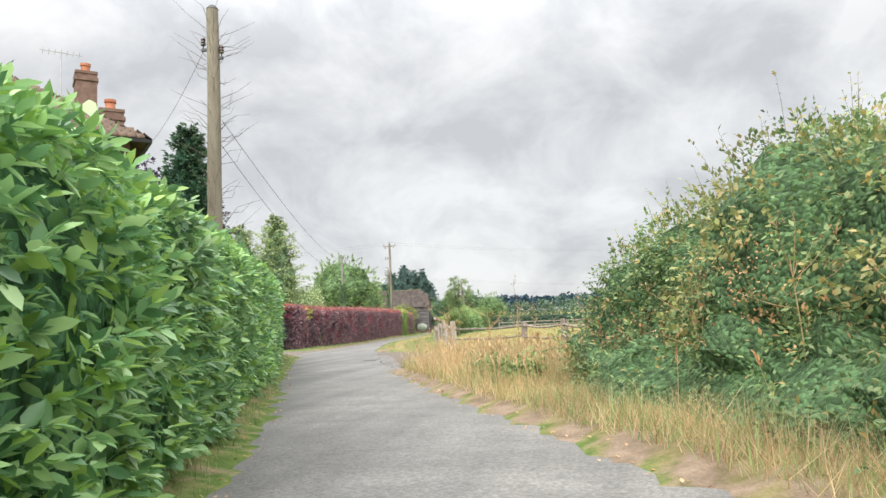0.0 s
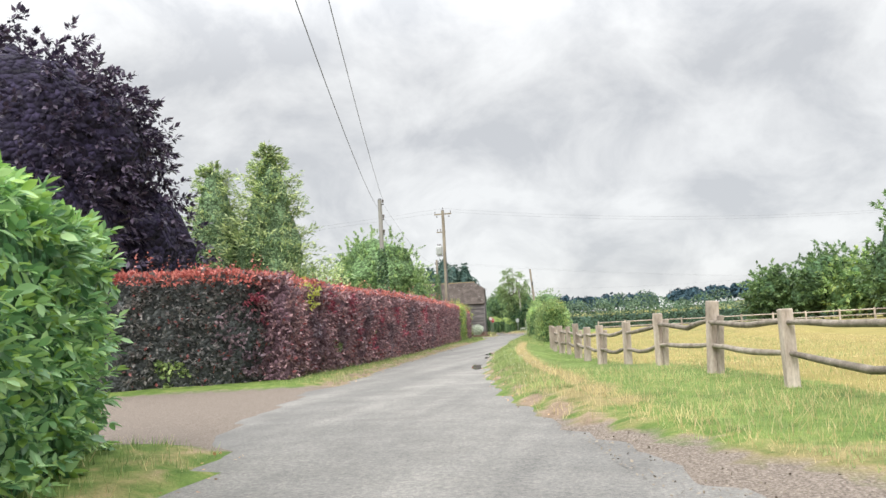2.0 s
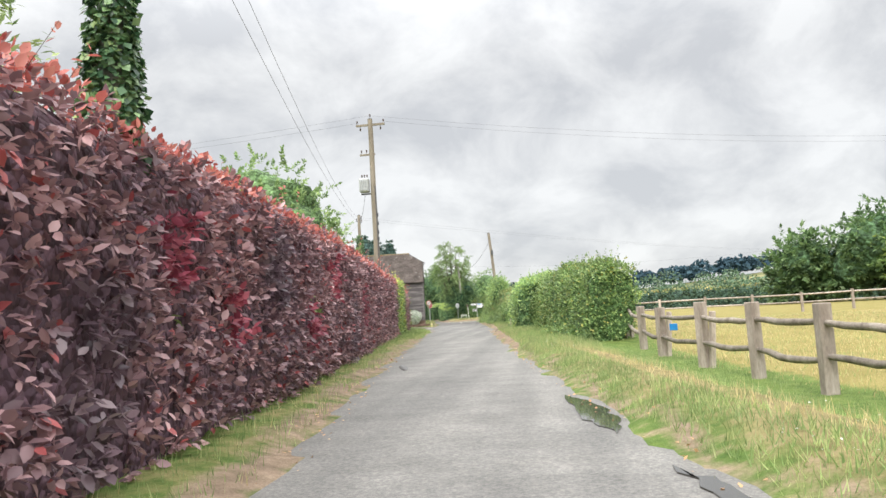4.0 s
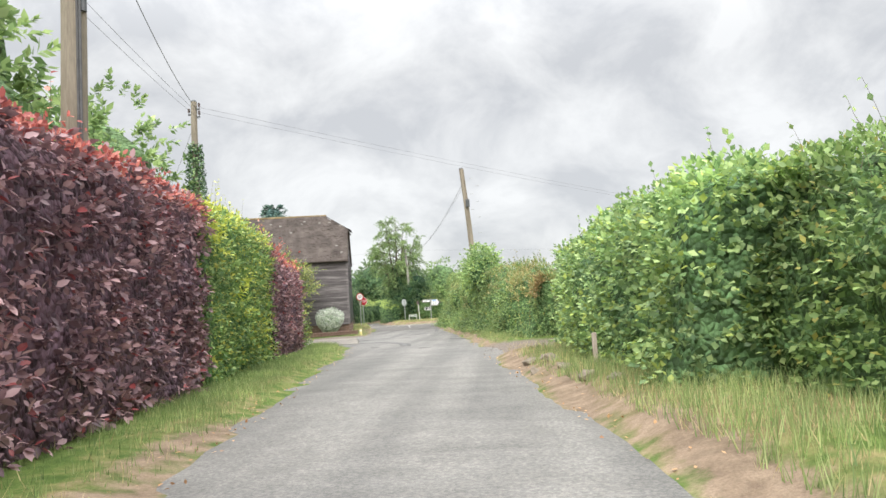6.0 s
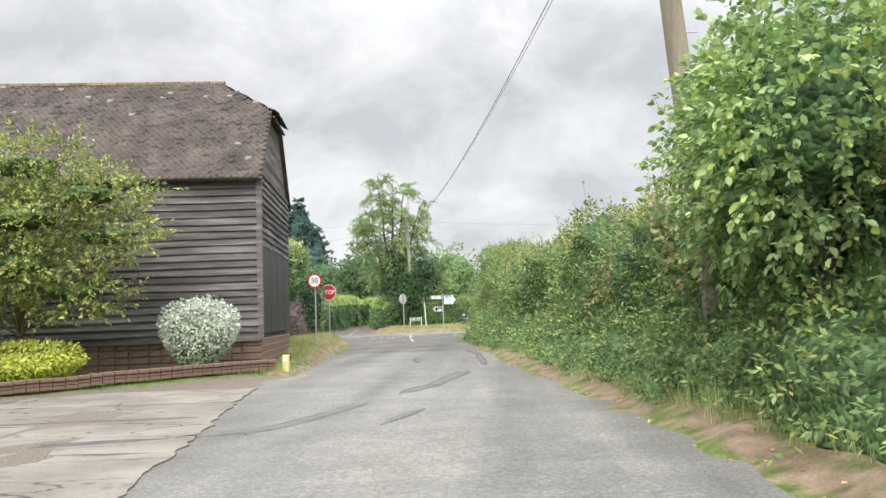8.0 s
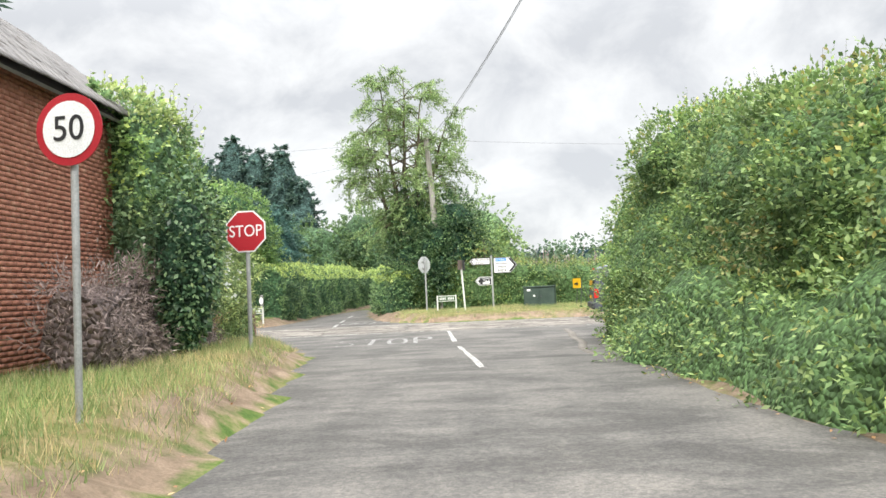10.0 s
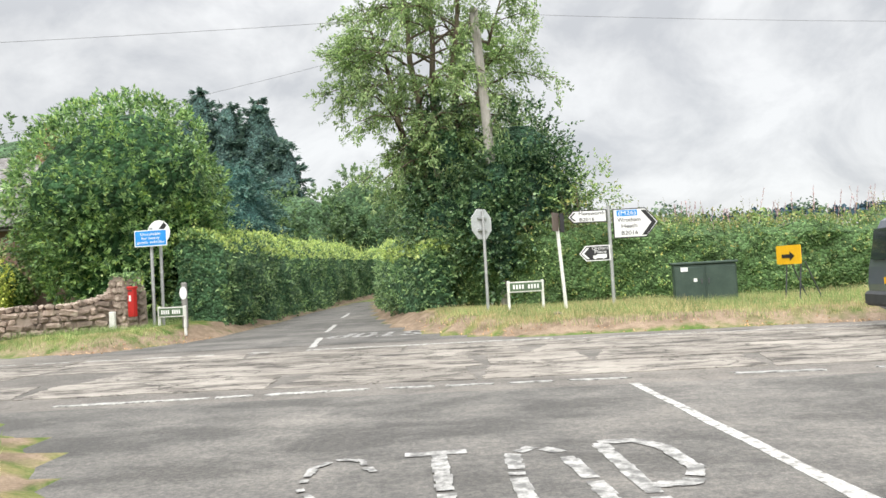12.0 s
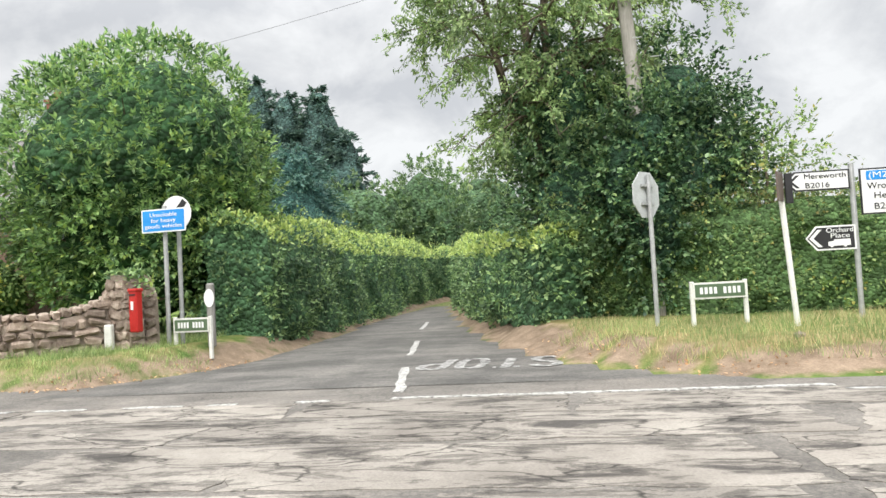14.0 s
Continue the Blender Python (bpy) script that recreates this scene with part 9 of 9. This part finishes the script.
# ---- the van ----
def van():
    root = thing("van", "dark grey panel van waiting on the main road", "van", (9.15, 152.45, 0.01), -2.6)
    L, W = 5.3, 1.9
    # side outline from tail to nose: x along the van, z up
    side = [(0.02, 0.42), (0.0, 0.75), (0.03, 1.05), (0.14, 1.62), (0.24, 1.86), (0.42, 1.96), (1.5, 1.985), (2.9, 1.96), (3.35, 1.88), (3.75, 1.62), (4.22, 1.22), (4.55, 1.12), (4.98, 1.0), (5.2, 0.86), (5.28, 0.6), (5.26, 0.36), (5.0, 0.25), (0.3, 0.25)]
    bm = bmesh.new()
    rings = []
    for y, k in ((-0.95, 0.0), (-0.88, 1.0), (0.88, 1.0), (0.95, 0.0)):
        ring = []
        for x, z in side:
            tuck = 0.10 * max(0, (z - 1.05) / 0.9) * (-np.sign(y))
            ring.append(bm.verts.new((x + (0.03 if k == 0 and x < 1 else -0.03 if k == 0 and x > 4 else 0), y + tuck, z - (0.035 if k == 0 and z > 1.7 else 0))))
        rings.append(ring)
    n = len(side)
    for a, b in zip(rings, rings[1:]):
        for i in range(n):
            bm.faces.new((a[i], a[(i + 1) % n], b[(i + 1) % n], b[i]))
    bm.faces.new(rings[0][::-1]); bm.faces.new(rings[-1])
    bmesh.ops.recalc_face_normals(bm, faces=bm.faces)
    body = part("body", bm, M_VAN, root)

    def side_y(z):
        return -0.95 + 0.10 * max(0, (z - 1.05) / 0.9)

    def panel(name, pts, mat, off=0.006, label=""):
        b2 = bmesh.new()
        vs = [b2.verts.new((x, side_y(z) - off, z)) for x, z in pts]
        vs2 = [b2.verts.new((x, side_y(z) + 0.01, z)) for x, z in pts]
        b2.faces.new(vs); b2.faces.new(vs2[::-1])
        for i in range(len(pts)):
            b2.faces.new((vs[i], vs2[i], vs2[(i + 1) % len(pts)], vs[(i + 1) % len(pts)]))
        bmesh.ops.recalc_face_normals(b2, faces=b2.faces)
        return part(name, b2, mat, root, label)

    panel("side_panel", [(0.42, 1.2), (1.75, 1.2), (1.75, 1.74), (0.5, 1.74)], M_VAN)
    panel("side_door", [(1.82, 0.5), (2.86, 0.5), (2.86, 1.74), (1.82, 1.74)], M_VAN, 0.004)
    panel("side_window", [(2.95, 1.18), (3.85, 1.18), (3.62, 1.55), (3.38, 1.74), (2.95, 1.74)], M_GLASS, 0.008, "dark cab window")
    panel("cab_door", [(2.92, 0.5), (3.75, 0.5), (3.9, 1.12), (2.92, 1.12)], M_VAN, 0.004)
    panel("trim_strip", [(0.35, 1.09), (4.3, 1.02), (4.3, 1.05), (0.35, 1.12)], M_RIM, 0.012)
    panel("rubbing_strip", [(1.4, 0.44), (3.5, 0.44), (3.5, 0.49), (1.4, 0.49)], M_VANPLASTIC, 0.014)
    panel("tail_lamp", [(0.03, 0.78), (0.2, 0.78), (0.2, 1.1), (0.06, 1.12)], M_TAIL, 0.012, "red tail lamp")
    panel("head_lamp", [(4.75, 0.75), (5.12, 0.72), (5.0, 0.93), (4.78, 0.95)], M_RIM, 0.012)
    for name, x0, x1, z0, z1 in (("door_seam", 1.79, 1.803, 0.48, 1.8), ("door_seam", 2.885, 2.9, 0.48, 1.8), ("body_crease", 0.3, 4.2, 0.80, 0.812), ("body_crease", 0.42, 2.86, 1.752, 1.764), ("roof_gutter", 0.45, 3.3, 1.83, 1.85), ("door_handle", 1.86, 2.02, 1.0, 1.04), ("door_handle", 2.96, 3.12, 0.98, 1.02), ("fuel_flap", 3.2, 3.36, 0.72, 0.725)):
        panel(name, [(x0, z0), (x1, z0), (x1, z1), (x0, z1)], M_VANPLASTIC, 0.012)
    panel("sill", [(1.42, 0.27), (3.95, 0.27), (3.95, 0.4), (1.42, 0.4)], M_VANPLASTIC, 0.012)
    panel("rear_quarter_glass", [(0.5, 1.24), (1.7, 1.24), (1.7, 1.7), (0.56, 1.7)], M_VAN, 0.014)
    b2 = bmesh.new(); box(b2, (0.05, 0.2, 0.06), (0.14, 0, 1.86)); part("high_brake_lamp", b2, M_TAIL, root)
    for k in range(1):
        b2 = bmesh.new(); box(b2, (0.03, 1.5, 0.55), (0.07, 0, 1.45), rot=None); bmesh.ops.rotate(b2, cent=(0.07, 0, 1.45), matrix=Matrix.Rotation(radians(10), 3, "Y"), verts=b2.verts); part("rear_window", b2, M_GLASS, root)
    b2 = bmesh.new(); box(b2, (0.03, 1.5, 0.42), (4.0, 0, 1.44)); bmesh.ops.rotate(b2, cent=(4.0, 0, 1.44), matrix=Matrix.Rotation(radians(-50), 3, "Y"), verts=b2.verts); part("windscreen", b2, M_GLASS, root)
    b2 = bmesh.new(); box(b2, (0.22, 1.88, 0.26), (0.04, 0, 0.5), bevel=0.05); part("rear_bumper", b2, M_VANPLASTIC, root)
    b2 = bmesh.new(); box(b2, (0.3, 1.86, 0.34), (5.15, 0, 0.48), bevel=0.06); part("front_bumper", b2, M_VANPLASTIC, root)
    b2 = bmesh.new(); box(b2, (0.014, 0.52, 0.11), (-0.01, 0, 0.82)); part("number_plate", b2, M_YSIGN, root)
    b2 = bmesh.new(); box(b2, (0.2, 0.12, 0.2), (3.95, -1.04, 1.2), bevel=0.04); part("door_mirror", b2, M_VANPLASTIC, root)
    for x in (0.98, 4.38):
        for s in (-1, 1):
            y = s * 0.86
            b2 = bmesh.new(); cyl(b2, 0.41, 0.41, (x, s * 0.70, 0.40), (x, s * 0.962, 0.40), 24); part("wheel_arch", b2, M_BLACK, root)
            b2 = bmesh.new()
            cyl(b2, 0.33, 0.33, (x, y - 0.11, 0.33), (x, y + 0.115, 0.33), 28)
            wheel = part("wheel", b2, M_TYRE, root)
            b2 = bmesh.new(); cyl(b2, 0.215, 0.215, (x, y + s * 0.115, 0.33), (x, y + s * 0.125, 0.33), 28); part("brake_disc", b2, M_VANPLASTIC, wheel)
            for k in range(10):
                a = 2 * math.pi * k / 10
                b2 = bmesh.new(); cyl(b2, 0.016, 0.024, (x + 0.04 * math.cos(a), y + s * 0.13, 0.33 + 0.04 * math.sin(a)), (x + 0.21 * math.cos(a), y + s * 0.125, 0.33 + 0.21 * math.sin(a)), 6); part("spoke", b2, M_RIM, wheel)
            V, F = tubes([(np.stack([x + 0.22 * np.cos(np.linspace(0, 2 * np.pi, 25)), np.full(25, y + s * 0.12), 0.33 + 0.22 * np.sin(np.linspace(0, 2 * np.pi, 25))], 1), np.full(25, 0.018))], 6)
            place("rim", soup_mesh("rim", V, F, M_RIM, True), wheel)


van()


# ---- stones on the verge ----
for k, (x, y, s) in enumerate([(13.3, 90.4, 0.26), (13.05, 87.5, 0.24), (13.35, 86.3, 0.26), (13.5, 84.9, 0.22), (13.0, 85.6, 0.16), (13.6, 83.0, 0.22), (13.9, 82.2, 0.2), (3.9, 156.0, 0.14), (-0.6, 157.6, 0.1), (28.2, 6.0, 0.16)]):
    rs = np.random.default_rng(400 + k)
    bm = bmesh.new(); bmesh.ops.create_icosphere(bm, subdivisions=1, radius=1.0)
    for v in bm.verts:
        v.co = Vector((v.co.x * s * (0.8 + 0.4 * rs.random()), v.co.y * s * 0.7 * (0.85 + 0.3 * rs.random()), max(v.co.z, -0.35) * s * 0.42 * (0.85 + 0.3 * rs.random())))
    me = bpy.data.meshes.new("verge_stone"); bm.to_mesh(me); bm.free(); me.materials.append(M_ROCK)
    ob = tagged(new("verge_stone", me), "rough pale stone set along the grass verge", "stone", group="stones on the verge")
    ob.matrix_world = pose(x, y, gz(x, y) + 0.02 * s, 6 * rs.normal(), 12 * rs.normal(), 180 * rs.random())
stk = thing("stake", "short pale wooden stake in the verge", "post", at(13.95, 84.4), 10)
bm = bmesh.new(); box(bm, (0.07, 0.07, 0.65), (0, 0, 0.22), bevel=0.008); part("post", bm, M_FENCE, stk)
V_k, F_k = tubes([([(6.4, 100.6, -0.07), (6.3, 101.2, -0.03), (6.05, 102.2, -0.02), (5.75, 102.9, -0.03), (5.3, 103.5, -0.08)], [0.08] * 5)], 8)
tagged(new("kerb", soup_mesh("kerb", V_k, F_k, M_CONCRETE)), "low rounded concrete kerb where the grass meets the drive", "kerb", kind="structure")


# ---- grass and weeds ----
def blade_arrays(P, h, w, rng, lean=0.35):
    n = len(P)
    a = rng.random(n) * 2 * np.pi
    side = np.stack([np.cos(a), np.sin(a), 0 * a], 1)
    b = rng.random(n) * 2 * np.pi
    tip = np.stack([np.cos(b), np.sin(b), 0 * b], 1) * (h * lean * rng.random(n))[:, None] + np.array([0, 0, 1.0]) * h[:, None]
    V = np.stack([P - side * w[:, None] / 2, P + side * w[:, None] / 2, P + tip], 1)
    return V.reshape(-1, 3), np.arange(3 * n).reshape(-1, 3)


def scatter(x0, x1, y0, y1, n, rng, keep):
    x, y = x0 + (x1 - x0) * rng.random(n), y0 + (y1 - y0) * rng.random(n)
    p = np.stack([x, y, 0 * x], 1)
    clump = fbm(p, 1.1, 17, 2)
    ok = keep(x, y) & (off_road(x, y) > 0.12 + 0.25 * (clump - 0.5)) & (drive_mask(x, y) < 0.35 + 0.3 * (clump - 0.5)) & (rng.random(n) < 0.35 + 1.1 * clump)
    x, y = x[ok], y[ok]
    return np.stack([x, y, ground_z(x, y) - 0.01], 1)


def grass(name, label, zones, h, w, mat, seed, lean=0.5, vary=0.5):
    rng = np.random.default_rng(seed)
    P = np.concatenate([scatter(*z[:4], z[4], rng, z[5]) for z in zones])
    hh = h * (1 - vary + 2 * vary * rng.random(len(P))) * (0.6 + 0.8 * vnoise(P * np.array([1, 1, 0]), 0.8, seed))
    V, F = blade_arrays(P, hh, np.full(len(P), w) * (0.6 + 0.8 * rng.random(len(P))), rng, lean)
    tagged(new(name, soup_mesh(name, V, F, mat)), label, "grass", kind="stuff")


left_strip = lambda x, y: (x < left_edge(y)) & (x > left_edge(y) - 1.7)
right_verge = lambda x, y: (x > right_edge(y)) & (x < fence_line(y) + 0.5)
near_right = lambda x, y: (x > right_edge(y) + 0.3) & (x < right_edge(y) + 2.6)
bank = lambda x, y: (x < left_edge(y)) & (x > left_edge(y) - 4.0)
far_verge = lambda x, y: (y > main_far(x) + 0.25) & (y < main_far(x) + 4.2) & ((x > 1.0) | (y < 158.5))
grass("verge_grass", "short green grass along the lane's edge", [(3, 32, -15, 104, 330000, left_strip), (3, 12, 80, 106, 90000, lambda x, y: left_strip(x, y) & (off_road(x, y) > 0.4)), (3, 16, 116, 128, 25000, bank)], 0.11, 0.010, M_GRASS, 501)
grass("verge_grass", "mown green verge between lane and fence", [(15, 34, 14, 64, 560000, lambda x, y: right_verge(x, y) & (off_road(x, y) > 1.0) & (np.abs(off_road(x, y) - 1.32) > 0.24))], 0.05, 0.008, M_LAWN, 502, vary=0.6)
grass("verge_grass", "long rough grass and clover on the bank by the road edge", [(15, 30, 26, 66, 260000, lambda x, y: right_verge(x, y) & (off_road(x, y) < 1.1))], 0.10, 0.011, M_GRASS, 542, lean=0.9)
grass("verge_grass", "longer grass on the verge under the hedges", [(8, 19, 60, 134, 300000, lambda x, y: near_right(x, y) & ((y < 89) | (y > 96)))], 0.19, 0.010, M_GRASS, 503)
grass("dry_verge_grass", "sun-bleached dry grass along road edges", [(3, 32, -18, 84, 52000, left_strip), (15, 34, 14, 64, 150000, lambda x, y: right_verge(x, y) & (np.abs(off_road(x, y) - 1.32) < 0.28)), (15, 34, 14, 30, 30000, right_verge), (8, 19, 60, 134, 90000, near_right), (-8, 3, 122, 149, 60000, bank), (-2, 34, 153, 161, 65000, far_verge)], 0.13, 0.007, M_GRASS_DRY, 504, lean=0.8)
grass("bank_grass", "green grass on the bank by the stop sign", [(-8, 3, 122, 149, 110000, bank), (-2, 34, 153, 161, 100000, far_verge), (-16, -3, 154, 161, 60000, lambda x, y: (y > main_far(x)) & ((x < -6.2) | (y < 158.2))), (-12, 4, 104, 119, 60000, lambda x, y: (x < left_edge(y)) & (y > 112))], 0.13, 0.009, M_GRASS, 505, lean=0.9)
grass("pasture_grass", "yellowing pasture grass beyond the fence", [(16, 52, 10, 80, 150000, lambda x, y: (x > fence_line(y) + 0.2) & (x < fence_line(y) + 16))], 0.075, 0.016, M_GRASS_DRY, 506, lean=0.7)
grass("pasture_grass", "green tufts in the pasture", [(16, 52, 10, 80, 80000, lambda x, y: (x > fence_line(y) + 0.2) & (x < fence_line(y) + 12))], 0.11, 0.010, M_GRASS, 507, lean=0.7)
tall = lambda x, y: (x > right_edge(y) + 0.35) & (x < right_edge(y) + np.where(y < -2.5, 1.5, 9.5)) & (y < 8.2 - 0.45 * (x - 28.6))
grass("tall_grass", "tall straw-coloured grass on the verge", [(27, 46, -14, 10, 90000, lambda x, y: tall(x, y) & (y > -2.5))], 0.58, 0.009, M_SEED, 508, lean=1.2)
grass("tall_grass", "shorter bleached grass below the brambles", [(30, 42, -16, -2, 60000, lambda x, y: tall(x, y) & (y <= -2.5))], 0.26, 0.008, M_SEED, 538, lean=1.3)
grass("tall_grass", "green growth at the foot of the tall grass", [(27, 46, -16, 10, 75000, tall)], 0.30, 0.011, M_GRASS, 509, lean=0.8)


def seed_stalks(name, label, region, n, h, seed, mat, heads=7, size=0.075):
    rng = np.random.default_rng(seed)
    P = scatter(*region[:4], n, rng, region[4])
    hh = h * (0.7 + 0.5 * rng.random(len(P)))
    lean = rng.normal(size=(len(P), 2)) * 0.14
    top = P + np.stack([lean[:, 0] * hh, lean[:, 1] * hh, hh], 1)
    V1, F1 = tubes([([P[k], P[k] * 0.5 + top[k] * 0.5 + rng.normal(size=3) * 0.01, top[k]], [0.0035, 0.003, 0.0015]) for k in range(len(P))], 3)
    root = thing(name, label, "grass", kind="stuff")
    place("stalk_growth", soup_mesh("stalks", V1, F1, M_SEED), root)
    f = rng.random((len(P), heads, 1)) * 0.22
    Q = (top[:, None] * (1 - f) + P[:, None] * f).reshape(-1, 3)
    V, F = leaf_arrays(Q, np.tile([0, 0, 1.0], (len(Q), 1)), size, rng, 0.3, 0.9, 0.5, -0.2, 0.2)
    tagged(place("seed_heads", soup_mesh("seed_heads", V, F, mat), root), kind="stuff")


seed_stalks("tall_grass", "tall grass stalks with feathery seed heads", (27, 46, -4.5, 9, tall), 4200, 0.72, 510, M_SEED)
seed_stalks("hedge_shoots", "tall loose shoots standing out of the hedge top", (13, 16.5, 97.5, 100.5, lambda x, y: x > 13.3), 34, 2.25, 515, M_MIXED_TIP, 22, 0.06)
seed_stalks("willowherb", "tall pinkish seed heads of willowherb behind the hedge", (7.6, 13.5, 160.4, 161.6, lambda x, y: x > 0), 90, 2.35, 514, M_PINK_SEED, 30, 0.07)
seed_stalks("dock_stalks", "rusty brown dock seed stalks in the verge", (30, 44, -13, 4, lambda x, y: tall(x, y) & (x > right_edge(y) + 1.0)), 260, 0.95, 511, M_RUST, 22, 0.06)
hedge("verge_weeds", "nettles and bindweed at the foot of the hedge", [(12.75, 99.5), (11.4, 106.5), (10.7, 112), (9.9, 119), (8.9, 127), (8.1, 132), (7.55, 136.5), (8.0, 142)], 1.6, [0.7, 0.9, 0.8, 0.8, 0.9, 1.15, 1.3, 1.1], 1, M_MIXED, 170, 0.085, 512, shoot=(0.3, 8), lump=0.5, freq=0.9, round_r=0.3,
      aspect=0.5, sprigs=90, category="weeds", lean=0.5)
hedge("verge_weeds", "cow parsley and nettles below the bramble hedge", [(37.6, -14.5), (35.6, -9.0), (33.6, -3.2), (32.9, -0.6)], 1.8, [0.9, 1.0, 0.9, 0.7], 1, M_BRAMBLE, 190, 0.075, 513, shoot=(0.3, 8), lump=0.9, freq=0.9, round_r=0.3, aspect=0.5, sprigs=60, category="weeds", lean=0.6, young=M_RUST, young_n=0.12)


def dead_stems(x, y, seed, h):
    rng = np.random.default_rng(seed)
    root = thing("dead_stalk", "dry branching stalk of a dead umbellifer", "plant", at(x, y), group="dry stalks")
    lines = []
    a = rng.normal(size=2) * 0.25
    top = np.array([a[0] * h * 0.5, a[1] * h * 0.5, h])
    lines.append(([np.zeros(3), top * 0.5 + rng.normal(size=3) * 0.04, top], [0.010, 0.008, 0.004]))
    heads = []
    for k in range(9):
        f = 0.35 + 0.6 * rng.random()
        s = top * f
        d = unit(np.array([[rng.normal(), rng.normal(), 0.7 + 0.5 * rng.random()]]))[0] * h * (0.22 + 0.2 * rng.random())
        lines.append(([s, s + d * 0.5 + np.array([0, 0, -0.02]), s + d], [0.006, 0.005, 0.002]))
        for j in range(7):
            e = s + d + rng.normal(size=3) * 0.06 + np.array([0, 0, 0.05])
            lines.append(([s + d, (s + d + e) / 2, e], [0.002, 0.0015, 0.001]))
            heads.append(e)
    V, F = tubes(lines, 4)
    place("stem", soup_mesh("stem", V, F, M_SEED), root)
    H = np.repeat(np.array(heads), 3, 0)
    V, F = leaf_arrays(H, np.tile([0, 0, 1.0], (len(H), 1)), 0.03, rng, 0.6)
    tagged(place("seed_head", soup_mesh("seed_head", V, F, M_RUST), root), kind="stuff")


for k, (x, y, h) in enumerate([(36.9, -10.6, 2.1), (37.3, -10.9, 1.8), (36.7, -9.3, 2.0), (37.8, -11.6, 1.9), (36.0, -8.0, 1.7), (35.4, -6.0, 1.6), (30.8, 0.6, 1.5), (31.5, 1.6, 1.45), (32.3, 0.4, 1.6)]):
    dead_stems(x, y, 520 + k, h)


def flecks(name, label, zones, size, mat, seed, lift=0.02, up=1.0, category="litter"):
    rng = np.random.default_rng(seed)
    P = []
    for x0, x1, y0, y1, n, keep in zones:
        x, y = x0 + (x1 - x0) * rng.random(n), y0 + (y1 - y0) * rng.random(n)
        ok = keep(x, y)
        P.append(np.stack([x[ok], y[ok], np.maximum(ground_z(x[ok], y[ok]), 0.015) + lift * (0.3 + rng.random(ok.sum()))], 1))
    P = np.concatenate(P)
    V, F = leaf_arrays(P, unit(rng.normal(size=P.shape) * np.array([1, 1, 0.2])), size, rng, 0.7, 0.7, 0.4, 0.0, 2.5 * up)
    tagged(new(name, soup_mesh(name, V, F, mat)), label, category, kind="stuff")


edge = lambda x, y: (np.abs(off_road(x, y) - 0.02) < 0.24) & (drive_mask(x, y) < 0.5)
flecks("leaf_litter", "dry brown leaves and crumbs along the road edges", [(0, 40, -16, 148, 90000, edge), (-8, 14, 153, 159, 12000, edge)], 0.05, M_RUST, 530, 0.015)
flecks("clover_flowers", "white clover flowers in the verge", [(15, 26, 28, 66, 7000, lambda x, y: (x > right_edge(y) + 0.5) & (x < right_edge(y) + 1.4) & (vnoise(np.stack([x, y, 0 * x], 1), 0.5, 6) > 0.6))], 0.022, M_FLOWER, 531, 0.12, category="flowers")
flecks("gravel_stones", "loose grey stones on the gateway gravel", [(17, 36, 3, 30, 40000, lambda x, y: (drive_mask(x, y) > 0.6) & (x > right_edge(y))), (12, 18, 92, 99, 2000, lambda x, y: drive_mask(x, y) > 0.6)], 0.035, M_ROCK, 532, 0.012, category="gravel")
dome("ragwort", "small clump of yellow ragwort by the hazel hedge", 15.1, 86.6, gz(15.1, 86.6), 0.25, 0.25, 0.75, M_YFLOWER, 120, 0.06, 533, category="plant")
for k, (x, y, r, h) in enumerate([(31.9, -1.2, 0.35, 0.45), (32.6, -2.2, 0.4, 0.5), (31.3, 1.2, 0.3, 0.4)]):
    dome("dock_clump", "broad-leaved green dock growing in the tall grass", x, y, gz(x, y), r, r, h, M_GRASS, 420, 0.10, 540 + k, category="plant", lump=0.4)
